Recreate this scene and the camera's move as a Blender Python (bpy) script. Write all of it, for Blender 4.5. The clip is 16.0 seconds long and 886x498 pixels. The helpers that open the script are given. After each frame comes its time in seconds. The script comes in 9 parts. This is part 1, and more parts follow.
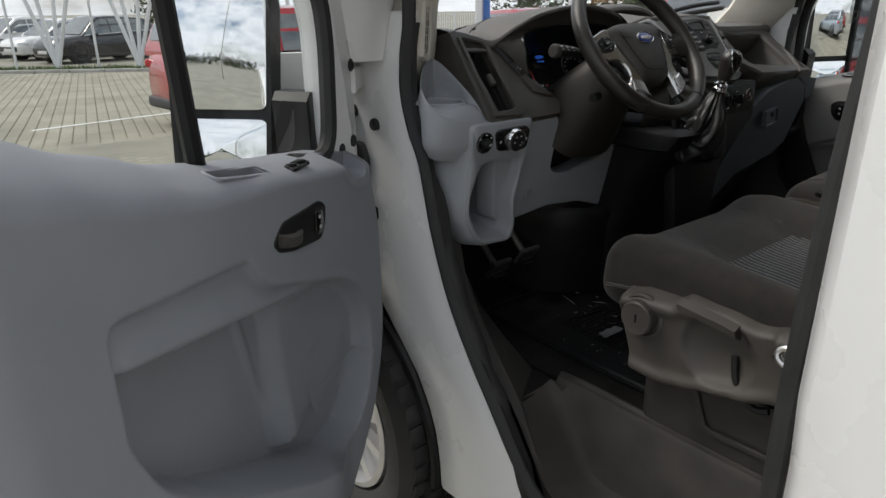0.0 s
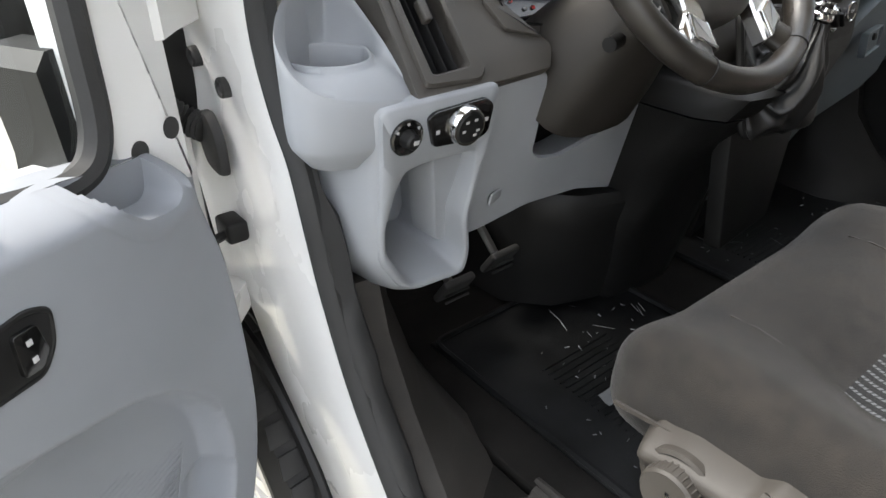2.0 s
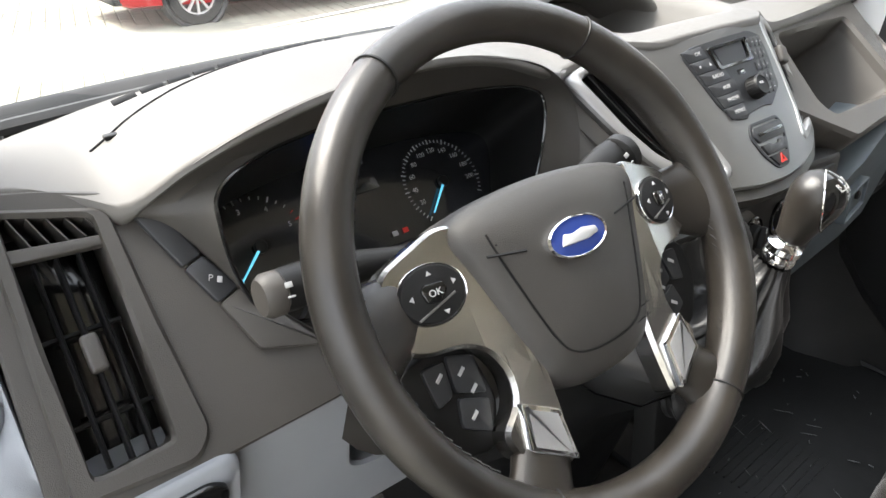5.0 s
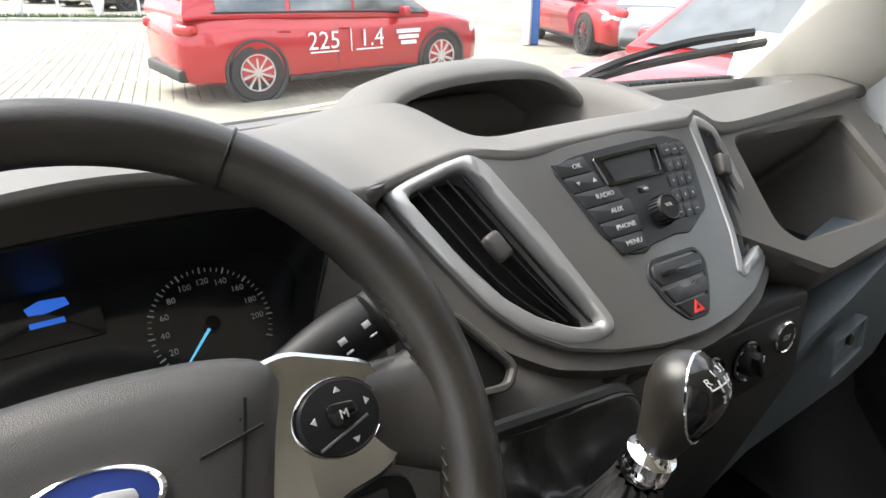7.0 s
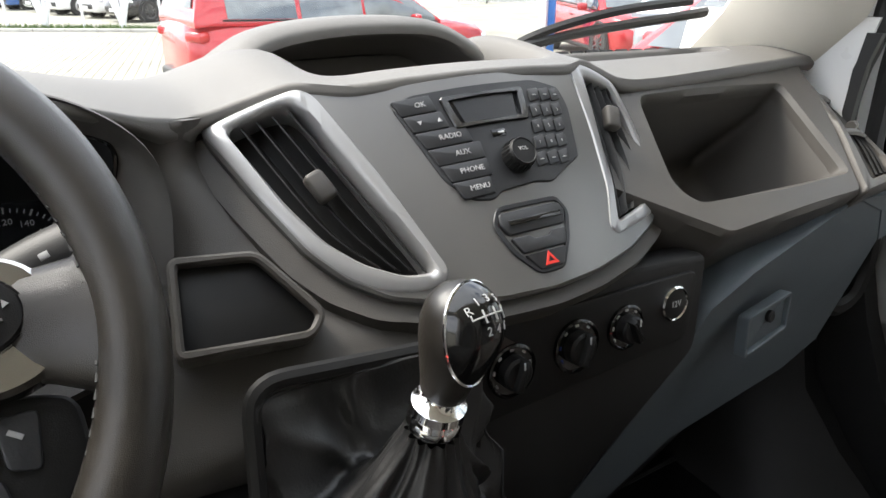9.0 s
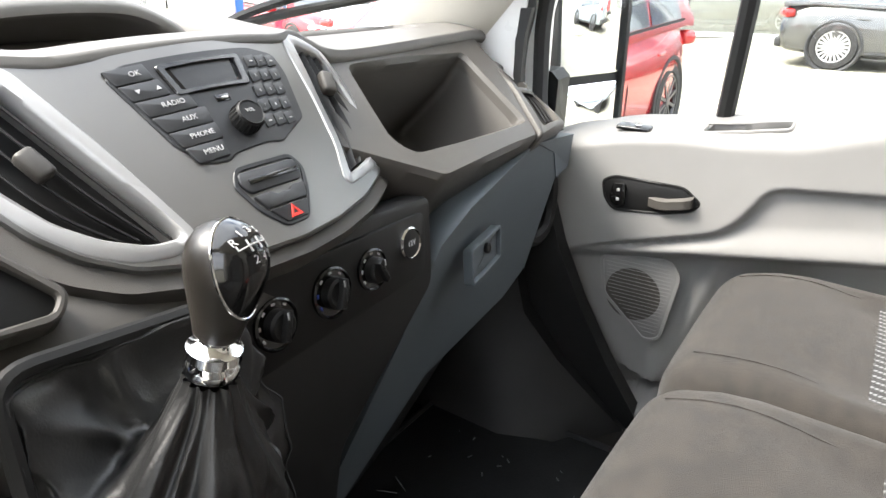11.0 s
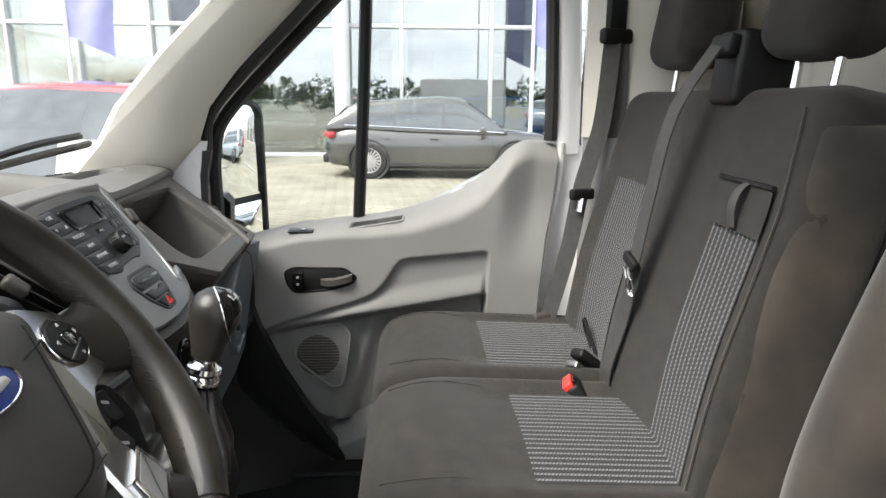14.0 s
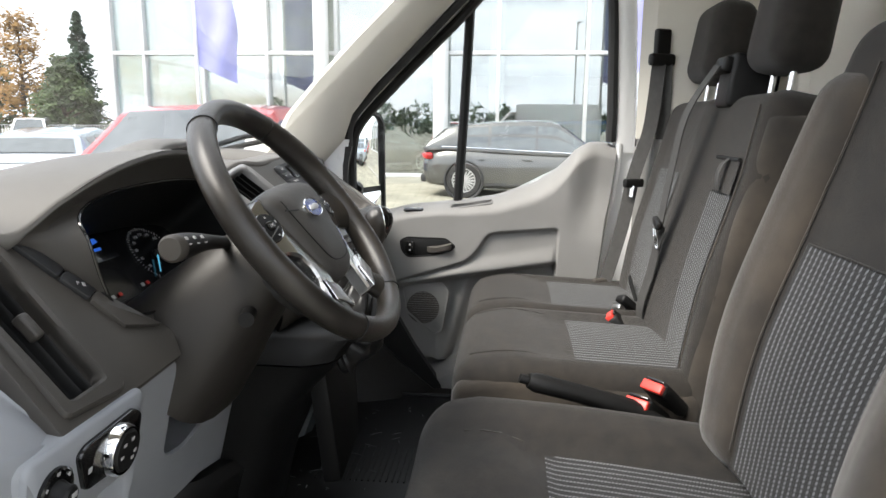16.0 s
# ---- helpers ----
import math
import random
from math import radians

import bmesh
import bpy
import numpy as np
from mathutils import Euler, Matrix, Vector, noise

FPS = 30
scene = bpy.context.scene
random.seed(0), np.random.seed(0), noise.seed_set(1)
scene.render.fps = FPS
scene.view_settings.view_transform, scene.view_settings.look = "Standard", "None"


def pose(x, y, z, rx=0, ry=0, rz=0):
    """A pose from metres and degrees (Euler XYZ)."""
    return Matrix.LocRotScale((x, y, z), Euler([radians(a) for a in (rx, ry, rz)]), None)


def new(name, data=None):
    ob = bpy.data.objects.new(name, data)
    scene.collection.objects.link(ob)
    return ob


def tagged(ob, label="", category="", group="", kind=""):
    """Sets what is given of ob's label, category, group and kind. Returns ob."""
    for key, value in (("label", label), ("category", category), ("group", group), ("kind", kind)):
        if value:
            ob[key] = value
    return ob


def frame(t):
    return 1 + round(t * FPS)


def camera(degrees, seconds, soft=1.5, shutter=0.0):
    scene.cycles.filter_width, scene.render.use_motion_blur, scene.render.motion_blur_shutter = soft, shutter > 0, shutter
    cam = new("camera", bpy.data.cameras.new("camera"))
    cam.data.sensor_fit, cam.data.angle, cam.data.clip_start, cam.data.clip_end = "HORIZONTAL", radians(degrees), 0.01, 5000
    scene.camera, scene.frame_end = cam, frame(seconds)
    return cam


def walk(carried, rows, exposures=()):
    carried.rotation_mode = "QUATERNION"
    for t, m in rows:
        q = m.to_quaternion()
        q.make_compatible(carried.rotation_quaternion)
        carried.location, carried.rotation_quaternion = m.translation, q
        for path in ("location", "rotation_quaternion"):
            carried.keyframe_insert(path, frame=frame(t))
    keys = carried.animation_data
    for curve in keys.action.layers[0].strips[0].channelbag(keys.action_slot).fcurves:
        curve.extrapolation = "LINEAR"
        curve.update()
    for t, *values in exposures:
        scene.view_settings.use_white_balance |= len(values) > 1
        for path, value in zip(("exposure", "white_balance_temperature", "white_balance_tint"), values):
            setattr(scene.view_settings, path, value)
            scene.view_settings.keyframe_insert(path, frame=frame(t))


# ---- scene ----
# ---- path ----
cam = camera(67.3, 16.0, soft=1.5)
METRES, EYE, TILT, LEAN, TURN = 2.65, 1.33, -19.7, 0.5, -39.0
ROWS = [
    (0.0, 0.0, 0.0, 0.0, 0.0, 0.0, -0.0),
    (0.5, -0.0022, 0.0632, 0.0148, 0.59, -6.48, -0.13),
    (1.0, 0.0075, 0.117, 0.0352, 0.43, -9.94, -0.23),
    (1.5, 0.0358, 0.1785, 0.0578, 0.35, -10.7, -0.26),
    (2.0, 0.0462, 0.2156, 0.0829, 0.34, -10.8, -0.46),
    (2.5, 0.0485, 0.2498, 0.1112, 0.42, -10.63, -0.59),
    (3.0, 0.0458, 0.2787, 0.1269, 0.38, -10.64, -0.69),
    (3.5, 0.0634, 0.3013, 0.1435, 0.4, -10.62, -0.78),
    (4.0, 0.0861, 0.3168, 0.1613, 0.32, -10.53, -0.83),
    (4.5, 0.1032, 0.3325, 0.1741, 0.08, -10.42, -0.79),
    (5.0, 0.1193, 0.3474, 0.1825, -0.35, -10.37, -0.64),
    (7.5, 0.2222, 0.434, 0.2027, 7.07, -3.27, -3.21),
    (8.0, 0.2391, 0.4402, 0.2003, 8.14, -3.34, -3.52),
    (10.5, 0.2649, 0.4399, 0.1647, -6.94, -3.0, 2.04),
    (11.0, 0.2505, 0.4265, 0.1681, -16.48, -3.53, 5.32),
    (11.5, 0.2322, 0.4131, 0.173, -24.85, -4.59, 7.99),
    (12.0, 0.2143, 0.4023, 0.1768, -34.17, -5.66, 10.93),
    (12.5, 0.1932, 0.3926, 0.1853, -43.11, -4.62, 13.24),
    (13.0, 0.1745, 0.387, 0.1828, -49.7, -3.26, 14.74),
    (13.5, 0.1457, 0.3736, 0.1758, -51.86, -1.79, 15.11),
    (14.0, 0.1094, 0.3536, 0.1625, -52.03, -0.21, 15.06),
    (14.5, 0.0685, 0.3323, 0.1495, -51.94, 0.3, 14.96),
    (15.0, 0.0379, 0.3091, 0.1325, -51.59, 0.92, 14.87),
    (15.5, 0.0106, 0.2845, 0.1191, -48.99, 2.27, 14.35),
    (16.0, -0.0189, 0.2527, 0.1076, -43.97, 3.85, 13.06),
]
EXPOSURES = [(0.0, 0.22), (0.35, 0.92), (0.6, 1.25), (1.5, 1.88), (3.0, 2.36), (5.0, 2.46), (6.5, 2.05), (7.5, 1.75), (8.2, 1.72), (9.5, 2.25), (10.4, 2.92), (11.2, 2.55), (12.0, 2.03), (13.5, 1.48), (16.0, 1.56)]
walk(cam, [(t, pose(0, 0, EYE, TILT, LEAN, TURN) @ pose(METRES * x, METRES * y, METRES * z, 90 + pitch, roll, yaw)) for t, x, y, z, yaw, pitch, roll in ROWS], EXPOSURES)

# ---- world and sun ----
world = bpy.data.worlds.new("sky")
scene.world = world
world.use_nodes = True
wn = world.node_tree
sky = wn.nodes.new("ShaderNodeTexSky")
sky.sky_type = "NISHITA"
sky.sun_disc = False
SUN_EL, SUN_AZ = radians(52), radians(322)
sky.sun_elevation, sky.sun_rotation = SUN_EL, SUN_AZ
sky.air_density, sky.dust_density, sky.ozone_density = 1.0, 3.0, 1.0
# broken cloud cover over the blue
wtc = wn.nodes.new("ShaderNodeTexCoord")
wmap = wn.nodes.new("ShaderNodeMapping")
wmap.inputs["Scale"].default_value = (1.0, 1.0, 3.2)
cloud = wn.nodes.new("ShaderNodeTexNoise")
cloud.inputs["Scale"].default_value = 2.6
cloud.inputs["Detail"].default_value = 7.0
cloud.inputs["Roughness"].default_value = 0.6
cramp = wn.nodes.new("ShaderNodeValToRGB")
cramp.color_ramp.elements[0].position, cramp.color_ramp.elements[1].position = 0.34, 0.56
cshade = wn.nodes.new("ShaderNodeValToRGB")
cshade.color_ramp.elements[0].position, cshade.color_ramp.elements[0].color = 0.35, (12.5, 12.6, 13.0, 1)
cshade.color_ramp.elements[1].position, cshade.color_ramp.elements[1].color = 0.75, (6.6, 7.0, 7.7, 1)
wmix = wn.nodes.new("ShaderNodeMixRGB")
wn.links.new(wtc.outputs["Generated"], wmap.inputs["Vector"])
wn.links.new(wmap.outputs["Vector"], cloud.inputs["Vector"])
wn.links.new(cloud.outputs["Fac"], cramp.inputs["Fac"])
wn.links.new(cloud.outputs["Fac"], cshade.inputs["Fac"])
wn.links.new(cramp.outputs["Color"], wmix.inputs["Fac"])
wn.links.new(sky.outputs["Color"], wmix.inputs["Color1"])
wn.links.new(cshade.outputs["Color"], wmix.inputs["Color2"])
wn.links.new(wmix.outputs["Color"], wn.nodes["Background"].inputs["Color"])
wn.nodes["Background"].inputs["Strength"].default_value = 0.1
sun = new("sun", bpy.data.lights.new("sun", "SUN"))
sun.data.energy, sun.data.angle, sun.data.color = 2.2, radians(24), (1.0, 0.95, 0.87)
sun_way = Vector((math.sin(SUN_AZ) * math.cos(SUN_EL), math.cos(SUN_AZ) * math.cos(SUN_EL), math.sin(SUN_EL)))
sun.rotation_euler = sun_way.to_track_quat("Z", "Y").to_euler()
sun.location = (0, 0, 30)


# ---- materials ----
def mat(name, col, rough=0.5, metal=0.0, var=0.12, scale=9.0, bump=0.1, bscale=350.0, coat=0.0, spec=0.5, grain=False, col2=None, sheen=0.0):
    m = bpy.data.materials.new(name)
    m.use_nodes = True
    nt = m.node_tree
    b = nt.nodes["Principled BSDF"]
    b.inputs["Roughness"].default_value = rough
    b.inputs["Metallic"].default_value = metal
    b.inputs["Coat Weight"].default_value = coat
    b.inputs["Coat Roughness"].default_value = 0.05
    b.inputs["Specular IOR Level"].default_value = spec
    b.inputs["Sheen Weight"].default_value = sheen
    tc = nt.nodes.new("ShaderNodeTexCoord")
    big = nt.nodes.new("ShaderNodeTexNoise")
    big.inputs["Scale"].default_value, big.inputs["Detail"].default_value = scale, 6.0
    nt.links.new(tc.outputs["Object"], big.inputs["Vector"])
    mix = nt.nodes.new("ShaderNodeMixRGB")
    c2 = col2 or tuple(c * (1 - 2 * var) for c in col)
    mix.inputs["Color1"].default_value = (*c2, 1)
    mix.inputs["Color2"].default_value = (*(tuple(min(1, c * (1 + var)) for c in col) if not col2 else col), 1)
    ramp = nt.nodes.new("ShaderNodeMapRange")
    ramp.inputs["From Min"].default_value, ramp.inputs["From Max"].default_value = 0.3, 0.7
    nt.links.new(big.outputs["Fac"], ramp.inputs["Value"])
    nt.links.new(ramp.outputs["Result"], mix.inputs["Fac"])
    nt.links.new(mix.outputs["Color"], b.inputs["Base Color"])
    rr = nt.nodes.new("ShaderNodeMapRange")
    rr.inputs["To Min"].default_value, rr.inputs["To Max"].default_value = max(0.02, rough * 0.85), min(1, rough * 1.15)
    nt.links.new(big.outputs["Fac"], rr.inputs["Value"])
    nt.links.new(rr.outputs["Result"], b.inputs["Roughness"])
    if bump > 0:
        if grain:
            fine = nt.nodes.new("ShaderNodeTexVoronoi")
            fine.inputs["Scale"].default_value = bscale * 2.4
            src = fine.outputs["Distance"]
        else:
            fine = nt.nodes.new("ShaderNodeTexNoise")
            fine.inputs["Scale"].default_value, fine.inputs["Detail"].default_value = bscale, 3.0
            src = fine.outputs["Fac"]
        nt.links.new(tc.outputs["Object"], fine.inputs["Vector"])
        bp = nt.nodes.new("ShaderNodeBump")
        bp.inputs["Strength"].default_value, bp.inputs["Distance"].default_value = bump * (0.45 if grain else 0.8), 0.0012
        nt.links.new(src, bp.inputs["Height"])
        nt.links.new(bp.outputs["Normal"], b.inputs["Normal"])
    return m


def glow(name, col, strength):
    m = mat(name, col, 0.4, bump=0)
    b = m.node_tree.nodes["Principled BSDF"]
    b.inputs["Emission Color"].default_value, b.inputs["Emission Strength"].default_value = (*col, 1), strength
    return m


def glass(name, tint=(0.93, 0.95, 0.95), gloss=1.0, rough=0.02, base=0.04):
    m = bpy.data.materials.new(name)
    m.use_nodes = True
    nt = m.node_tree
    nt.nodes.remove(nt.nodes["Principled BSDF"])
    tr, gl, mx, fr, pw = (nt.nodes.new(k) for k in ("ShaderNodeBsdfTransparent", "ShaderNodeBsdfGlossy", "ShaderNodeMixShader", "ShaderNodeLayerWeight", "ShaderNodeMath"))
    tr.inputs["Color"].default_value = (*tint, 1)
    gl.inputs["Roughness"].default_value = rough
    gl.inputs["Color"].default_value = (gloss, gloss, gloss, 1)
    pw.operation = "POWER"
    pw.inputs[1].default_value = 4.0
    sc = nt.nodes.new("ShaderNodeMath")
    sc.operation, sc.inputs[1].default_value, sc.inputs[2].default_value = "MULTIPLY_ADD", 0.8 if base < 0.1 else 0.5, base
    nt.links.new(fr.outputs["Facing"], pw.inputs[0])
    nt.links.new(pw.outputs[0], sc.inputs[0])
    nt.links.new(sc.outputs[0], mx.inputs["Fac"])
    nt.links.new(tr.outputs[0], mx.inputs[1])
    nt.links.new(gl.outputs[0], mx.inputs[2])
    nt.links.new(mx.outputs[0], nt.nodes["Material Output"].inputs["Surface"])
    return m


def striped(name, pitch, axis):
    """Dark woven cloth with thin pale broken stripes, a stripe every pitch metres across the axis."""
    m = mat(name, (0.022, 0.0215, 0.021), 0.95, var=0.25, scale=500, bump=0.6, bscale=1400, sheen=0.1)
    nt = m.node_tree
    b = nt.nodes["Principled BSDF"]
    base = b.inputs["Base Color"].links[0].from_socket
    tc = nt.nodes.new("ShaderNodeTexCoord")
    sp = nt.nodes.new("ShaderNodeSeparateXYZ")
    nt.links.new(tc.outputs["Object"], sp.inputs[0])

    def op(kind, a, c):
        n = nt.nodes.new("ShaderNodeMath")
        n.operation = kind
        for i, q in enumerate((a, c)):
            if isinstance(q, (int, float)):
                n.inputs[i].default_value = q
            else:
                nt.links.new(q, n.inputs[i])
        return n.outputs[0]
    s = op("FRACT", op("MULTIPLY", sp.outputs[axis], 1 / pitch), 0)
    line = op("LESS_THAN", s, 0.34)
    along = op("ADD", op("MULTIPLY", sp.outputs[1], 1 / 0.0052), op("MULTIPLY", sp.outputs[2], 1 / 0.0052))
    slant = op("ADD", along, op("MULTIPLY", s, 1.4))
    dash = op("LESS_THAN", op("FRACT", slant, 0), 0.62)
    half = op("MULTIPLY", line, op("ADD", op("MULTIPLY", dash, 0.75), 0.18))
    mx = nt.nodes.new("ShaderNodeMixRGB")
    nt.links.new(half, mx.inputs["Fac"])
    nt.links.new(base, mx.inputs["Color1"])
    mx.inputs["Color2"].default_value = (0.20, 0.205, 0.21, 1)
    nt.links.new(mx.outputs["Color"], b.inputs["Base Color"])
    return m


WHITE = mat("white_paint", (0.78, 0.78, 0.77), 0.28, var=0.025, scale=3, bump=0.02, bscale=60, coat=0.6)
CREAM = mat("cream_trim", (0.62, 0.59, 0.52), 0.75, var=0.05, scale=5, bump=0.15, bscale=500)
BULK = mat("bulkhead_paint", (0.66, 0.62, 0.54), 0.5, var=0.06, scale=2.5, bump=0.05, bscale=80)
DASH = mat("dash_plastic", (0.115, 0.109, 0.100), 0.58, var=0.1, scale=6, bump=0.45, bscale=520, grain=True)
DASH2 = mat("facade_plastic", (0.056, 0.051, 0.045), 0.52, var=0.1, scale=7, bump=0.4, bscale=560, grain=True)
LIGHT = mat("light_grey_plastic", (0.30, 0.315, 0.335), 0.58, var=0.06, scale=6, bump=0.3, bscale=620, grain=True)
DOORP = mat("door_plastic", (0.235, 0.248, 0.272), 0.6, var=0.06, scale=4, bump=0.35, bscale=560, grain=True)
DOORR = mat("door_card_plastic", (0.245, 0.24, 0.232), 0.6, var=0.06, scale=4, bump=0.35, bscale=560, grain=True)
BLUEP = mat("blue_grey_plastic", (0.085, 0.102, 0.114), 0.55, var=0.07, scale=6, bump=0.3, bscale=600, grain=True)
BLACKP = mat("black_plastic", (0.010, 0.010, 0.010), 0.5, var=0.15, scale=15, bump=0.2, bscale=600, grain=True, spec=0.3)
GLOSSB = mat("gloss_black", (0.008, 0.008, 0.008), 0.12, var=0.1, bump=0, coat=0.3)
RUBBER = mat("rubber", (0.022, 0.022, 0.022), 0.7, var=0.15, scale=20, bump=0.2, bscale=300)
CARPET = mat("floor_vinyl", (0.012, 0.011, 0.010), 0.8, var=0.3, scale=14, bump=0.5, bscale=400, spec=0.15)
MATR = mat("mat_rubber", (0.008, 0.0085, 0.009), 0.5, var=0.3, scale=25, bump=0.3, bscale=200, spec=0.25)
STEP = mat("step_plastic", (0.040, 0.036, 0.032), 0.68, var=0.22, scale=12, bump=0.4, bscale=500, grain=True)
SEATP = mat("seat_plastic", (0.064, 0.057, 0.049), 0.55, var=0.15, scale=10, bump=0.3, bscale=600, grain=True)
CLOTH = mat("seat_cloth", (0.022, 0.0185, 0.015), 0.95, var=0.25, scale=40, bump=0.8, bscale=900, sheen=0.1)
CLOTHB = mat("seat_cloth_worn", (0.044, 0.035, 0.026), 0.95, var=0.32, scale=11, bump=0.5, bscale=1500, sheen=0.3)
STRIPE = striped("seat_stripe", 0.0125, 0)
LEATHER = mat("wheel_leather", (0.027, 0.0235, 0.0195), 0.30, var=0.25, scale=22, bump=0.35, bscale=900, grain=True)
SHROUD = mat("column_plastic", (0.023, 0.020, 0.017), 0.5, var=0.1, scale=8, bump=0.35, bscale=600, grain=True)
PAD = mat("airbag_plastic", (0.05, 0.047, 0.043), 0.5, var=0.08, scale=10, bump=0.5, bscale=700, grain=True)
BOOT = mat("boot_leather", (0.017, 0.017, 0.017), 0.38, var=0.2, scale=18, bump=0.3, bscale=500)
CHROME = mat("chrome", (0.86, 0.86, 0.86), 0.08, 1.0, var=0.03, bump=0)
SATIN = mat("satin_silver", (0.52, 0.51, 0.49), 0.22, 1.0, var=0.05, scale=20, bump=0.02)
STKGREY = mat("stack_silver_grey", (0.175, 0.173, 0.168), 0.33, 0.6, var=0.05, scale=8, bump=0.1, bscale=900)
STKTRIM = mat("stack_trim_silver", (0.36, 0.36, 0.36), 0.34, 0.5, var=0.04, scale=10, bump=0.05)
RADIO = mat("radio_plastic", (0.018, 0.019, 0.021), 0.42, var=0.1, scale=15, bump=0.15, bscale=900)
RADIOB = mat("radio_button", (0.026, 0.027, 0.029), 0.45, var=0.08, scale=15, bump=0.1, bscale=900)
PRINT = mat("white_print", (0.42, 0.42, 0.42), 0.5, bump=0, var=0.02)
REDP = mat("red_print", (0.65, 0.03, 0.02), 0.5, bump=0, var=0.02)
REDB = mat("red_buckle", (0.75, 0.06, 0.045), 0.35, bump=0.02, var=0.06)
BLUEL = mat("emblem_blue", (0.02, 0.045, 0.22), 0.25, bump=0, coat=0.6, var=0.02)
NEEDLE = glow("needle_blue", (0.12, 0.5, 0.75), 0.25)
LCD = glow("lcd_blue", (0.02, 0.09, 0.42), 0.35)
LCDOFF = mat("lcd_off", (0.012, 0.013, 0.015), 0.15, bump=0, coat=0.4)
WEB = mat("belt_webbing", (0.060, 0.058, 0.055), 0.7, var=0.12, scale=60, bump=0.5, bscale=1200)
MIRROR = mat("mirror_silver", (0.9, 0.91, 0.92), 0.02, 1.0, var=0.005, bump=0)
STEEL = mat("steel", (0.55, 0.54, 0.52), 0.3, 1.0, var=0.1, scale=30, bump=0.05)
GLASS = glass("window_glass")
TINTED = glass("side_glass", (0.86, 0.89, 0.88))
CARGLASS = mat("car_glass", (0.16, 0.175, 0.18), 0.05, 0.55, var=0.1, bump=0, coat=0.5)
TYRE = mat("tyre_rubber", (0.03, 0.029, 0.028), 0.8, var=0.2, scale=15, bump=0.3, bscale=120)
RIM = mat("wheel_silver", (0.62, 0.62, 0.62), 0.35, 0.7, var=0.08, scale=12, bump=0.03)
PAPER = mat("paper_scrap", (0.16, 0.165, 0.17), 0.8, bump=0.3, bscale=120)


# ---- building tools ----
class Fr:
    """A local frame: origin, two axes in its plane and the way out of it."""
    def __init__(self, o, u, v, n=None):
        self.o, self.u = Vector(o), Vector(u).normalized()
        v = Vector(v)
        self.v = (v - self.u * self.u.dot(v)).normalized()
        self.n = Vector(n).normalized() if n else self.u.cross(self.v)

    def __call__(self, a, b, c=0.0):
        return self.o + self.u * a + self.v * b + self.n * c

    def at(self, a, b, c=0.0, turn=0.0):
        s, k = math.sin(radians(turn)), math.cos(radians(turn))
        return Fr(self(a, b, c), self.u * k + self.v * s, self.v * k - self.u * s, self.n)


def finish(bm, angle=38):
    bmesh.ops.remove_doubles(bm, verts=bm.verts, dist=1e-5)
    bmesh.ops.recalc_face_normals(bm, faces=bm.faces)
    for q in bm.faces:
        q.smooth = True


def part(name, bm, material, parent=None, label="", angle=38, **tags):
    finish(bm)
    me = bpy.data.meshes.new(name)
    bm.to_mesh(me)
    bm.free()
    me.set_sharp_from_angle(angle=radians(angle))
    me.materials.append(material)
    ob = new(name, me)
    if parent:
        ob.parent = parent
        ob.matrix_parent_inverse = parent.matrix_world.inverted()
    if label:
        tagged(ob, label)
    return tagged(ob, **tags)


def thing(name, at, label, category, group="", kind=""):
    e = new(name)
    e.empty_display_size = 0.05
    e.matrix_world = Matrix.Translation(at)
    e.location = at
    bpy.context.view_layer.update()
    return tagged(e, label, category, group, kind)


def BM():
    return bmesh.new()


def loft(bm, rings, closed=True, caps=True):
    rows = [[bm.verts.new(p) for p in r] for r in rings]
    n = len(rows[0])
    for a, b in zip(rows, rows[1:]):
        for i in range(n if closed else n - 1):
            j = (i + 1) % n
            bm.faces.new((a[i], a[j], b[j], b[i]))
    if caps and closed:
        bm.faces.new(rows[0][::-1])
        bm.faces.new(rows[-1])
    return rows


def smooth_path(pts, n=8, closed=False):
    """Catmull-Rom through the points."""
    pts = [Vector(p) for p in pts]
    m = len(pts)
    out = []
    for i in range(m if closed else m - 1):
        g = (lambda k: pts[k % m]) if closed else (lambda k: pts[max(0, min(m - 1, k))])
        a, b, c, d = g(i - 1), g(i), g(i + 1), g(i + 2)
        for k in range(n):
            t = k / n
            out.append(0.5 * ((2 * b) + (c - a) * t + (2 * a - 5 * b + 4 * c - d) * t * t + (3 * b - a - 3 * c + d) * t ** 3))
    if not closed:
        out.append(pts[-1])
    return out


def rounded(pts, r, n=4):
    """A 2D outline with its corners rounded."""
    out = []
    m = len(pts)
    for i in range(m):
        a, b, c = Vector(pts[i - 1]), Vector(pts[i]), Vector(pts[(i + 1) % m])
        da, dc = (a - b), (c - b)
        k = min(r, da.length * 0.45, dc.length * 0.45)
        p, q = b + da.normalized() * k, b + dc.normalized() * k
        for j in range(n + 1):
            t = j / n
            out.append(tuple((1 - t) ** 2 * p + 2 * t * (1 - t) * b + t * t * q))
    return out


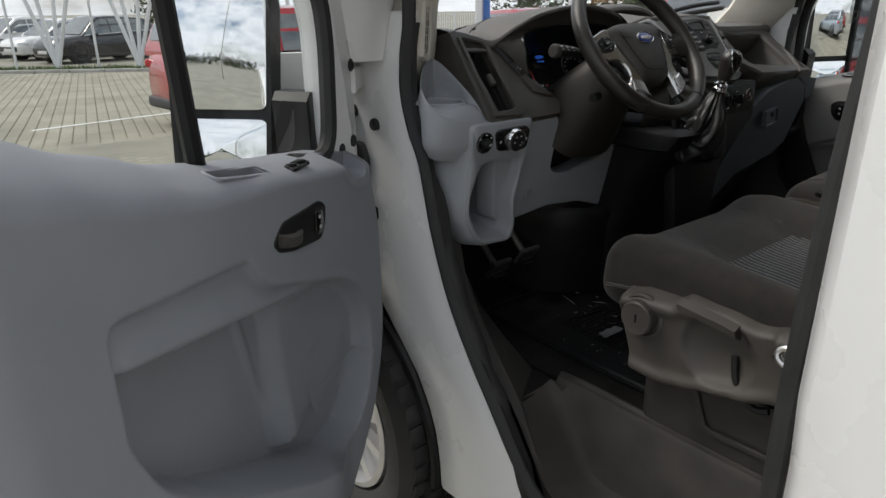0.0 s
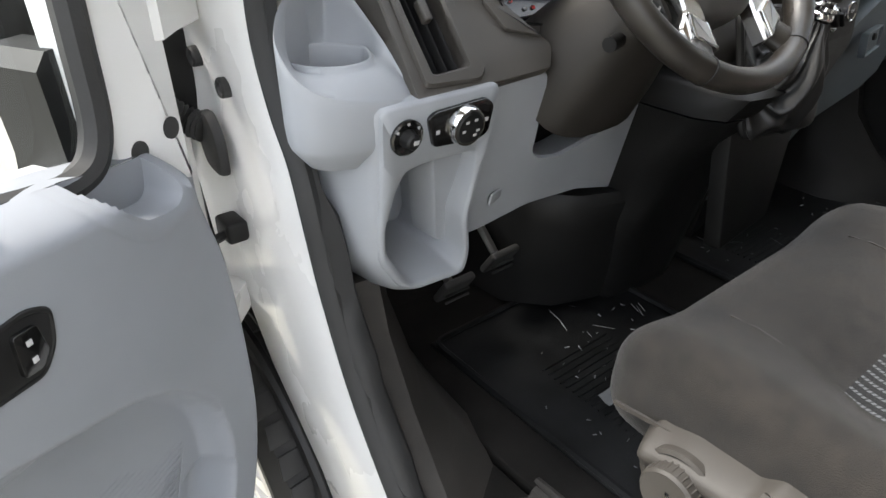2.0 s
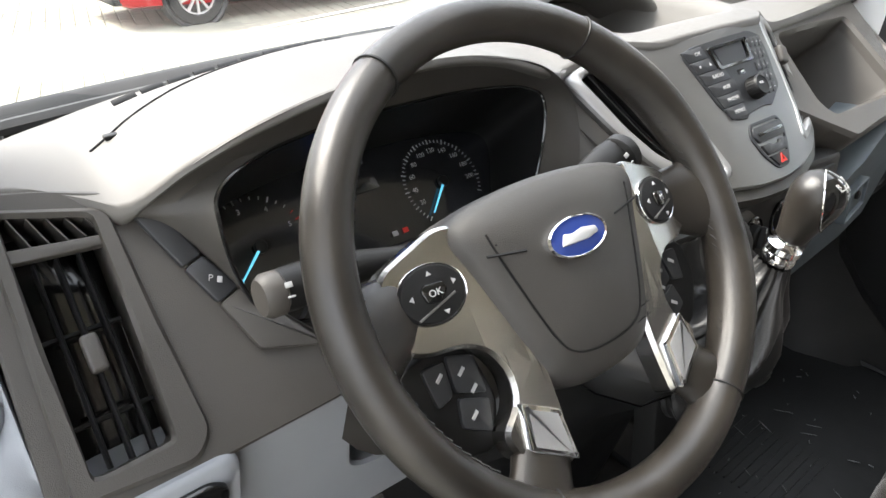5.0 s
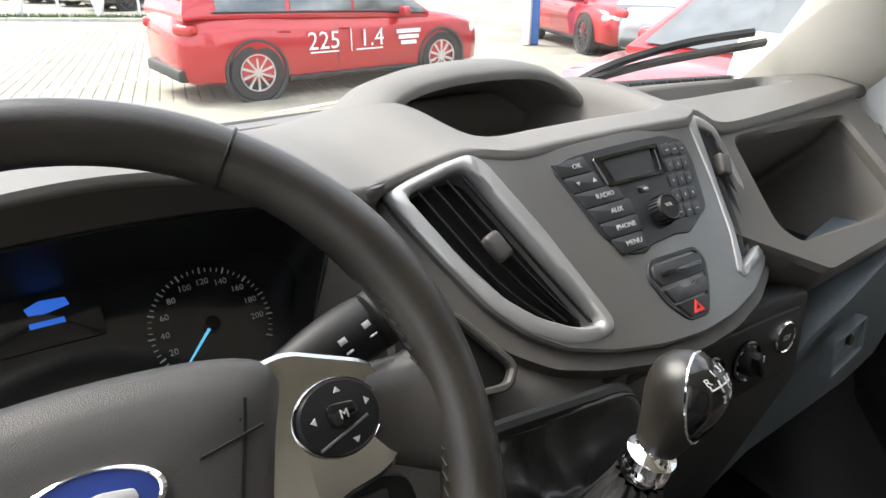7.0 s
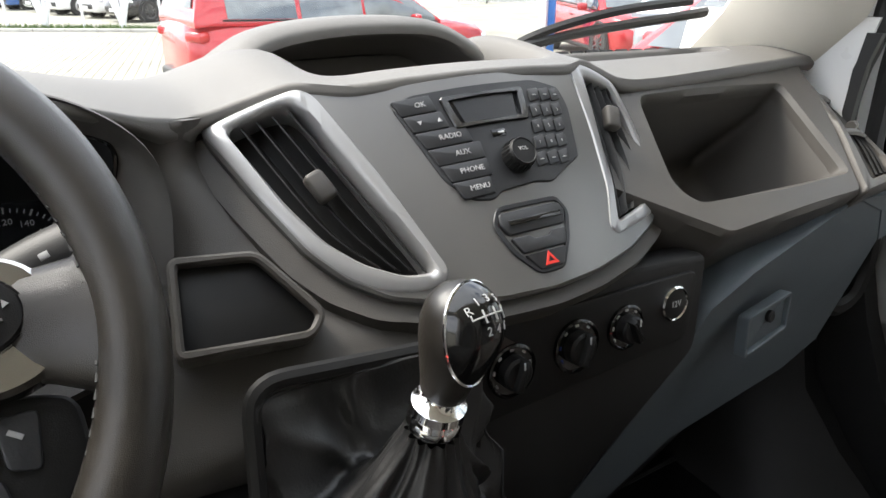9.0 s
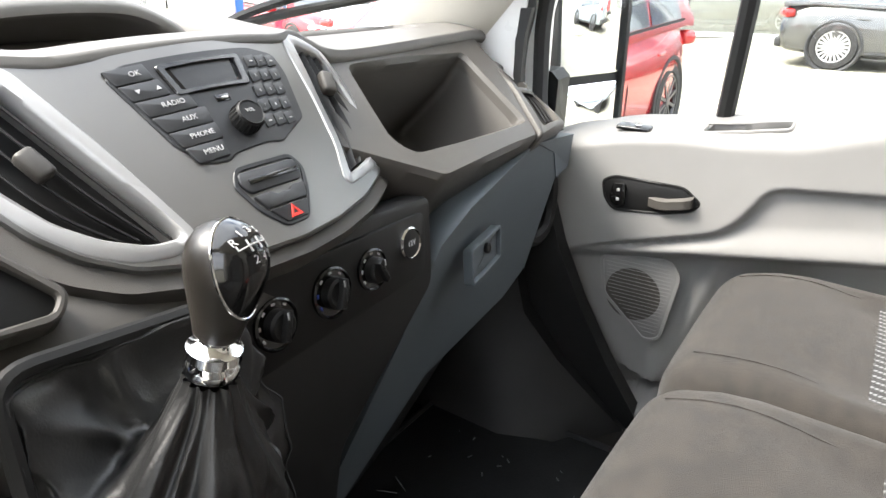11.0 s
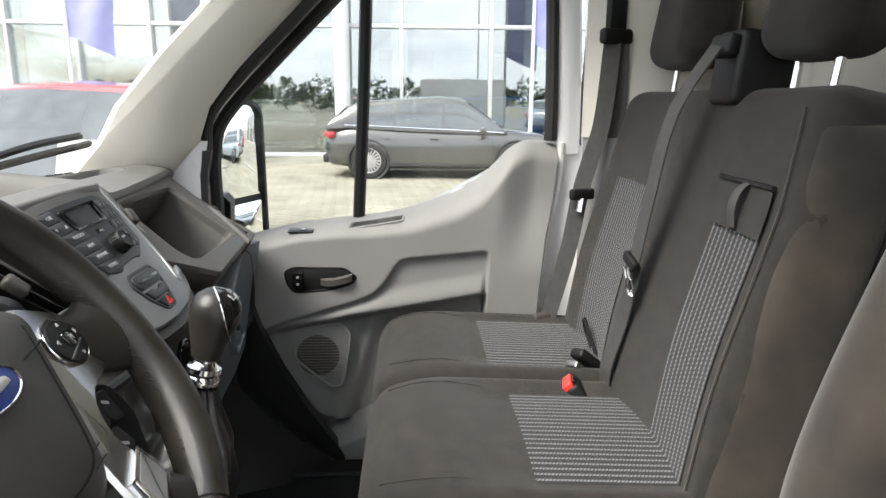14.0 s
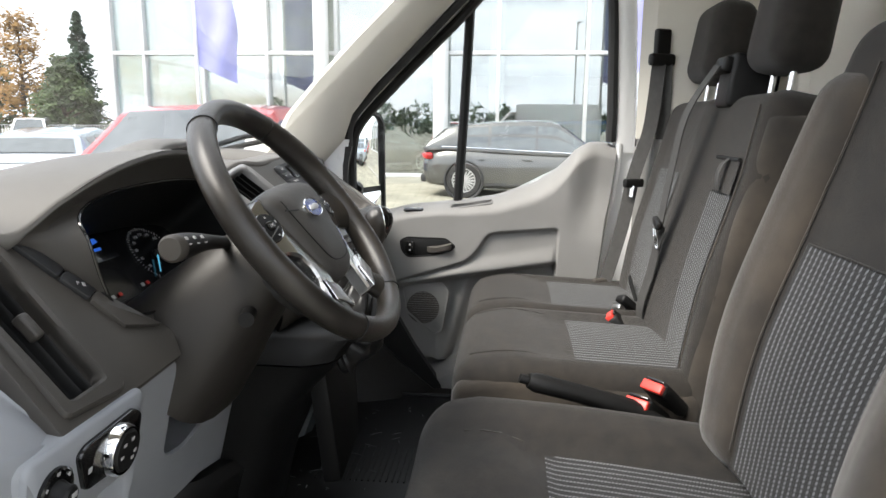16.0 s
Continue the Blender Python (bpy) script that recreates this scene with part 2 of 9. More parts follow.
def shrink(pts, d):
    """The outline moved inwards by d."""
    m = len(pts)
    area = sum(pts[i - 1][0] * pts[i][1] - pts[i][0] * pts[i - 1][1] for i in range(m))
    s = 1 if area > 0 else -1
    out = []
    for i in range(m):
        a, b, c = Vector(pts[i - 1]), Vector(pts[i]), Vector(pts[(i + 1) % m])
        e, g = (b - a), (c - b)
        nrm = Vector((-(e.y), e.x)).normalized() + Vector((-(g.y), g.x)).normalized() if e.length and g.length else Vector((0, 0))
        if nrm.length > 1e-6:
            nrm = nrm.normalized()
        out.append((b.x + s * nrm.x * d, b.y + s * nrm.y * d))
    return out


def resample(pts, n):
    m = len(pts)
    L = [0]
    for i in range(m):
        L.append(L[-1] + (Vector(pts[(i + 1) % m]) - Vector(pts[i])).length)
    out, k = [], 0
    for i in range(n):
        s = L[-1] * i / n
        while k < m - 1 and L[k + 1] < s:
            k += 1
        t = (s - L[k]) / max(1e-9, L[k + 1] - L[k])
        out.append(tuple(Vector(pts[k]).lerp(Vector(pts[(k + 1) % m]), t)))
    return out


def slab(bm, F, pts, depth, bev=0.002, base=0.0):
    """A plate of that outline standing depth proud of the frame, with a softened edge."""
    r = [[F(a, b, base) for a, b in pts], [F(a, b, base + depth - bev) for a, b in pts],
         [F(a, b, base + depth - bev * 0.3) for a, b in shrink(pts, bev * 0.35)], [F(a, b, base + depth) for a, b in shrink(pts, bev)]]
    loft(bm, r)


def ring(bm, F, outer, inner, depth, deep=0.0, bev=0.002, n=64, base=0.0, back=False):
    """A frame between two outlines, its inner edge going back to deep."""
    i0 = resample(inner, n)
    m = Vector((sum(p[0] for p in i0) / n, sum(p[1] for p in i0) / n))
    way = sorted({round(math.atan2(p[1] - m.y, p[0] - m.x), 4) for p in i0 + list(outer)})

    def cast(poly, a):
        d, best = Vector((math.cos(a), math.sin(a))), 0.0
        for k in range(len(poly)):
            p, q = Vector(poly[k - 1]) - m, Vector(poly[k]) - m
            e = q - p
            det = d.x * -e.y + d.y * e.x
            if abs(det) > 1e-12:
                t = (p.x * -e.y + p.y * e.x) / det
                w = (d.x * p.y - d.y * p.x) / det
                if -1e-6 <= w <= 1 + 1e-6 and t > best:
                    best = t
        return (m.x + d.x * best, m.y + d.y * best)
    o, i = [cast(outer, a) for a in way], [cast(inner, a) for a in way]

    def pull(p, k):
        d = Vector(p) - m
        return tuple(m + d * (1 - k / max(1e-6, d.length)))
    rows = [[F(a, b, base) for a, b in o], [F(a, b, base + depth - bev) for a, b in o], [F(*pull(p, bev), base + depth) for p in o],
            [F(*pull(p, -bev), base + depth) for p in i], [F(a, b, base + depth - bev) for a, b in i], [F(a, b, deep) for a, b in i]]
    loft(bm, rows, caps=False)


def tube(bm, pts, r, n=10, closed=False, caps=True, flat=1.0, up=None):
    pts = [Vector(p) for p in pts]
    m = len(pts)
    rr = r if isinstance(r, (list, tuple)) else [r] * m
    rings = []
    side = None
    for i, p in enumerate(pts):
        a, b = (pts[i - 1], pts[(i + 1) % m]) if closed else (pts[max(0, i - 1)], pts[min(m - 1, i + 1)])
        t = (b - a).normalized()
        if up is not None:
            side = t.cross(Vector(up)).normalized()
        elif side is None:
            side = t.orthogonal().normalized()
        else:
            side = (side - t * side.dot(t)).normalized()
        w = side.cross(t)
        rings.append([p + side * (rr[i] * math.cos(k * math.tau / n)) + w * (rr[i] * flat * math.sin(k * math.tau / n)) for k in range(n)])
    if closed:
        rings.append(rings[0])
    loft(bm, rings, caps=caps and not closed)


def turned(bm, F, prof, n=24, caps=True, sx=1.0, sy=1.0):
    """A turned shape about the frame's way out; prof: radius and height."""
    loft(bm, [[F(sx * r * math.cos(k * math.tau / n), sy * r * math.sin(k * math.tau / n), c) for k in range(n)] for r, c in prof], caps=caps)


def rbox(bm, M, size, r, seg=3, bend=None, nx=1, ny=1, nz=1):
    """A box with round edges, its faces cut nx, ny, nz times; bend moves its points in the box's own frame."""
    hx, hy, hz = (q / 2 for q in size)
    r = min(r, hx, hy, hz)

    def axis(h, n):
        core = h - r
        pts = [-h + r * (1 - math.cos(math.pi / 2 * k / seg)) for k in range(seg)]
        mid = [-core + 2 * core * k / n for k in range(n + 1)]
        return pts + mid + [-q for q in pts[::-1]]
    X, Y, Z = axis(hx, nx), axis(hy, ny), axis(hz, nz)

    def put(p):
        q = Vector((max(-hx + r, min(hx - r, p[0])), max(-hy + r, min(hy - r, p[1])), max(-hz + r, min(hz - r, p[2]))))
        d = Vector(p) - q
        if d.length > 1e-9:
            q = q + d.normalized() * r
        if bend:
            q = Vector(bend(q))
        return M @ q
    for A, B, f in ((X, Y, lambda a, b, s: (a, b, s * hz)), (X, Z, lambda a, b, s: (a, s * hy, b)), (Y, Z, lambda a, b, s: (s * hx, a, b))):
        for s in (-1, 1):
            g = [[bm.verts.new(put(f(a, b, s))) for b in B] for a in A]
            for i in range(len(A) - 1):
                for j in range(len(B) - 1):
                    bm.faces.new((g[i][j], g[i + 1][j], g[i + 1][j + 1], g[i][j + 1]))


def box(bm, lo, hi, bev=0.0):
    lo, hi = Vector(lo), Vector(hi)
    c = (lo + hi) / 2
    rbox(bm, Matrix.Translation(c), hi - lo, max(bev, 1e-5), 2 if bev else 1)


def grid(bm, f, us, vs):
    g = [[bm.verts.new(f(u, v)) for v in vs] for u in us]
    for i in range(len(us) - 1):
        for j in range(len(vs) - 1):
            bm.faces.new((g[i][j], g[i + 1][j], g[i + 1][j + 1], g[i][j + 1]))


def span(a, b, n):
    return [a + (b - a) * i / n for i in range(n + 1)]


def table(x, rows):
    """Values between the rows of a table, smoothly by its first column."""
    if x <= rows[0][0]:
        return rows[0][1:]
    for p, q in zip(rows, rows[1:]):
        if x <= q[0]:
            t = (x - p[0]) / (q[0] - p[0])
            t = t * t * (3 - 2 * t)
            return tuple(a + (b - a) * t for a, b in zip(p[1:], q[1:]))
    return rows[-1][1:]


def flowing(x, rows):
    """Values between the rows of a table along a smooth curve through them."""
    m = len(rows)
    for i in range(m - 1):
        if x <= rows[i + 1][0] or i == m - 2:
            p0, p1, p2, p3 = rows[max(0, i - 1)], rows[i], rows[i + 1], rows[min(m - 1, i + 2)]
            h = p2[0] - p1[0]
            t = max(0.0, min(1.0, (x - p1[0]) / h))
            out = []
            for k in range(1, len(p1)):
                d1 = (p2[k] - p0[k]) / (p2[0] - p0[0]) * h
                d2 = (p3[k] - p1[k]) / (p3[0] - p1[0]) * h
                out.append((2 * t ** 3 - 3 * t * t + 1) * p1[k] + (t ** 3 - 2 * t * t + t) * d1 + (3 * t * t - 2 * t ** 3) * p2[k] + (t ** 3 - t * t) * d2)
            return out


def soft(t):
    t = max(0.0, min(1.0, t))
    return t * t * (3 - 2 * t)


def word(body, F, a, b, size, material, parent, c=0.0006, turn=0.0, align="CENTER"):
    """Raised lettering on a frame."""
    cu = bpy.data.curves.new("lettering", "FONT")
    cu.body, cu.size, cu.align_x, cu.align_y, cu.extrude = body, size, align, "CENTER", 0.0002
    cu.resolution_u = 2
    tmp = bpy.data.objects.new("lettering", cu)
    scene.collection.objects.link(tmp)
    me = bpy.data.meshes.new_from_object(tmp)
    bpy.data.objects.remove(tmp)
    G = F.at(a, b, c, turn)
    M = Matrix((G.u, G.v, G.n)).transposed().to_4x4()
    M.translation = G.o
    me.transform(M)
    me.materials.clear()
    me.materials.append(material)
    ob = new("lettering", me)
    ob.parent = parent
    ob.matrix_parent_inverse = parent.matrix_world.inverted()
    return ob


def bar(F, a, b, w, h, material, parent, name="marking", c=0.0, turn=0.0):
    bm = BM()
    slab(bm, F.at(a, b, c, turn), [(-w / 2, -h / 2), (w / 2, -h / 2), (w / 2, h / 2), (-w / 2, h / 2)], 0.0008, 0.0002)
    return part(name, bm, material, parent)


# ---- the ground and the setting outside ----
CX = 1.55          # middle of the van
FAC = Fr((1.19, 0.945, 1.13), (1, 0, 0), (0, 0.655, 0.756))
STK = Fr((1.63, 0.948, 1.242), (1, 0, 0), (0, 0.641, 0.767))
SW = Fr((1.183, 0.8335, 1.2624), (1, -0.026, 0), (0, 0.612, 0.79))
LOW = Fr((0.93, 0.94, 1.09), (1, 0, 0), (0, -0.138, 0.99))
DD = Fr((0.60, 0.985, 0), (-0.82, -0.57, 0), (0, 0, 1), (0.57, -0.82, 0))
PD = Fr((2.334, 1.016, 0), (0, -1, 0), (0, 0, 1), (-1, 0, 0))

# ---- the van's body ----
van = thing("van_body", (CX, 0.5, 0.2), "white delivery van body shell with cream cab trim", "van")


def mirror_x(p):
    return Vector((2 * CX - p[0], p[1], p[2]))


# cab floor, step wells, front wall and cargo bulkhead
bm = BM()
box(bm, (0.955, -0.05, 0.55), (2.28, 1.55, 0.606), 0.006)
part("cab_floor", bm, CARPET, van, "dark worn vinyl cab floor")
for x in (0.815, 2.287):
    bm = BM()
    box(bm, (x, 0.795, 0.55), (x + 0.133, 1.55, 0.600), 0.006)
    part("floor_corner", bm, CARPET, van)
for s in (0, 1):
    bm = BM()
    F = (lambda p: Vector(p)) if s == 0 else mirror_x
    prof = [(0.958, 0.612), (0.950, 0.610), (0.943, 0.600), (0.928, 0.465), (0.920, 0.446), (0.900, 0.436), (0.84, 0.432), (0.795, 0.430), (0.772, 0.426), (0.757, 0.420), (0.757, 0.395), (0.97, 0.395)]
    ys = [0.215, 0.235, 0.26, 0.30, 0.5, 0.64, 0.67, 0.70, 0.72, 0.745, 0.77, 0.80]
    rings = []
    for y in ys:
        lift = table(y, [(0.215, 0.17), (0.235, 0.12), (0.26, 0.03), (0.30, 0.0), (0.64, 0.0), (0.67, 0.008), (0.70, 0.030), (0.72, 0.058), (0.745, 0.094), (0.77, 0.13), (0.80, 0.168), (0.95, 0.18)])[0]
        rings.append([F((max(x, 0.812) if y > 0.66 and 5 < i < 11 else x, y, min(0.612 - 0.0004 * i, z + lift) if 2 < i < 10 else z)) for i, (x, z) in enumerate(prof)])
    loft(bm, rings)
    part("step_well", bm, STEP, van, "dusty dark grey plastic step well")
    for k in range(5):
        bm = BM()
        a = F((0.79 + 0.02 * k, 0.60 - 0.05 * k, 0.437))
        b = F((0.87 + 0.008 * k, 0.66 - 0.05 * k, 0.437))
        tube(bm, [a, b], 0.004, 6, flat=0.6)
        part("tread_rib", bm, STEP, van)
# raised floor edge strip
bm = BM()
tube(bm, smooth_path([(0.962, 0.23, 0.607), (0.964, 0.5, 0.607), (0.966, 0.72, 0.607), (0.968, 0.81, 0.600)], 5), 0.010, 8, flat=0.7)
part("floor_edge", bm, STEP, van)
# toe board and firewall
bm = BM()
grid(bm, lambda x, s: Vector((x, 1.15 + 0.42 * s, 0.600 + 0.55 * max(0.0, s - 0.25))), span(0.80, 2.30, 8), span(0, 1, 8))
part("toe_board", bm, CARPET, van)
bm = BM()
box(bm, (0.80, 1.50, 0.5), (2.30, 1.54, 1.20), 0.01)
part("firewall", bm, BLACKP, van)
# kick panels at both ends of the footwell; the right one blackened for deep shade
for side_k in (0, 1):
    bm = BM()
    rows = []
    for z, x0, y0 in ((0.44, 0.80, 0.70), (0.52, 0.79, 0.745), (0.60, 0.80, 0.80), (0.66, 0.81, 0.87), (0.72, 0.82, 0.935), (0.80, 0.83, 1.0), (0.88, 0.83, 1.02)):
        w = 0.10 + 0.10 * math.sin(min(1, max(0, (z - 0.44) / 0.3)) * math.pi) * (0.55 if z > 0.6 else 0.8)
        rows.append([Vector((max(0.812, x0 - 0.04), y0, z)), Vector((x0 + 0.03, y0 - 0.008, z)), Vector((x0 + w * 0.8, y0 + 0.07, z)), Vector((x0 + w, y0 + 0.16, z)), Vector((x0 + w * 0.9, 1.3, z)), Vector((max(0.812, x0 - 0.04), 1.3, z))])
    if side_k:
        rows = [[mirror_x(p) for p in r] for r in rows]
    loft(bm, rows)
    part("kick_panel", bm, STEP if side_k == 0 else BLACKP, van, "dark scuffed kick panel, black on the shaded side")


# A pillars: white outer post with cream trim, side by side
def a_pillar(s):
    F = (lambda x, y, z: Vector((x, y, z))) if s == 0 else (lambda x, y, z: mirror_x((x, y, z)))
    # outer white hinge post; sections from the sill up to the roof
    rows = []
    seal_y = [(0.36, 0.66), (0.42, 0.70), (0.50, 0.735), (0.60, 0.795), (0.70, 0.865), (0.80, 0.925), (0.92, 0.975), (1.05, 1.012), (1.11, 1.045), (1.18, 1.066), (1.25, 1.064), (1.32, 1.05)]
    for z in (0.33, 0.40, 0.46, 0.52, 0.58, 0.64, 0.70, 0.76, 0.79, 0.82, 0.88, 0.95, 1.02, 1.08, 1.14, 1.20, 1.26, 1.33):
        y0 = table(z, seal_y)[0]
        yf = y0 + 0.30
        if z < 0.79:
            yf = min(yf, 1.32 - math.sqrt(max(0.0, 0.355 ** 2 - (z - 0.36) ** 2)))
        d = yf - y0
        dent = 0.010 * math.exp(-((z - 1.06) / 0.06) ** 2)
        rows.append([F(0.80, y0 + 0.02, z), F(0.788, y0 - 0.002, z), F(0.775, y0, z), F(0.764, y0 + 0.03 * min(1, d / 0.2), z), F(0.757 + dent, y0 + 0.35 * d, z), F(0.760 + dent * 1.5, y0 + 0.7 * d, z), F(0.752 if z > 0.8 else 0.757, yf - 0.012, z), F(0.744 if z > 0.8 else 0.762, yf, z), F(0.775, yf + 0.004, z), F(0.80, yf, z)])
    bm = BM()
    loft(bm, rows)
    part("hinge_post", bm, WHITE, van, "white painted hinge post")
    if s == 1:
        # added black panel hides the white post; its colour stands for footwell shade
        bm = BM()
        loft(bm, [[F(0.772, table(z, seal_y)[0] - 0.016, z), F(0.812, table(z, seal_y)[0] - 0.020, z), F(0.816, table(z, seal_y)[0] + 0.02, z), F(0.816, 1.30, z)] for z in (0.42, 0.52, 0.62, 0.72, 0.82, 0.92, 1.02, 1.12)], closed=False)
        part("footwell_shade", bm, BLACKP, van, "black panel added over the post as footwell shade")
    bm = BM()
    loft(bm, [[F(0.768, table(z, seal_y)[0] + 0.006, z), F(0.775, table(z, seal_y)[0] - 0.009, z), F((0.798 if z < 1.0 else 0.788), table(z, seal_y)[0] - 0.010, z), F((0.808 if z < 1.0 else 0.792), table(z, seal_y)[0] + 0.008, z), F((0.810 if z < 1.0 else 0.793), table(z, seal_y)[0] + 0.05, z), F(0.78, table(z, seal_y)[0] + 0.05, z)] for z in span(0.43, 1.31, 22)])
    part("inner_seal_lip", bm, RUBBER, van, "black rubber lip inside the door seal", angle=60)
    # slanted screen post above
    bm = BM()
    rows = []
    for z, y in ((1.24, 1.17), (1.36, 1.13), (1.5, 1.0), (1.66, 0.84), (1.82, 0.68), (2.0, 0.5)):
        rows.append([F(0.66, y + 0.05, z), F(0.66, y - 0.03, z), F(0.70, y - 0.055, z), F(0.755, y - 0.05, z), F(0.80, y + 0.0, z), F(0.80, y + 0.10, z), F(0.72, y + 0.10, z)])
    loft(bm, rows)
    part("screen_post", bm, WHITE, van)
    # cream inner trim
    bm = BM()
    rows = []
    for z, y, w in ((1.15, 1.26, 0.10), (1.22, 1.235, 0.10), (1.27, 1.18, 0.10), (1.33, 1.125, 0.10), (1.40, 1.10, 0.085), (1.50, 1.02, 0.075), (1.60, 0.925, 0.07), (1.72, 0.80, 0.07), (1.86, 0.66, 0.07), (2.0, 0.52, 0.07)):
        rows.append([F(0.785, y - 0.05, z), F(0.80, y - 0.065, z), F(0.83, y - 0.045, z), F(0.868, y + 0.02, z), F(0.882, y + w, z), F(0.86, y + w + 0.02, z), F(0.785, y + w, z)])
    if s == 0:
        rows = []
        for z, y in ((1.13, 1.10), (1.19, 1.095), (1.225, 1.07), (1.25, 1.062), (1.30, 1.057), (1.34, 1.052), (1.38, 1.042), (1.43, 1.012), (1.5, 0.962), (1.60, 0.866), (1.72, 0.742), (1.86, 0.602), (2.0, 0.462)):
            rows.append([F(0.785, y + 0.012, z), F(0.790, y + 0.002, z), F(0.800, y, z), F(0.842, y + 0.026, z), F(0.880, y + 0.050, z), F(0.888, y + 0.060, z), F(0.889, y + 0.075, z), F(0.884, y + 0.15, z), F(0.785, y + 0.15, z)])
    loft(bm, rows)
    part("pillar_trim", bm, CREAM, van, "cream textured pillar trim")
    # black door seal along the opening
    bm = BM()
    path = smooth_path([F(0.772, y, z) for y, z in ((0.235, 0.60), (0.245, 0.50), (0.30, 0.445), (0.45, 0.435), (0.60, 0.44), (0.69, 0.47), (0.745, 0.53), (0.80, 0.605), (0.87, 0.70), (0.93, 0.80), (0.978, 0.92), (1.014, 1.05), (1.046, 1.11), (1.068, 1.18), (1.066, 1.25), (1.055, 1.30), (1.045, 1.38), (0.98, 1.46), (0.86, 1.58), (0.70, 1.74), (0.52, 1.90))], 6)
    tube(bm, path, 0.013, 8, flat=0.8)
    part("door_seal", bm, RUBBER, van, "black rubber door seal")
    bm = BM()
    path = smooth_path([F(0.60, y, z) for y, z in ((0.212, 0.50), (0.22, 0.8), (0.222, 1.0), (0.215, 1.2), (0.205, 1.35), (0.195, 1.6), (0.2, 1.9))], 5)
    tube(bm, path, 0.012, 8, flat=0.8)
    part("door_seal", bm, RUBBER, van)


a_pillar(0)
a_pillar(1)
# speaker grille in the right pillar trim and vent grille in the left
G = Fr((2.262, 1.178, 1.362), (0.35, -0.93, 0), (0.25, 0.35, 0.9))
bm = BM()
turned(bm, G.at(0, 0, 0.004), [(0.024, -0.004), (0.024, 0.001), (0.022, 0.002), (0.0205, 0.002), (0.020, 0.0005), (0.0, 0.0005)], 28)
part("tweeter_grille", bm, CREAM, van)
for r in (0.005, 0.009, 0.013, 0.017):
    bm = BM()
    tube(bm, [G(r * math.cos(k * math.tau / 24), r * math.sin(k * math.tau / 24), 0.0052) for k in range(24)], 0.0008, 5, closed=True)
    part("grille_ring", bm, CREAM, van)
G = Fr((0.822, 1.0655, 1.296), (0.85, 0.527, 0), (0.0, -0.07, 1.0))
bm = BM()
vo = rounded([(-0.022, 0.052), (0.012, 0.05), (0.022, 0.02), (0.02, -0.05), (0.008, -0.06), (-0.024, -0.05)], 0.008)
vi = rounded([(-0.014, 0.042), (0.006, 0.04), (0.013, 0.018), (0.012, -0.042), (0.004, -0.048), (-0.016, -0.04)], 0.005)
ring(bm, G, vo, vi, 0.014, -0.004, 0.0015, base=-0.010)
part("vent_grille", bm, CREAM, van, "cream demister grille frame")
bm = BM()
slab(bm, G, vi, 0.002, 0.0005, base=-0.003)
part("vent_dark", bm, BLACKP, van)
for k in range(6):
    bar(G, -0.001, 0.034 - 0.0145 * k, 0.028, 0.0022, CREAM, van, "grille_bar", c=0.0002)
bar(G, -0.001, -0.003, 0.0022, 0.085, CREAM, van, "grille_bar", c=0.0004)

# rubber plugs, cable gaiter, hinges and check strap on the left hinge post
POST = Fr((0.757, 0, 0), (0, 1, 0), (0, 0, 1), (-1, 0, 0))
for y, z, r in ((1.245, 1.131, 0.013), (1.164, 1.110, 0.0125), (1.255, 1.215, 0.011)):
    bm = BM()
    turned(bm, POST.at(y, z, 0.0), [(r, -0.01), (r, 0.003), (r * 0.85, 0.005), (r * 0.62, 0.0035), (r * 0.55, 0.0015), (0.0, 0.0015)], 24)
    part("rubber_plug", bm, RUBBER, van, "black rubber plug")
bm = BM()
slab(bm, POST, rounded([(1.185, 0.985), (1.235, 0.99), (1.25, 1.03), (1.245, 1.065), (1.205, 1.07), (1.185, 1.04)], 0.018), 0.014, 0.008)
part("gaiter_plate", bm, RUBBER, van, "oval black gaiter plate")
bm = BM()
path = smooth_path([(0.748, 1.225, 1.045), (0.73, 1.245, 1.055), (0.705, 1.245, 1.075), (0.68, 1.215, 1.085), (0.665, 1.17, 1.08)], 8)
tube(bm, path, [0.016 + 0.004 * (k % 2) for k in range(len(path))], 12)
part("cable_gaiter", bm, RUBBER, van, "ribbed black cable gaiter")
bm = BM()
tube(bm, [(0.64, 1.10, 0.905), (0.70, 1.165, 0.915), (0.748, 1.18, 0.918)], 0.0065, 8)
part("check_strap", bm, BLACKP, van)
bm = BM()
rbox(bm, pose(0.745, 1.185, 0.918), (0.03, 0.045, 0.03), 0.006)
part("check_block", bm, BLACKP, van, "black door check block")
for z in (0.80, 1.205):
    bm = BM()
    loft(bm, [[Vector((x, y, z + dz)) for x, y in ((0.757, 1.20), (0.757, 1.27), (0.70, 1.20), (0.672, 1.15), (0.665, 1.12), (0.69, 1.12), (0.715, 1.155))] for dz in (-0.022, 0.022)])
    part("hinge", bm, WHITE, van, "white painted door hinge")
bm = BM()
rbox(bm, pose(0.735, 1.29, 1.12), (0.06, 0.03, 0.16), 0.008)
part("gap_seal", bm, BLACKP, van)
bm = BM()
rbox(bm, pose(0.722, 1.215, 1.268, 0, 10, 20), (0.06, 0.10, 0.055), 0.016)
part("hinge_cover", bm, BLACKP, van, "black upper hinge cover")
bm = BM()
loft(bm, [[Vector(p) for p in ((0.62, 1.33, z), (0.745, 1.285, z), (0.757, 1.32, z), (0.62, 1.36, z))] for z in (0.80, 1.25)])
part("wing_return", bm, WHITE, van)

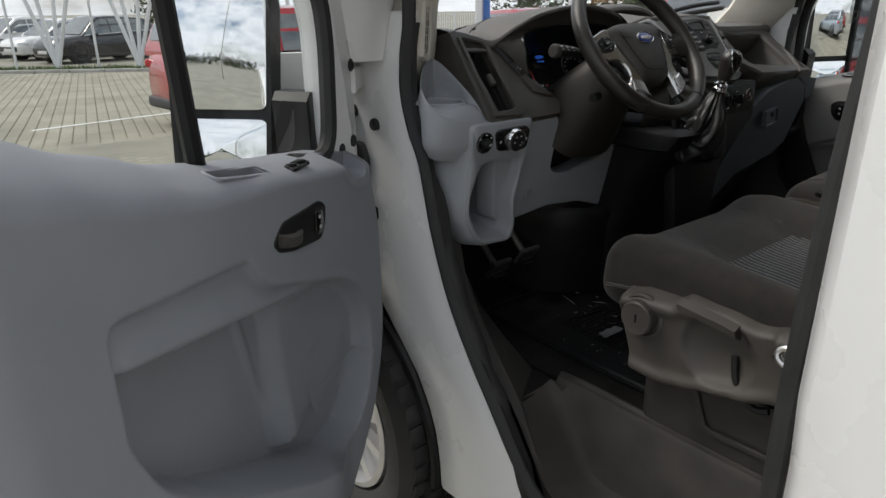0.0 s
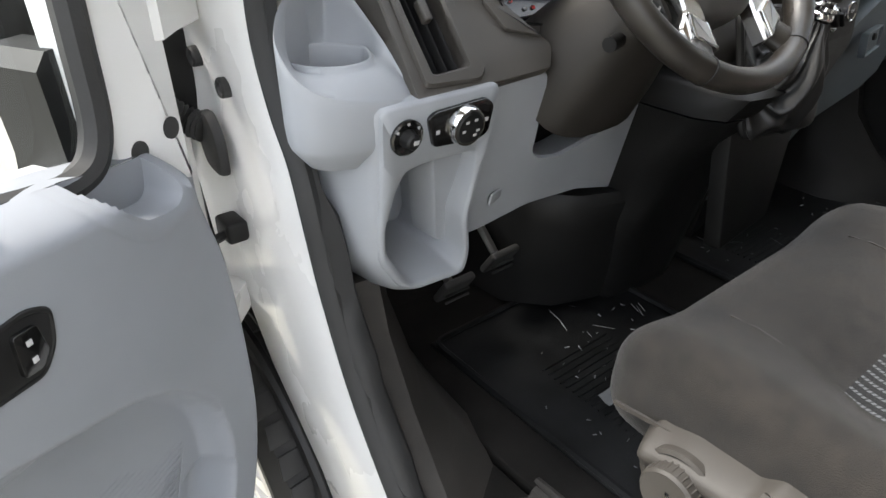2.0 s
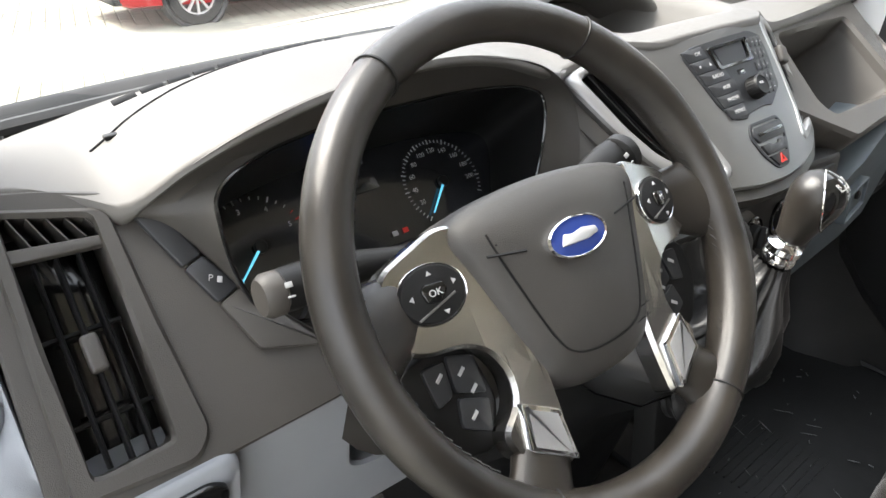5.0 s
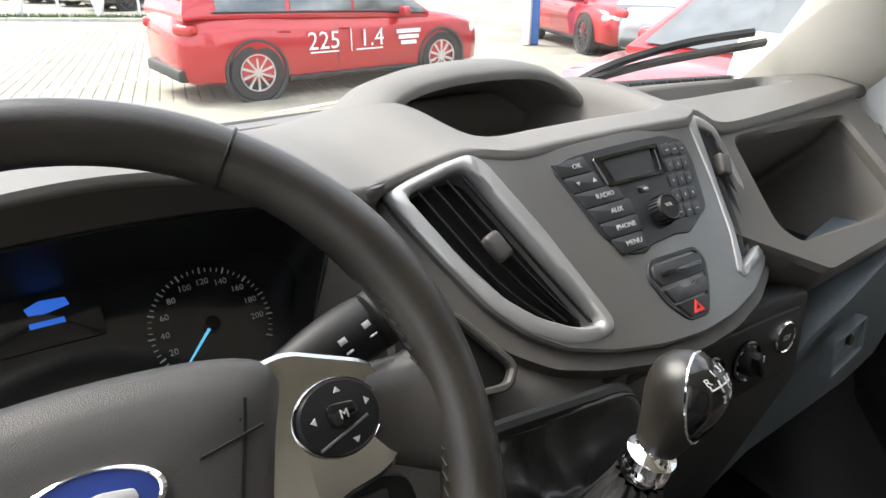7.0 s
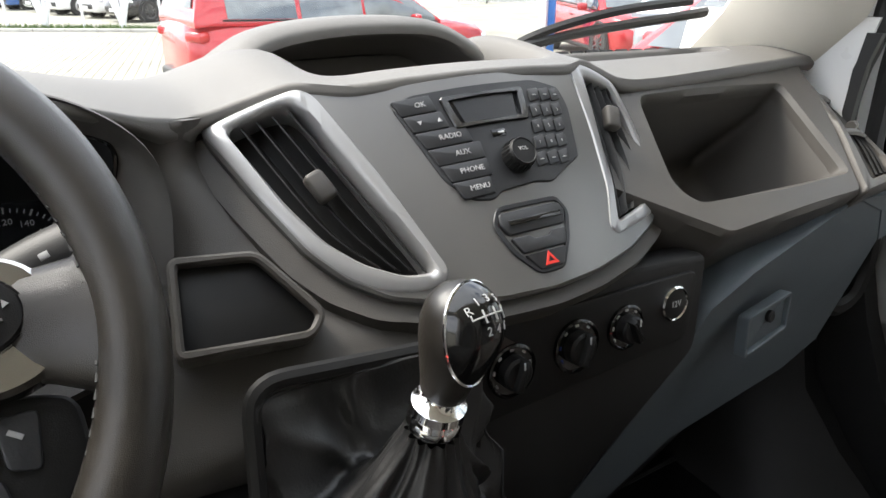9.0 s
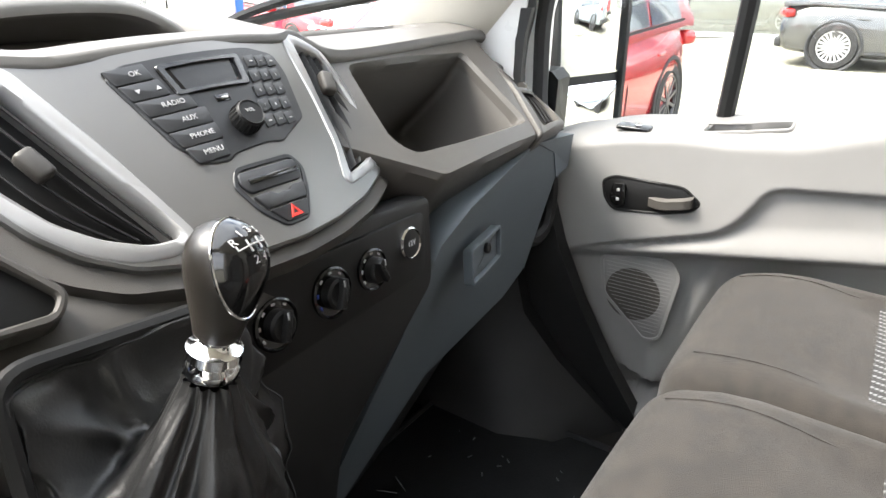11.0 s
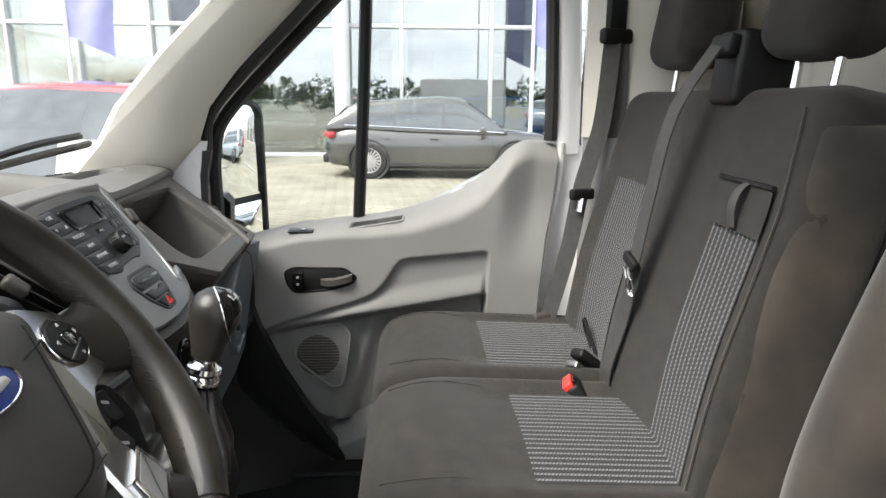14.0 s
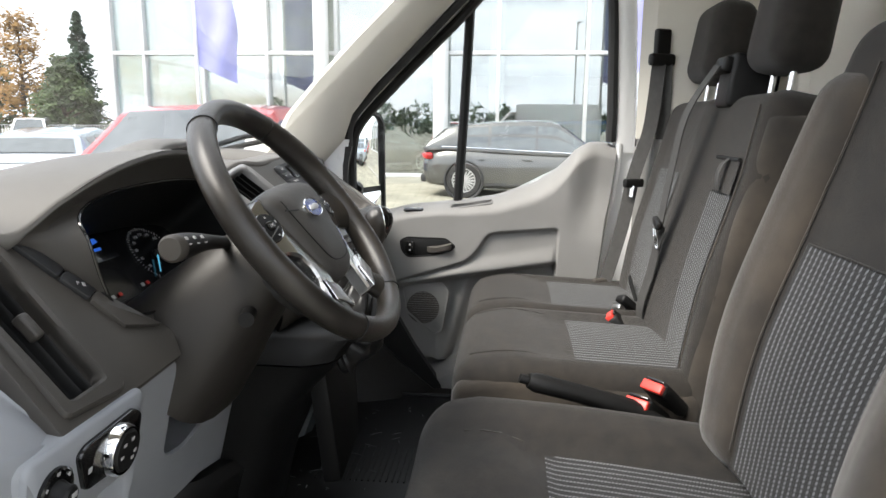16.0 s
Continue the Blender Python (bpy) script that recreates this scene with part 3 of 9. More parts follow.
# B pillars, outer skin and roof
for s in (0, 1):
    F = (lambda x, y, z: Vector((x, y, z))) if s == 0 else (lambda x, y, z: mirror_x((x, y, z)))
    bm = BM()
    rows = []
    for z in (0.30, 0.5, 0.75, 0.85, 0.92, 1.0, 1.2, 1.45, 1.7, 2.0, 2.42):
        q = 0.02 * max(0, z - 1.0)
        notch = 0.012 if 0.84 < z < 0.93 else 0.0
        rows.append([F(0.545 + q, -4.0, z), F(0.54 + q, 0.15, z), F(0.548 + q + notch, 0.185, z), F(0.575 + q + notch, 0.205, z), F(0.62 + q, 0.21, z), F(0.70 + q, 0.24 - 0.02 * s, z), F(0.73 + q, 0.22, z), F(0.735 + q, -0.10, z), F(0.735 + q, -4.0, z)])
    loft(bm, rows)
    part("side_panel", bm, WHITE, van, "white painted side panel behind the door")
    bm = BM()
    rows = []
    for z in (0.62, 0.9, 1.2, 1.34):
        rows.append([F(0.735, 0.235, z), F(0.80, 0.20, z), F(0.83, 0.11, z), F(0.83, -0.06, z), F(0.735, -0.06, z)])
    loft(bm, rows)
    part("pillar_lower_trim", bm, DOORR, van, "light grey lower pillar trim")
    bm = BM()
    rows = []
    for z in (1.34, 1.5, 1.75, 2.0):
        rows.append([F(0.74, 0.24, z), F(0.79, 0.21, z), F(0.82, 0.11, z), F(0.82, -0.06, z), F(0.74, -0.06, z)])
    loft(bm, rows)
    part("pillar_upper_trim", bm, CREAM, van)
    # rocker below the door opening, front wing
    bm = BM()
    loft(bm, [[F(0.60, y, 0.30), F(0.595, y, 0.40), F(0.62, y, 0.425), F(0.74, y, 0.425), F(0.74, y, 0.30)] for y in (-0.2, 0.3, 0.66)])
    part("rocker", bm, WHITE, van)
    bm = BM()
    wing = []
    for y in span(1.33, 2.35, 13):
        top = 1.22 - 0.10 * max(0, y - 1.1) - 0.12 * max(0, y - 1.8) ** 2
        arch = math.sqrt(max(0.0, 0.370 ** 2 - (y - 1.32) ** 2)) + 0.36 if abs(y - 1.32) < 0.370 else 0.30
        tp = 0.42 * max(0.0, (y - 1.55) / 0.8) ** 1.4
        wing.append([F(0.53 + tp, y, min(arch, top - 0.12)), F(0.525 + tp, y, (arch + top) / 2), F(0.53 + tp, y, top - 0.08), F(0.56 + tp, y, top - 0.02), F(0.60 + tp, y, top), F(0.62 + tp, y, top - 0.03), F(0.58 + tp, y, (arch + top) / 2), F(0.58 + tp, y, min(arch, top - 0.12) + 0.01)])
    loft(bm, wing)
    part("front_wing", bm, WHITE, van, "white front wing")
    # wheel arch lip
    bm = BM()
    tube(bm, [F(0.754, 1.32 - 0.349 * math.cos(a), 0.36 + 0.349 * math.sin(a)) for a in span(-0.1, math.pi + 0.1, 24)], 0.012, 8)
    part("arch_liner", bm, BLACKP, van)
    # front wheel
    hub = Fr(F(0.705, 1.32, 0.362), (0, 1, 0), (0, 0, 1), (-1, 0, 0) if s == 0 else (1, 0, 0))
    bm = BM()
    turned(bm, hub, [(0.21, -0.20), (0.30, -0.215), (0.320, -0.20), (0.328, -0.16), (0.328, -0.04), (0.320, -0.01), (0.29, 0.008), (0.235, 0.0), (0.215, -0.012), (0.21, -0.05)], 48, caps=False)
    wheel_part = part("tyre", bm, TYRE, van, "black ribbed van tyre")
    for k in range(44):
        a = k * math.tau / 44
        bm = BM()
        T = Fr(hub(0.328 * math.cos(a), 0.328 * math.sin(a), -0.1), hub.u * -math.sin(a) + hub.v * math.cos(a), hub.n)
        for w0, w1 in ((-0.095, -0.058), (-0.048, -0.004), (0.004, 0.048), (0.058, 0.098)):
            slab(bm, Fr(T.o, T.u, T.v, hub.u * math.cos(a) + hub.v * math.sin(a)), [(-0.018, w0), (0.016, w0 + 0.006), (0.018, w1), (-0.016, w1 - 0.006)], 0.006, 0.001)
        part("tread_block", bm, TYRE, wheel_part)
    bm = BM()
    turned(bm, hub, [(0.21, -0.06), (0.205, -0.01), (0.19, -0.005), (0.185, -0.02), (0.18, -0.06), (0.05, -0.075), (0.0, -0.075)], 40, caps=False)
    part("rim", bm, RIM, van, "silver alloy wheel")
    for k in range(10):
        bm = BM()
        H = hub.at(0, 0, -0.03, k * 36)
        loft(bm, [[H(-0.013, 0.045, -0.012), H(0.013, 0.045, -0.012), H(0.010, 0.045, 0.012), H(-0.010, 0.045, 0.012)], [H(-0.02, 0.188, -0.014), H(0.02, 0.188, -0.014), H(0.014, 0.188, 0.010), H(-0.014, 0.188, 0.010)]])
        part("spoke", bm, RIM, van)
    bm = BM()
    turned(bm, hub, [(0.055, -0.05), (0.052, -0.012), (0.03, -0.006), (0.0, -0.006)], 24)
    part("hub_cap", bm, RIM, van)
    bm = BM()
    turned(bm, Fr(F(0.86, 1.27, 0.39), (0, 1, 0), (0, 0, 1), hub.n), [(0.358, 0.0), (0.358, 0.10), (0.363, 0.10), (0.363, -0.01)], 40, caps=False)
    part("wheel_house", bm, BLACKP, van)
bm = BM()
box(bm, (0.60, -1.2, 1.99), (2.50, 0.62, 2.04), 0.01)
part("cab_roof", bm, CREAM, van, "cream cab headliner")
bm = BM()
box(bm, (0.60, -4.0, 2.40), (2.50, 0.10, 2.46), 0.02)
part("cargo_roof", bm, WHITE, van)
bm = BM()
box(bm, (0.62, -4.02, 0.40), (2.48, -3.96, 2.42), 0.01)
part("rear_doors", bm, WHITE, van)
bm = BM()
box(bm, (0.735, -0.12, 0.55), (2.365, -0.08, 2.0), 0.005)
part("bulkhead", bm, BULK, van, "cream painted steel bulkhead")
for x in (1.05, 1.55, 2.05):
    bm = BM()
    tube(bm, [(x, -0.078, 0.7), (x, -0.078, 1.95)], 0.02, 8, flat=0.3)
    part("bulkhead_rib", bm, BULK, van)
for x, z in ((1.72, 1.62), (2.10, 1.80), (1.40, 1.75)):
    bm = BM()
    turned(bm, Fr((x, -0.079, z), (-1, 0, 0), (0, 0, 1)), [(0.006, 0), (0.006, 0.003), (0.003, 0.004), (0, 0.004)], 12)
    part("rivet", bm, BLACKP, van)
# bonnet, narrowing to the nose
def nose(x, q):
    k = (x - CX) / 0.97
    w = 0.97 - 0.30 * q ** 1.6
    return Vector((CX + k * w, 1.30 + 0.85 * q + 0.16 * (1 - k * k), 1.225 - 0.02 * k * k - 0.13 * q - 0.22 * q ** 3))


bm = BM()
grid(bm, nose, span(0.58, 2.52, 24), span(0, 1, 14))
part("bonnet", bm, WHITE, van, "white sloping bonnet")
bm = BM()
loft(bm, [[Vector((CX + k * w, y, z)) for z, w in ((0.28, w0 * 0.97), (0.6, w0), (zt, w0)) for k in (-1,)] + [Vector((CX + k * w, y, z)) for z, w in ((zt, w0), (0.6, w0), (0.28, w0 * 0.97)) for k in (1,)] for y, w0, zt in ((1.69, 0.88, 1.04), (1.9, 0.80, 0.98), (2.1, 0.70, 0.90), (2.2, 0.60, 0.80))])
part("front_end", bm, WHITE, van, angle=50)


# windscreen
def ws(x, s):
    k = 1 - ((x - CX) / 0.85) ** 2
    return Vector((x, 1.265 + 0.10 * k - 0.74 * s, 1.252 + 0.012 * k + 0.73 * s))


bm = BM()
grid(bm, ws, span(0.77, 2.33, 16), span(0, 1, 6))
g = part("windscreen", bm, GLASS, van, "clear windscreen")
g.visible_shadow = False
bm = BM()
tube(bm, [ws(x, 0.0) + Vector((0, -0.004, 0.002)) for x in span(0.77, 2.33, 24)], 0.008, 6, flat=0.6)
part("screen_seal", bm, RUBBER, van)
bm = BM()
tube(bm, [ws(x, -0.02) + Vector((0, 0.03, -0.004)) for x in span(0.70, 2.40, 24)], 0.03, 8, flat=0.35)
part("scuttle_panel", bm, BLACKP, van)
# wipers
for x0, x1 in ((1.95, 2.24), (1.0, 1.36)):
    bm = BM()
    d = 1 if x0 > 1.5 else -1
    if d > 0:
        pts = [ws(1.90, 0.012) + Vector((0, 0.02, 0.0)), ws(1.95, 0.050) + Vector((0, 0.012, 0.008)), ws(2.05, 0.088) + Vector((0, 0.010, 0.010)), ws(2.16, 0.115) + Vector((0, 0.008, 0.006))]
    else:
        pts = [ws(1.42, 0.0) + Vector((0, 0.01, -0.004)), ws(1.2, -0.004) + Vector((0, 0.012, -0.002)), ws(1.0, -0.008) + Vector((0, 0.012, -0.004))]
    tube(bm, smooth_path(pts, 6), 0.007, 6)
    w = part("wiper_arm", bm, BLACKP, van, "black wiper arm")
    bm = BM()
    q = [ws(1.92, 0.030) + Vector((0, 0.006, 0.002)), ws(2.02, 0.062) + Vector((0, 0.006, 0.002)), ws(2.20, 0.098) + Vector((0, 0.006, 0.002))] if d > 0 else [ws(1.38, -0.012) + Vector((0, 0.010, 0.0)), ws(0.95, -0.016) + Vector((0, 0.010, 0.0))]
    tube(bm, smooth_path(q, 6), 0.006, 6, flat=1.5)
    part("wiper_blade", bm, RUBBER, w)


def inside(poly, x, y):
    c = False
    for i in range(len(poly)):
        (x0, y0), (x1, y1) = poly[i - 1], poly[i]
        if (y0 > y) != (y1 > y) and x < (x1 - x0) * (y - y0) / (y1 - y0) + x0:
            c = not c
    return c


# ---- the two doors ----
def door(F, mirror_side, name, label, plastic, top):
    """A cab door seen from inside; F runs from the hinge to the lock, up, and into the cab."""
    d = thing(name, F(0.0, 0.5), label, "van door")
    post_shift = 0.0 if mirror_side else 0.045

    def sill(u):
        return sum(table(min(0.80, max(-0.14, u + q)), top)[0] for q in (-0.03, -0.015, 0.0, 0.015, 0.03)) / 5

    outline = [(0.590, 1.055 + (0.03 if mirror_side else 0.0)), (0.366, 1.050 + (0.015 if mirror_side else 0.0)), (0.338, 1.015), (0.308, 0.982), (0.27, 0.968), (0.096, 0.915), (0.045, 0.893), (0.012, 0.84), (0.004, 0.72), (0.03, 0.615), (0.10, 0.588), (0.16, 0.60), (0.30, 0.664), (0.464, 0.749), (0.54, 0.80), (0.585, 0.88)]
    if not mirror_side:
        outline = [(0.590, 1.045), (0.328, 1.022), (0.308, 0.985), (0.284, 0.966), (0.056, 0.888), (0.0, 0.855), (-0.052, 0.792), (-0.064, 0.735), (-0.060, 0.672), (-0.028, 0.595), (0.03, 0.560), (0.12, 0.562), (0.30, 0.650), (0.465, 0.742), (0.55, 0.815), (0.588, 0.90)]
    outline = rounded(outline, 0.022, 2)

    grab = rounded([(-0.088, 1.16), (0.045, 1.16), (0.034, 1.10), (-0.018, 1.036), (-0.080, 1.034)], 0.014, 3)

    def within(u, z, outline=outline):
        """Distance inside a recessed field, negative outside it."""
        best = 9.0
        for i in range(len(outline)):
            (ax, az), (bx, bz) = outline[i - 1], outline[i]
            ex, ez = bx - ax, bz - az
            t = max(0.0, min(1.0, ((u - ax) * ex + (z - az) * ez) / (ex * ex + ez * ez + 1e-12)))
            best = min(best, math.hypot(u - ax - ex * t, z - az - ez * t))
        return best if inside(outline, u, z) else -best

    def ease(t):
        t = max(0.0, min(1.0, t))
        return t * t * (3 - 2 * t)

    def front(z):
        """The front edge of the card runs back towards the sill."""
        if not mirror_side:
            return flowing(z, [(0.40, 0.075), (0.45, 0.03), (0.50, -0.035), (0.58, -0.105), (0.69, -0.148), (0.80, -0.156), (0.94, -0.148), (1.05, -0.122), (1.30, -0.112)])[0]
        return table(z, [(0.40, 0.03), (0.50, 0.0), (0.60, -0.025), (0.70, -0.052), (0.80, -0.092), (0.90, -0.108), (1.3, -0.112)])[0]

    def skin(u, z):
        """How far the card stands into the cab."""
        c = -0.012
        zt = sill(u)
        w = 0.032 + 0.10 * max(0.0, u - 0.22) * (1 - 0.8 * ease((u - 0.50) / 0.18) if mirror_side else 1.0)
        c -= (0.05 + (-0.02 * ease((u - 0.50) / 0.18) if mirror_side else 0.08 * max(0.0, u - 0.3))) * max(0.0, (z - (zt - w)) / w) ** 2     # rolls out to the glass
        c -= 0.085 * max(0.0, (front(z) + 0.034 - u) / 0.034) ** 1.8     # front end curves away
        c -= 0.030 * ease((u - 0.60) / 0.13) * ease((z - 1.02) / 0.2) if mirror_side else 0.05 * max(0.0, (u - 0.68) / 0.08) ** 2
        inn_ = within(u, z)
        band = 0.906 + 0.165 * (u - 0.09)                                 # lower edge of the arm rest
        low = ease((0.86 - z) / 0.26)
        c += 0.06 * low * ease((u - 0.06) / 0.20)
        if inn_ > 0:
            c -= 0.013 * ease(inn_ / 0.009)
            under = band - z
            if z > 0.5:
                c += 0.010 * ease(1 - abs(under) / 0.05) * ease(inn_ / 0.03)
            depth = (0.044 if mirror_side else 0.056) + 0.070 * low * ease((u - 0.02) / 0.2)
            c -= depth * ease(under / 0.028) * ease(inn_ / 0.016) * max(0.5 + 0.5 * ease((u - 0.21) / 0.06), ease((0.69 - z - 0.1 * (u - 0.1)) / 0.03))
            # shallow fold between the loudspeaker and the pocket
            c += 0.014 * math.exp(-((u - 0.275 - 0.25 * (z - 0.8)) / 0.02) ** 2) * ease(under / 0.05) * ease(inn_ / 0.04)
        return c
    def drawn_in(u, z):
        """The rear edge of the passenger card leans forward towards the sill."""
        if not mirror_side or u < 0.55:
            return u
        return 0.55 + (u - 0.55) * (flowing(z, [(0.44, 0.655), (0.90, 0.684), (1.10, 0.702), (1.17, 0.716), (1.27, 0.728), (1.34, 0.730)])[0] - 0.55) / 0.23

    us = span(-0.150 if mirror_side else -0.192, 0.78, 250)
    bm = BM()
    rows = []
    for u in us:
        zt = sill(u)
        zb = 0.44 + 0.10 * max(0, -u) / 0.12
        col = [F(drawn_in(u, zt), zt + 0.004, -0.095)]
        for k in range(161):
            z = zt - (zt - zb) * (k / 160)
            col.append(F(drawn_in(u, z), z, max(-0.094 if u < front(z) + 0.03 or z > zt - 0.08 else -0.072, skin(u, z))))
        col.append(F(drawn_in(u, zb), zb - 0.002, -0.095))
        rows.append(col)
    loft(bm, rows)
    # cut the grab recess and the sill pocket out of the card
    pu = 0.31 if mirror_side else 0.285
    P = Fr(F(pu, sill(pu) - 0.008, -0.046), (F(0.40, sill(0.40)) - F(0.26, sill(0.26))), F.n * -1 + F.v * 0.42, F.v)
    P.n = P.u.cross(P.v) if P.u.cross(P.v).z > 0 else -P.u.cross(P.v)
    po = rounded([(-0.062, -0.017), (0.07, -0.017), (0.075, 0.012), (-0.05, 0.014)], 0.010)
    cut = []
    small = shrink(po, 0.004)
    for q in bm.faces:
        m = q.calc_center_median()
        e, h = m - F.o, m - P.o
        u, z, c = e.dot(F.u), e.dot(F.v), e.dot(F.n)
        if c > -0.07 and z > 1.0 and not mirror_side and within(u, z, grab) > 0.003:
            cut.append(q)
        elif abs(h.dot(P.n)) < 0.03 and inside(small, h.dot(P.u), h.dot(P.v)):
            cut.append(q)
    bmesh.ops.delete(bm, geom=cut, context="FACES")
    if mirror_side:
        edge_bm = BM()
        tube(edge_bm, [F(drawn_in(0.78, z) + 0.009, z, -0.060) for z in span(0.62, 1.325, 24)], 0.0075, 8)
        part("door_edge", edge_bm, WHITE, d, "white painted rear edge of the door")
    card = part("door_card", bm, plastic, d, "grey textured plastic door card", angle=60)
    if not mirror_side:
        bm = BM()
        way = smooth_path([(0.043, 1.120, 0), (0.038, 1.10, 0), (0.030, 1.082, 0), (0.010, 1.060, 0), (-0.016, 1.040, 0), (-0.040, 1.035, 0), (-0.068, 1.035, 0), (-0.081, 1.044, 0), (-0.086, 1.06, 0), (-0.088, 1.075, 0), (-0.088, 1.10, 0)], 6)
        c0 = Vector((-0.022, 1.085, 0))
        rows = []
        for p in way:
            q = p + (c0 - p).normalized() * 0.010
            o = p - (c0 - p).normalized() * 0.012
            p, q, o = [(e.x, min(e.y, sill(e.x))) for e in (p, q, o)]
            rows.append([F(o[0], o[1], skin(*o) + 0.0008), F(p[0], p[1], skin(*p) + 0.0022), F(q[0], q[1], skin(*q) - 0.002), F(q[0], q[1], min(skin(*q) - 0.004, -0.045)), F(q[0], q[1], -0.062)])
        loft(bm, rows, closed=False)
        grid(bm, lambda u, k: F(u, 1.033 + (sill(u) - 1.033) * k, -0.060), span(-0.09, 0.045, 12), span(0, 1, 6))
        part("grab_recess", bm, plastic, d, "rounded grab recess in the door corner", angle=50)
    # outer steel door with its flanges
    bm = BM()
    rows = []
    for u, c0 in ((-0.165, -0.105), (-0.15, -0.085), (-0.12, -0.078), (0.0, -0.085), (0.4, -0.085), (0.70, -0.082), (0.74, -0.075), (0.80, -0.08)):
        zt = sill(min(max(u, -0.12), 0.72)) - 0.01
        back_ = (lambda z: front(z) + 0.112 if u < -0.05 else 0.0)
        rows.append([F(u + back_(z), z, c) for z, c in ((zt, c0), (0.85, c0), (0.72, c0), (0.60, c0), (0.50, c0), (0.38, c0), (0.36, c0 - 0.03), (0.38, c0 - 0.09), (0.50, c0 - 0.10), (0.72, c0 - 0.115), (zt - 0.02, c0 - 0.10), (zt, c0 - 0.07))])
    loft(bm, rows)
    part("door_shell", bm, WHITE, d, "white painted steel door shell")
    # window frame: a broad front upright, then a bow over the glass
    bm = BM()
    fr = [(-0.165, 1.02), (-0.060, 1.055), (-0.052, 1.12), (-0.048, 1.30), (-0.020, 1.385), (-0.055, 1.43), (-0.130, 1.36), (-0.160, 1.24)]
    slab(bm, Fr(F(0, 0, -0.115), F.u, F.v, F.n), rounded(fr, 0.012), 0.05, 0.010)
    part("window_upright", bm, WHITE, d, "white front window upright")
    bm = BM()
    path = smooth_path([F(-0.075, 1.38, -0.088), F(-0.03, 1.435, -0.085), F(0.07, 1.53, -0.08), F(0.25, 1.70, -0.07), F(0.42, 1.86, -0.06), F(0.62, 1.92, -0.055), F(0.71, 1.88, -0.055), F(0.735, 1.70, -0.06), F(0.75, 1.45, -0.075), F(0.755, 1.30, -0.085)], 5)
    tube(bm, path, 0.032, 8, up=F.n, flat=0.75)
    part("window_frame", bm, WHITE, d, "white window frame")
    bm = BM()
    run = smooth_path([F(0.10, 1.10, -0.072), F(0.0, 1.085, -0.072), F(-0.040, 1.115, -0.070), F(-0.046, 1.20, -0.068), F(-0.043, 1.30, -0.066), F(-0.018, 1.375, -0.066), F(0.085, 1.485, -0.062), F(0.26, 1.655, -0.055), F(0.43, 1.815, -0.045), F(0.60, 1.865, -0.042), F(0.675, 1.84, -0.042), F(0.70, 1.70, -0.048), F(0.712, 1.45, -0.06), F(0.715, 1.33, -0.07)], 6)
    tube(bm, run, 0.0145, 8, up=F.n, flat=1.1)
    part("window_seal", bm, RUBBER, d, "black window channel")
    for u, z in ((-0.138, 1.093), (-0.085, 1.085), (-0.145, 1.235)):
        bm = BM()
        turned(bm, Fr(F(u, z, -0.066), F.u, F.v, F.n), [(0.012, 0), (0.012, 0.003), (0.009, 0.004), (0.0, 0.004)], 20)
        part("door_plug", bm, RUBBER, d)
    # dividing post
    bm = BM()
    tube(bm, [F(0.272 + post_shift, 1.12, -0.088), F(0.290 + post_shift * 1.4, 1.42, -0.082), F(0.305 + post_shift * 1.6, 1.74, -0.075)], 0.014, 8, up=F.n, flat=0.9)
    part("window_post", bm, BLACKP, d, "black upright window post")
    bm = BM()
    pane = [(-0.06, 1.04), (-0.06, 1.19), (-0.055, 1.30), (-0.03, 1.385), (0.07, 1.51), (0.25, 1.70), (0.42, 1.86), (0.62, 1.91), (0.70, 1.86), (0.72, 1.70), (0.735, 1.32), (0.60, 1.20), (0.3, 1.10)]
    bm.faces.new([bm.verts.new(F(a, b, -0.095)) for a, b in pane])
    gl = part("window_pane", bm, TINTED, d, "clear side window")
    gl.visible_shadow = False
    # inner handle
    hp = rounded([(0.106, 1.036), (0.128, 1.048), (0.245, 1.046), (0.276, 1.022), (0.262, 1.005), (0.215, 0.992), (0.13, 0.984), (0.112, 1.004)], 0.010)
    H = Fr(F(0, 0, -0.012), F.u, F.v, F.n)
    bm = BM()
    ring(bm, H, hp, shrink(hp, 0.0055), 0.006, -0.02, 0.002, 72, base=-0.004)
    bez = part("handle_bezel", bm, BLACKP, d, "black handle surround")
    bm = BM()
    slab(bm, H, shrink(hp, 0.005), 0.002, 0.0005, base=-0.0005)
    part("handle_cup", bm, BLACKP, d)
    bm = BM()
    slab(bm, H, rounded([(0.128, 1.034), (0.150, 1.036), (0.152, 0.998), (0.134, 0.996), (0.124, 1.008)], 0.004), 0.006, 0.001)
    lk = part("lock_switch", bm, GLOSSB, d, "gloss black lock switch plate")
    for z in (1.024, 1.008):
        bar(H, 0.139, z, 0.005, 0.005, PRINT, lk, "symbol", c=0.006)
    bm = BM()
    loft(bm, [[H(u, z + dz, c + dc) for dz, dc in ((-0.011, 0), (-0.008, 0.006), (0.006, 0.007), (0.010, 0.0), (0.006, -0.004), (-0.008, -0.004))] for u, z, c in ((0.190, 1.012, -0.004), (0.205, 1.011, 0.002), (0.222, 1.013, 0.006), (0.246, 1.019, 0.008), (0.258, 1.022, 0.006), (0.262, 1.024, 0.003))])
    part("release_lever", bm, DASH2, d, "door release lever")
    # window switch on the sill
    S = Fr(F(0.145, sill(0.145) - 0.009, -0.036), F.u, F.n * -1 + F.v * 0.25, F.v)
    bm = BM()
    slab(bm, S, rounded([(-0.030, -0.009), (0.030, -0.010), (0.031, 0.007), (-0.025, 0.010)], 0.006), 0.005, 0.002)
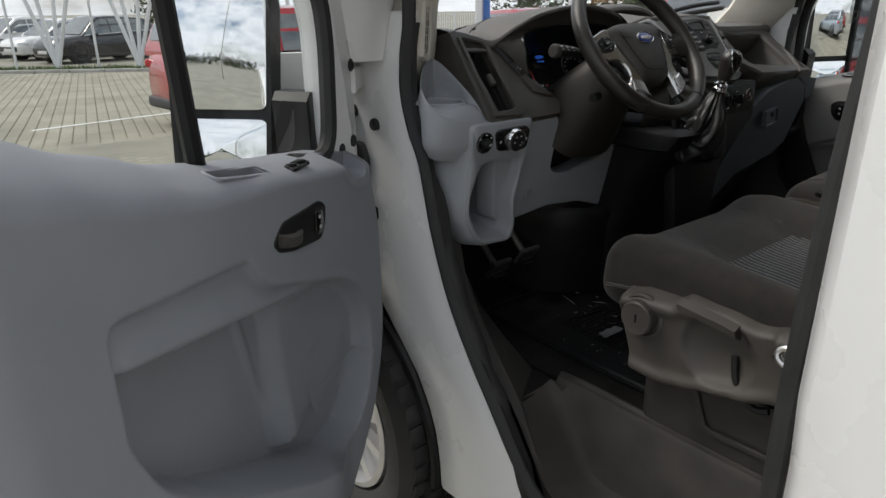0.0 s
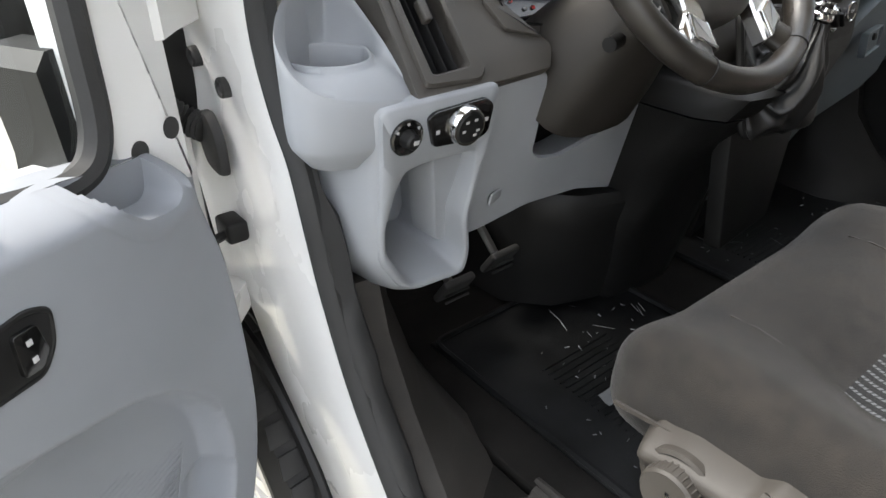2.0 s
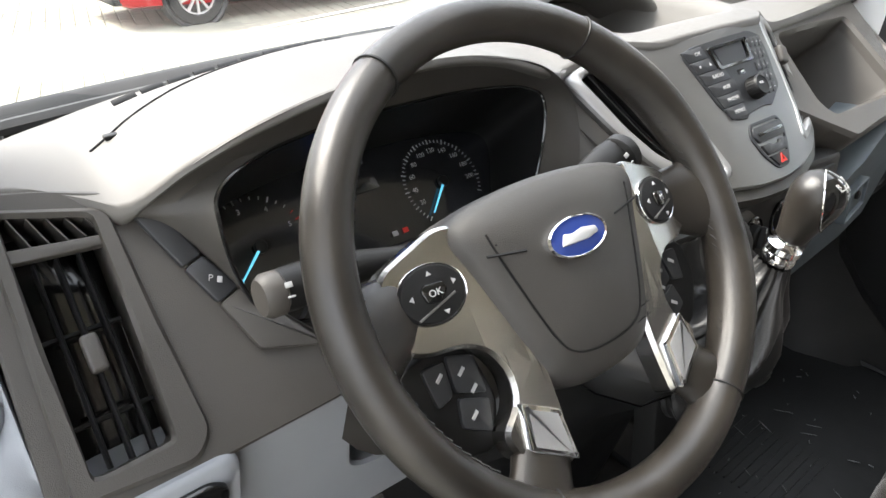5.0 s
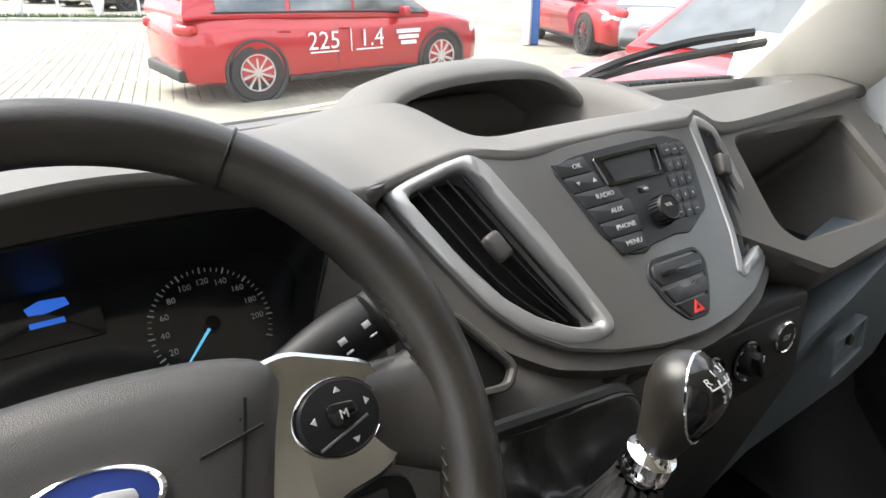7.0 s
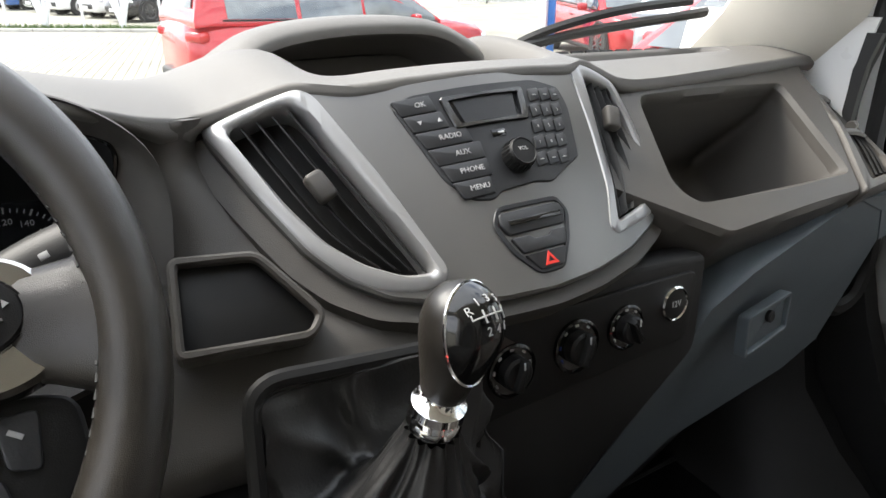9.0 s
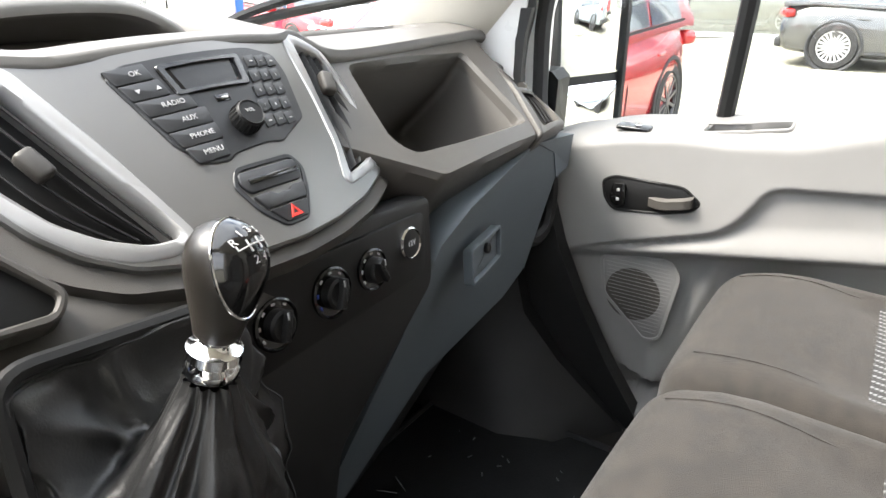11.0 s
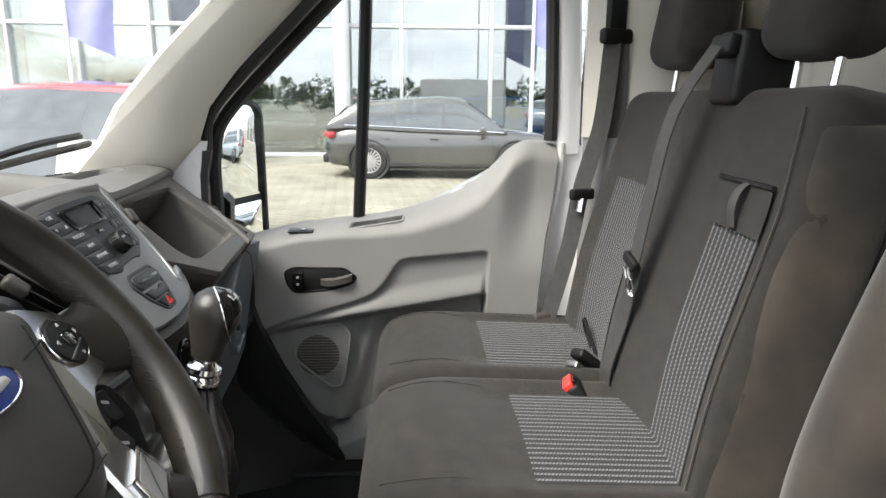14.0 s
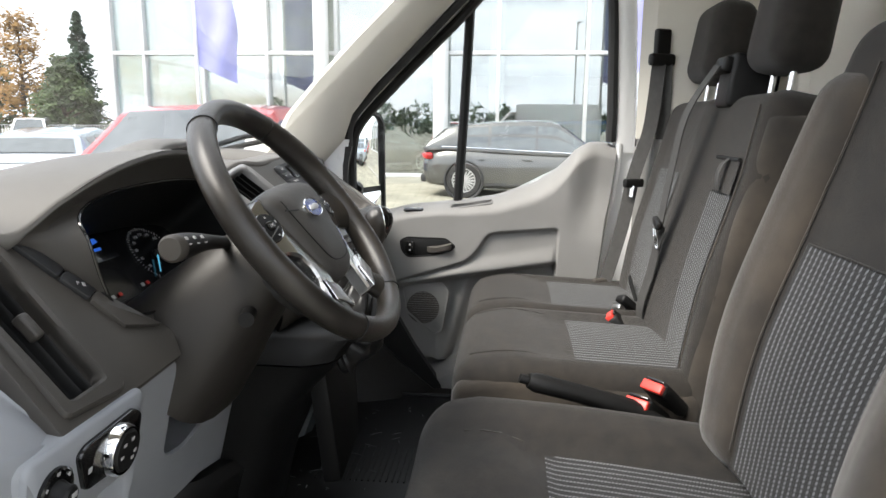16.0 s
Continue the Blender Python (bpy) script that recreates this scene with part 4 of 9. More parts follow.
    sw = part("switch_plate", bm, GLOSSB, d, "black window switch plate")
    for k in (-0.012, 0.016) if not mirror_side else (0.008,):
        bm = BM()
        rbox(bm, Matrix.Translation(S(k, 0.0, 0.0055)), (0.015, 0.010, 0.004), 0.0015)
        part("switch_rocker", bm, BLACKP if not mirror_side else SATIN, sw)
    # pull pocket in the sill
    bm = BM()
    ring(bm, P, po, shrink(po, 0.006), 0.022, -0.026, 0.002, 56, base=-0.02)
    part("sill_pocket", bm, plastic, d)
    bm = BM()
    slab(bm, P, shrink(po, 0.004), 0.001, 0.0003, base=-0.026)
    part("pocket_floor", bm, plastic, d)
    # loudspeaker
    so = rounded([(0.108, 0.885), (0.13, 0.897), (0.236, 0.905), (0.256, 0.878), (0.235, 0.752), (0.205, 0.742), (0.12, 0.815)], 0.012)
    K = Fr(F(0, 0.90, -0.040), F.u, F.v * 1.0 + F.n * -0.03)
    if (K.n.dot(F.n)) < 0:
        K.n = -K.n
    so = [(a, (b - 0.90) * 1.02) for a, b in so]
    if not mirror_side:
        K.o = F(0, 0.90, -0.060)
        so = rounded([(0.021, -0.050), (0.109, -0.062), (0.160, -0.112), (0.126, -0.260), (0.016, -0.255), (-0.046, -0.143)], 0.02)
    bm = BM()
    ring(bm, K, so, shrink(so, 0.006), 0.004 if mirror_side else 0.002, 0.001, 0.0008, 64)
    sp = part("speaker_frame", bm, plastic, d)
    bm = BM()
    slab(bm, K, shrink(so, 0.005), 0.0015, 0.0005)
    part("speaker_panel", bm, plastic, d)
    for k in range(36):
        z = -0.008 - k * 0.0070
        xs = [a for a in (span(-0.06, 0.26, 80)) if inside(shrink(so, 0.010), a, z)]
        if len(xs) > 2:
            bm = BM()
            tube(bm, [K(xs[0], z, 0.002), K(xs[-1], z, 0.002)], 0.0007, 5)
            part("grille_rib", bm, plastic, sp)
    bm = BM()
    turned(bm, K.at(*((0.175, -0.075) if mirror_side else (0.058, -0.155)), 0.0018), [(0.050, 0), (0.050, 0.0004), (0.0, 0.0004)], 32)
    part("speaker_cone", bm, SEATP if mirror_side else plastic, d, "round loudspeaker grille")
    # outside mirror
    mo = mirror_side
    C = F(-0.045, 1.225, -0.32) if mo else F(-0.085, 1.215, -0.31)
    view = (F.u * (0.93 if mo else 0.985) + F.n * (0.36 if mo else 0.13) + Vector((0, 0, 0.03 if mo else 0.142))).normalized()
    Mf = Fr(C, Vector((0, 0, 1)).cross(view), view.cross(Vector((0, 0, 1)).cross(view)), view)
    out = rounded([(-0.105, -0.20), (0.095, -0.205), (0.108, 0.16), (0.07, 0.19), (-0.09, 0.185), (-0.112, 0.15)], 0.035)
    bm = BM()
    rows = [[Mf(a * 0.55, b * 0.75, -0.105) for a, b in out], [Mf(a * 0.85, b * 0.93, -0.085) for a, b in out], [Mf(a, b, -0.04) for a, b in out], [Mf(a, b, 0.0) for a, b in out], [Mf(a, b, 0.0) for a, b in shrink(out, 0.010)], [Mf(a, b, -0.012) for a, b in shrink(out, 0.012)]]
    loft(bm, rows)
    part("mirror_shell", bm, BLACKP, d, "black door mirror housing")
    up = rounded([(-0.094, -0.062), (0.09, -0.062), (0.096, 0.15), (0.06, 0.178), (-0.08, 0.173), (-0.10, 0.14)], 0.022)
    dn = rounded([(-0.094, -0.19), (0.085, -0.193), (0.09, -0.080), (-0.094, -0.080)], 0.02)
    for o, nm in ((up, "mirror_glass"), (dn, "wide_angle_glass")):
        bm = BM()
        if nm == "mirror_glass":
            slab(bm, Mf, o, 0.004, 0.0008, base=-0.010)
        else:
            cc = Vector((sum(p[0] for p in o) / len(o), sum(p[1] for p in o) / len(o)))
            rr = [[Mf(cc.x + (a - cc.x) * q, cc.y + (b - cc.y) * q, -0.007 + 0.008 * (1 - q * q)) for a, b in o] for q in (1.0, 0.75, 0.5, 0.25, 0.03)]
            loft(bm, rr)
        part(nm, bm, MIRROR, d, "mirror glass", angle=70)
    bm = BM()
    loft(bm, [[F(u, 1.13 + dz, c) for u, dz in ((a0, -0.06), (a0 + 0.055, -0.06), (a0 + 0.06, 0.05), (a0 + 0.045, 0.065), (a0 + 0.005, 0.065))] for c, a0 in ((-0.10, -0.085), (-0.14, -0.09), (-0.175, -0.095))])
    part("mirror_arm", bm, BLACKP, d, "black mirror arm")
    return d


door(DD, False, "driver_door", "open white van door with a blue-grey plastic card", DOORP, [(-0.16, 1.076), (-0.06, 1.086), (0.05, 1.103), (0.15, 1.115), (0.28, 1.134), (0.385, 1.152), (0.50, 1.187), (0.62, 1.228), (0.72, 1.262), (0.80, 1.272)])
door(PD, True, "passenger_door", "closed white van door with a light grey plastic card", DOORR, [(-0.14, 1.062), (-0.06, 1.075), (0.05, 1.112), (0.15, 1.135), (0.28, 1.148), (0.385, 1.164), (0.473, 1.195), (0.568, 1.243), (0.634, 1.298), (0.667, 1.322), (0.717, 1.328), (0.80, 1.315)])
# ---- dashboard ----
dash = thing("dashboard", (CX, 1.2, 1.0), "dark grey grained plastic van dashboard", "dashboard")
#       x     yb    zb    yl    zl
TOPS = [(0.892, 1.225, 1.262, 1.088, 1.290), (0.93, 1.24, 1.263, 1.083, 1.287), (0.965, 1.255, 1.264, 1.067, 1.275), (0.984, 1.262, 1.264, 1.047, 1.272), (1.025, 1.28, 1.265, 1.029, 1.298), (1.07, 1.295, 1.266, 1.013, 1.320), (1.14, 1.315, 1.266, 1.011, 1.334),
        (1.22, 1.335, 1.267, 1.011, 1.340), (1.29, 1.35, 1.268, 1.009, 1.332), (1.345, 1.36, 1.268, 1.006, 1.313), (1.385, 1.363, 1.268, 1.026, 1.298), (1.42, 1.366, 1.268, 1.050, 1.292), (1.455, 1.368, 1.268, 1.048, 1.301), (1.487, 1.37, 1.268, 1.036, 1.311), (1.525, 1.373, 1.268, 1.018, 1.309), (1.57, 1.375, 1.268, 1.011, 1.312),
        (1.63, 1.375, 1.268, 1.008, 1.314), (1.69, 1.373, 1.268, 1.010, 1.313), (1.738, 1.37, 1.268, 1.019, 1.310), (1.775, 1.365, 1.268, 1.037, 1.310), (1.805, 1.36, 1.268, 1.047, 1.300), (1.84, 1.35, 1.267, 1.054, 1.287), (1.88, 1.345, 1.267, 1.060, 1.281), (2.0, 1.33, 1.265, 1.076, 1.279), (2.15, 1.29, 1.263, 1.098, 1.278), (2.25, 1.25, 1.262, 1.114, 1.277), (2.30, 1.23, 1.262, 1.122, 1.272), (2.34, 1.20, 1.258, 1.128, 1.262)]


def top_point(x, s):
    yb, zb, yl, zl = flowing(x, TOPS)
    if s <= 1:
        y = yb + (yl - yb) * s
        z = zb + (zl - zb) * (max(0.0, s) ** 0.8) + 0.016 * math.sin(math.pi * max(0.0, s))
        # the top rises towards the hood in the middle
        z += 0.012 * soft((x - 1.40) / 0.10) * soft((1.86 - x) / 0.08) * math.sin(math.pi * max(0.0, min(1.0, s / 0.95))) ** 2
        # open tray in the middle, behind the radio
        z -= 0.062 * soft((x - 1.510) / 0.045) * soft((1.775 - x) / 0.035) * soft((s - 0.2) / 0.08) * soft((0.90 - s) / 0.16)
        # shallow tray on the passenger side
        z -= 0.030 * soft((x - 1.86) / 0.016) * soft((2.16 - x) / 0.016) * soft((s - 0.40) / 0.04) * soft((0.70 - s) / 0.05)
        return Vector((x, y, z))
    k = (s - 1) / 0.25
    tight = soft((x - 0.97) / 0.03) * soft((1.40 - x) / 0.04)
    drop = 0.014 if 1.42 < x < 1.84 else 0.020
    return Vector((x, yl - 0.004 * math.sin(k * math.pi * 0.6) * (1 - 0.5 * tight) + 0.02 * max(0, k - 0.6), zl - (drop * (1 - tight) + 0.010 * tight) * k))


bm = BM()
grid(bm, top_point, span(0.892, 2.34, 200), [-0.12] + span(0, 1, 56) + [1.04, 1.08, 1.12, 1.18, 1.25])
part("dash_top", bm, DASH, dash, "warm dark grey grained dash top", angle=60)
# moulded line and small notch on the driver's side of the top
bm = BM()
tube(bm, [top_point(0.985 + 0.30 * k / 20, 0.62 - 0.40 * (k / 20) ** 0.8) + Vector((0, 0, 0.0004)) for k in range(21)], 0.0011, 5)
part("top_seam", bm, BLACKP, dash)
bm = BM()
rbox(bm, Matrix.Translation(top_point(1.003, 0.595)), (0.012, 0.008, 0.004), 0.0015)
part("seam_clip", bm, BLACKP, dash)
# demister slots along the screen
for x0, x1 in ((1.03, 1.30), (1.9, 2.15)):
    for k in range(10):
        bm = BM()
        xa = x0 + (x1 - x0) * k / 10
        xb = x0 + (x1 - x0) * (k + 0.8) / 10
        tube(bm, [top_point(xa, 0.22) + Vector((0, 0, 0.0012)), top_point(xb, 0.22) + Vector((0, 0, 0.0012))], 0.0045, 6, flat=0.35)
        part("demister_slot", bm, BLACKP, dash)
# hood over the open tray: a shell that stands up behind the radio
bm = BM()
arch = smooth_path([(1.474, 1.150, 1.296), (1.494, 1.168, 1.312), (1.520, 1.186, 1.324), (1.565, 1.200, 1.331), (1.625, 1.205, 1.334), (1.690, 1.205, 1.332), (1.722, 1.199, 1.325), (1.746, 1.188, 1.310), (1.760, 1.178, 1.294)], 6)
rows = []
for i, p in enumerate(arch):
    e = (i / (len(arch) - 1) - 0.5) * 2
    out = Vector((0.030 * e * abs(e), 0, 0))
    rows.append([p + Vector((0, 0.110, -0.045)), p + Vector((0, 0.055, -0.010)), p + Vector((0, 0.010, -0.010)), p + Vector((0, 0.000, -0.007)), p, p + Vector((0, 0.004, 0.004)) + out * 0.15, p + Vector((0, 0.020, 0.009)) + out * 0.4, p + Vector((0, 0.055, 0.009)) + out * 0.8, p + Vector((0, 0.090, -0.002)) + out, p + Vector((0, 0.130, -0.045)) + out * 1.2])
loft(bm, rows, closed=False)
part("tray_hood", bm, DASH, dash, "raised hood over the dash tray", angle=60)
# driver's facade round the left vent
vent_o = rounded([(-0.287, 0.200), (-0.216, 0.181), (-0.209, 0.012), (-0.222, -0.002), (-0.297, 0.004)], 0.008)
vent_i = rounded([(-0.279, 0.192), (-0.2265, 0.177), (-0.231, 0.018), (-0.283, 0.016)], 0.006)
fac_o = [(-0.298, 0.214), (-0.25, 0.205), (-0.203, 0.19), (-0.188, 0.175), (-0.168, 0.128), (-0.150, 0.095), (-0.10, 0.032), (-0.094, 0.022), (-0.112, -0.006), (-0.20, -0.008), (-0.311, -0.008)]
bm = BM()
ring(bm, FAC, rounded(fac_o, 0.006), vent_i, 0.06, -0.05, 0.002, 96, base=-0.06)
part("fascia", bm, DASH2, dash, "brown-grey fascia panel")
bm = BM()
ring(bm, FAC, vent_o, vent_i, 0.007, -0.01, 0.003, 72, base=-0.002)
lv = part("side_vent", bm, DASH2, dash, "tall side air vent")
bm = BM()
slab(bm, FAC, vent_i, 0.002, 0.0005, base=-0.052)
part("vent_dark", bm, GLOSSB, lv)
bm = BM()
slab(bm, FAC, [(-0.281, 0.170), (-0.226, 0.164), (-0.2265, 0.156), (-0.2815, 0.160)], 0.007, 0.002, base=-0.004)
part("vent_bridge", bm, DASH2, lv)
for k in range(5):
    bm = BM()
    a = -0.274 + 0.0105 * k
    loft(bm, [[FAC(a + dx, b, c) for dx, c in ((0, -0.02), (0.002, 0.0), (0.003, 0.0), (0.002, -0.02))] for a, b in ((a + 0.006, 0.166), (a - 0.002, 0.190 - 0.0025 * k))])
    part("vent_vane", bm, DASH2, lv)
for k in range(3):
    bm = BM()
    a = -0.269 + 0.0138 * k
    loft(bm, [[FAC(u + dx, b, c) for dx, c in ((-0.0012, -0.03), (-0.0015, -0.006), (0.0, -0.003), (0.0015, -0.006), (0.0012, -0.03))] for u, b in ((a, 0.158), (a - 0.0005, 0.08), (a - 0.002, 0.018))])
    part("vent_vane", bm, BLACKP, lv)
for b in (0.05, 0.11):
    bm = BM()
    tube(bm, [FAC(-0.281, b, -0.028), FAC(-0.23, b, -0.028)], 0.002, 6)
    part("vent_crossbar", bm, BLACKP, lv)
bm = BM()
S0 = FAC.at(-0.256, 0.09, 0.0)
M4 = Matrix((S0.u, S0.v, S0.n)).transposed().to_4x4()
M4.translation = S0.o
rbox(bm, M4, (0.011, 0.026, 0.012), 0.003)
part("vent_slider", bm, DASH2, lv)
# three push buttons beside the instruments
edge_l = [(-0.2045, 0.172), (-0.186, 0.123), (-0.1725, 0.091), (-0.158, 0.050)]
edge_r = [(-0.1885, 0.178), (-0.169, 0.129), (-0.1535, 0.098), (-0.108, 0.033)]
for k in range(3):
    q = [edge_l[k], edge_r[k], edge_r[k + 1], edge_l[k + 1]]
    bm = BM()
    slab(bm, FAC, shrink(rounded(q, 0.004), 0.0006), 0.005, 0.0015)
    b = part("push_button", bm, RADIOB if k < 2 else DASH2, dash, "blank dash button" if k != 1 else "parking sensor button")
    if k == 1:
        word("P", FAC, -0.171, 0.1105, 0.007, PRINT, b, 0.0052, -25)
        bar(FAC, -0.1655, 0.1075, 0.0035, 0.0045, PRINT, b, "symbol", c=0.005, turn=-25)

# instrument binnacle
lip3 = [(-0.206, 0.172, 0.009), (-0.165, 0.180, 0.045), (-0.12, 0.187, 0.073), (-0.05, 0.197, 0.082), (0.03, 0.200, 0.086), (0.10, 0.193, 0.083), (0.155, 0.177, 0.075), (0.190, 0.148, 0.055), (0.192, 0.10, 0.03), (0.165, 0.04, 0.0), (0.05, 0.015, -0.01), (-0.07, 0.015, -0.01), (-0.10, 0.03, 0.0), (-0.150, 0.095, 0.0), (-0.168, 0.13, 0.0), (-0.188, 0.160, 0.003)]
lens = [(-0.152, 0.160), (-0.118, 0.176), (-0.06, 0.186), (0.0, 0.189), (0.06, 0.189), (0.11, 0.186), (0.155, 0.178), (0.170, 0.160), (0.152, 0.118), (0.125, 0.075), (0.05, 0.052), (-0.05, 0.050), (-0.11, 0.055), (-0.142, 0.072), (-0.156, 0.10), (-0.160, 0.135)]
lipw = smooth_path([FAC(*p) for p in lip3], 6, True)
lenw = smooth_path([FAC(a, b, 0.044 * soft((b - 0.055) / 0.095) - 0.004) for a, b in lens], 6, True)
lend = smooth_path([FAC(a, b, -0.062) for a, b in lens], 6, True)
bm = BM()
loft(bm, [[p - FAC.n * 0.03 + FAC.v * 0.002 for p in lipw], [p + FAC.v * 0.002 for p in lipw], [p + FAC.n * 0.001 for p in lipw], [a.lerp(b, 0.12) - FAC.n * 0.002 for a, b in zip(lipw, lenw)], [a.lerp(b, 0.55) - FAC.n * 0.008 for a, b in zip(lipw, lenw)], [p - FAC.n * 0.001 for p in lenw]], caps=False)
hood = part("instrument_hood", bm, DASH2, dash, "dark instrument hood", angle=55)
bm = BM()
loft(bm, [lenw, [a.lerp(b, 0.5) for a, b in zip(lenw, lend)], lend], caps=False)
part("instrument_well", bm, BLACKP, hood, "black wall round the dials")
bm = BM()
tube(bm, lenw, 0.0016, 6, closed=True)
part("instrument_bezel", bm, GLOSSB, hood)
bm = BM()
bm.faces.new([bm.verts.new(p) for p in lend])
clu = part("instrument_panel", bm, LCDOFF, dash, "black instrument panel with two round dials")
DIAL = FAC.at(0, 0, -0.0605)


def dial(cu, cv, r, n_major, a0, a1, labels, minor, needle, red=None):
    for k in range(n_major * minor + 1):
        a = a0 + (a1 - a0) * k / (n_major * minor)
        big = k % minor == 0
        u, v = cu + r * math.cos(a), cv + r * math.sin(a)
        hot = red is not None and k >= red
        bar(DIAL, u, v, 0.0008 if not big else 0.0012, 0.005 if big else 0.003, REDP if hot else PRINT, clu, "tick", turn=math.degrees(a) - 90)
    for k, s in enumerate(labels):
        if s:
            a = a0 + (a1 - a0) * k / n_major
            word(s, DIAL, cu + (r - 0.0095) * math.cos(a), cv + (r - 0.0095) * math.sin(a), 0.0068, PRINT, clu, 0.0005)
    bm = BM()
    N = DIAL.at(cu, cv, 0.003, math.degrees(needle))
    slab(bm, N, [(0.005, -0.0012), (r - 0.006, -0.0007), (r - 0.006, 0.0007), (0.005, 0.0012)], 0.001, 0.0002)
    part("needle", bm, NEEDLE, clu, "pale blue needle")
    bm = BM()
    turned(bm, DIAL.at(cu, cv), [(0.006, 0.0), (0.006, 0.003), (0.005, 0.004), (0, 0.004)], 24)
    part("needle_hub", bm, BLACKP, clu)


dial(-0.106, 0.132, 0.044, 6, radians(222), radians(-22), ["0", "1", "2", "3", "4", "5", "6"], 4, radians(222), red=19)
dial(0.095, 0.136, 0.044, 11, radians(226), radians(-28), ["", "20", "40", "60", "80", "100", "120", "140", "160", "180", "200", ""], 4, radians(226))
bm = BM()
tube(bm, [DIAL(-0.106 + 0.0465 * math.cos(a), 0.132 + 0.0465 * math.sin(a), 0.0008) for a in (radians(19 - 41 * k / 14) for k in range(15))], 0.0008, 4)
part("red_arc", bm, REDP, clu, "red engine speed arc")
bm = BM()
slab(bm, DIAL, rounded([(-0.042, 0.150), (0.025, 0.150), (0.025, 0.198), (-0.042, 0.198)], 0.003), 0.0008, 0.0003)
part("info_display", bm, LCDOFF, clu, "small trip display")
bm = BM()
slab(bm, DIAL, [(-0.022, 0.180), (-0.012, 0.184), (0.004, 0.183), (0.006, 0.177), (-0.010, 0.174), (-0.02, 0.175)], 0.0016, 0.0002)
part("display_emblem", bm, LCD, clu)
bar(DIAL, -0.010, 0.167, 0.022, 0.004, LCD, clu, "display_bar", c=0.001)
for u, m_ in ((-0.045, PRINT), (-0.03, REDP), (0.02, PRINT), (0.032, REDP)):
    bar(DIAL, u, 0.103, 0.006, 0.005, m_, clu, "warning_symbol")
bar(DIAL, -0.006, 0.088, 0.03, 0.0015, NEEDLE, clu, "gauge_mark")

# ---- centre stack ----
def Sc(a, b, c=0.0):
    return STK(a, b, c - 1.25 * a * a)


class Bent(Fr):
    """The same frame, bent back towards both sides."""
    def __call__(self, a, b, c=0.0):
        return Sc(a, b, c)

    def at(self, a, b, c=0.0, turn=0.0):
        flat = Fr(self(a, b, c), self.u - self.n * (2.5 * a), self.v)
        return flat.at(0, 0, 0, turn)


SB = Bent(STK.o, STK.u, STK.v, STK.n)
stk_o = [(-0.209, 0.097), (-0.142, 0.108), (-0.118, 0.096), (-0.09, 0.0905), (-0.05, 0.0905), (0.0, 0.0915), (0.05, 0.093), (0.10, 0.096), (0.122, 0.106), (0.150, 0.104), (0.192, 0.094), (0.199, 0.06), (0.197, 0.012), (0.184, -0.032), (0.145, -0.060), (0.095, -0.079), (0.045, -0.090), (0.0, -0.094), (-0.045, -0.091), (-0.09, -0.081), (-0.124, -0.067), (-0.149, -0.045), (-0.167, -0.018), (-0.187, 0.030), (-0.204, 0.077)]
# dark skirt round the stack
bm = BM()
sk_out = [(a * 1.10, b * 1.06 - 0.010) for a, b in stk_o]
rows = [[Sc(a, b, -0.10) for a, b in rounded(sk_out, 0.01)], [Sc(a, b, -0.016) for a, b in rounded(sk_out, 0.01)], [Sc(a, b, -0.006) for a, b in shrink(rounded(sk_out, 0.01), 0.004)], [Sc(a, b, -0.008) for a, b in rounded(stk_o, 0.01)]]
loft(bm, rows, caps=False)
part("stack_skirt", bm, DASH2, dash, "dark surround of the centre stack", angle=50)
bm = BM()
face = rounded(stk_o, 0.008)
loft(bm, [[Sc(a, b, -0.02) for a, b in face], [Sc(a, b, -0.002) for a, b in face], [Sc(a, b, 0.0) for a, b in shrink(face, 0.002)]], caps=False)
def facet(ob):
    """Fine strips, each shaded flat."""
    for q in ob.data.polygons:
        q.use_smooth = False
    return ob


def fill(bm, polys, f, step=0.003):
    """Fills an outline, less the holes in it, with upright strips on a curved face."""
    polys = polys if isinstance(polys[0][0], (tuple, list)) else [polys]
    cuts = sorted({p[0] for q in polys for p in q})
    xs = []
    for x0, x1 in zip(cuts, cuts[1:]):
        n = max(1, int((x1 - x0) / step))
        xs += [x0 + (x1 - x0) * k / n for k in range(n)]
    xs.append(cuts[-1])

    def crossings(x):
        ys = []
        for q in polys:
            for i in range(len(q)):
                (ax, ay), (bx, by) = q[i - 1], q[i]
                if (ax > x) != (bx > x):
                    ys.append(ay + (by - ay) * (x - ax) / (bx - ax))
        return sorted(ys)
    for x0, x1 in zip(xs, xs[1:]):
        e = (x1 - x0) * 1e-4
        if x1 - x0 < 1e-7:
            continue
        p, q = crossings(x0 + e), crossings(x1 - e)
        if len(p) != len(q):
            continue
        for k in range(0, len(p) - 1, 2):
            n = max(1, int((p[k + 1] - p[k]) / 0.02))
            for j in range(n):
                a0, a1 = p[k] + (p[k + 1] - p[k]) * j / n, p[k] + (p[k + 1] - p[k]) * (j + 1) / n
                b0, b1 = q[k] + (q[k + 1] - q[k]) * j / n, q[k] + (q[k + 1] - q[k]) * (j + 1) / n
                bm.faces.new([bm.verts.new(f(*z)) for z in ((x0, a0), (x1, b0), (x1, b1), (x0, a1))])


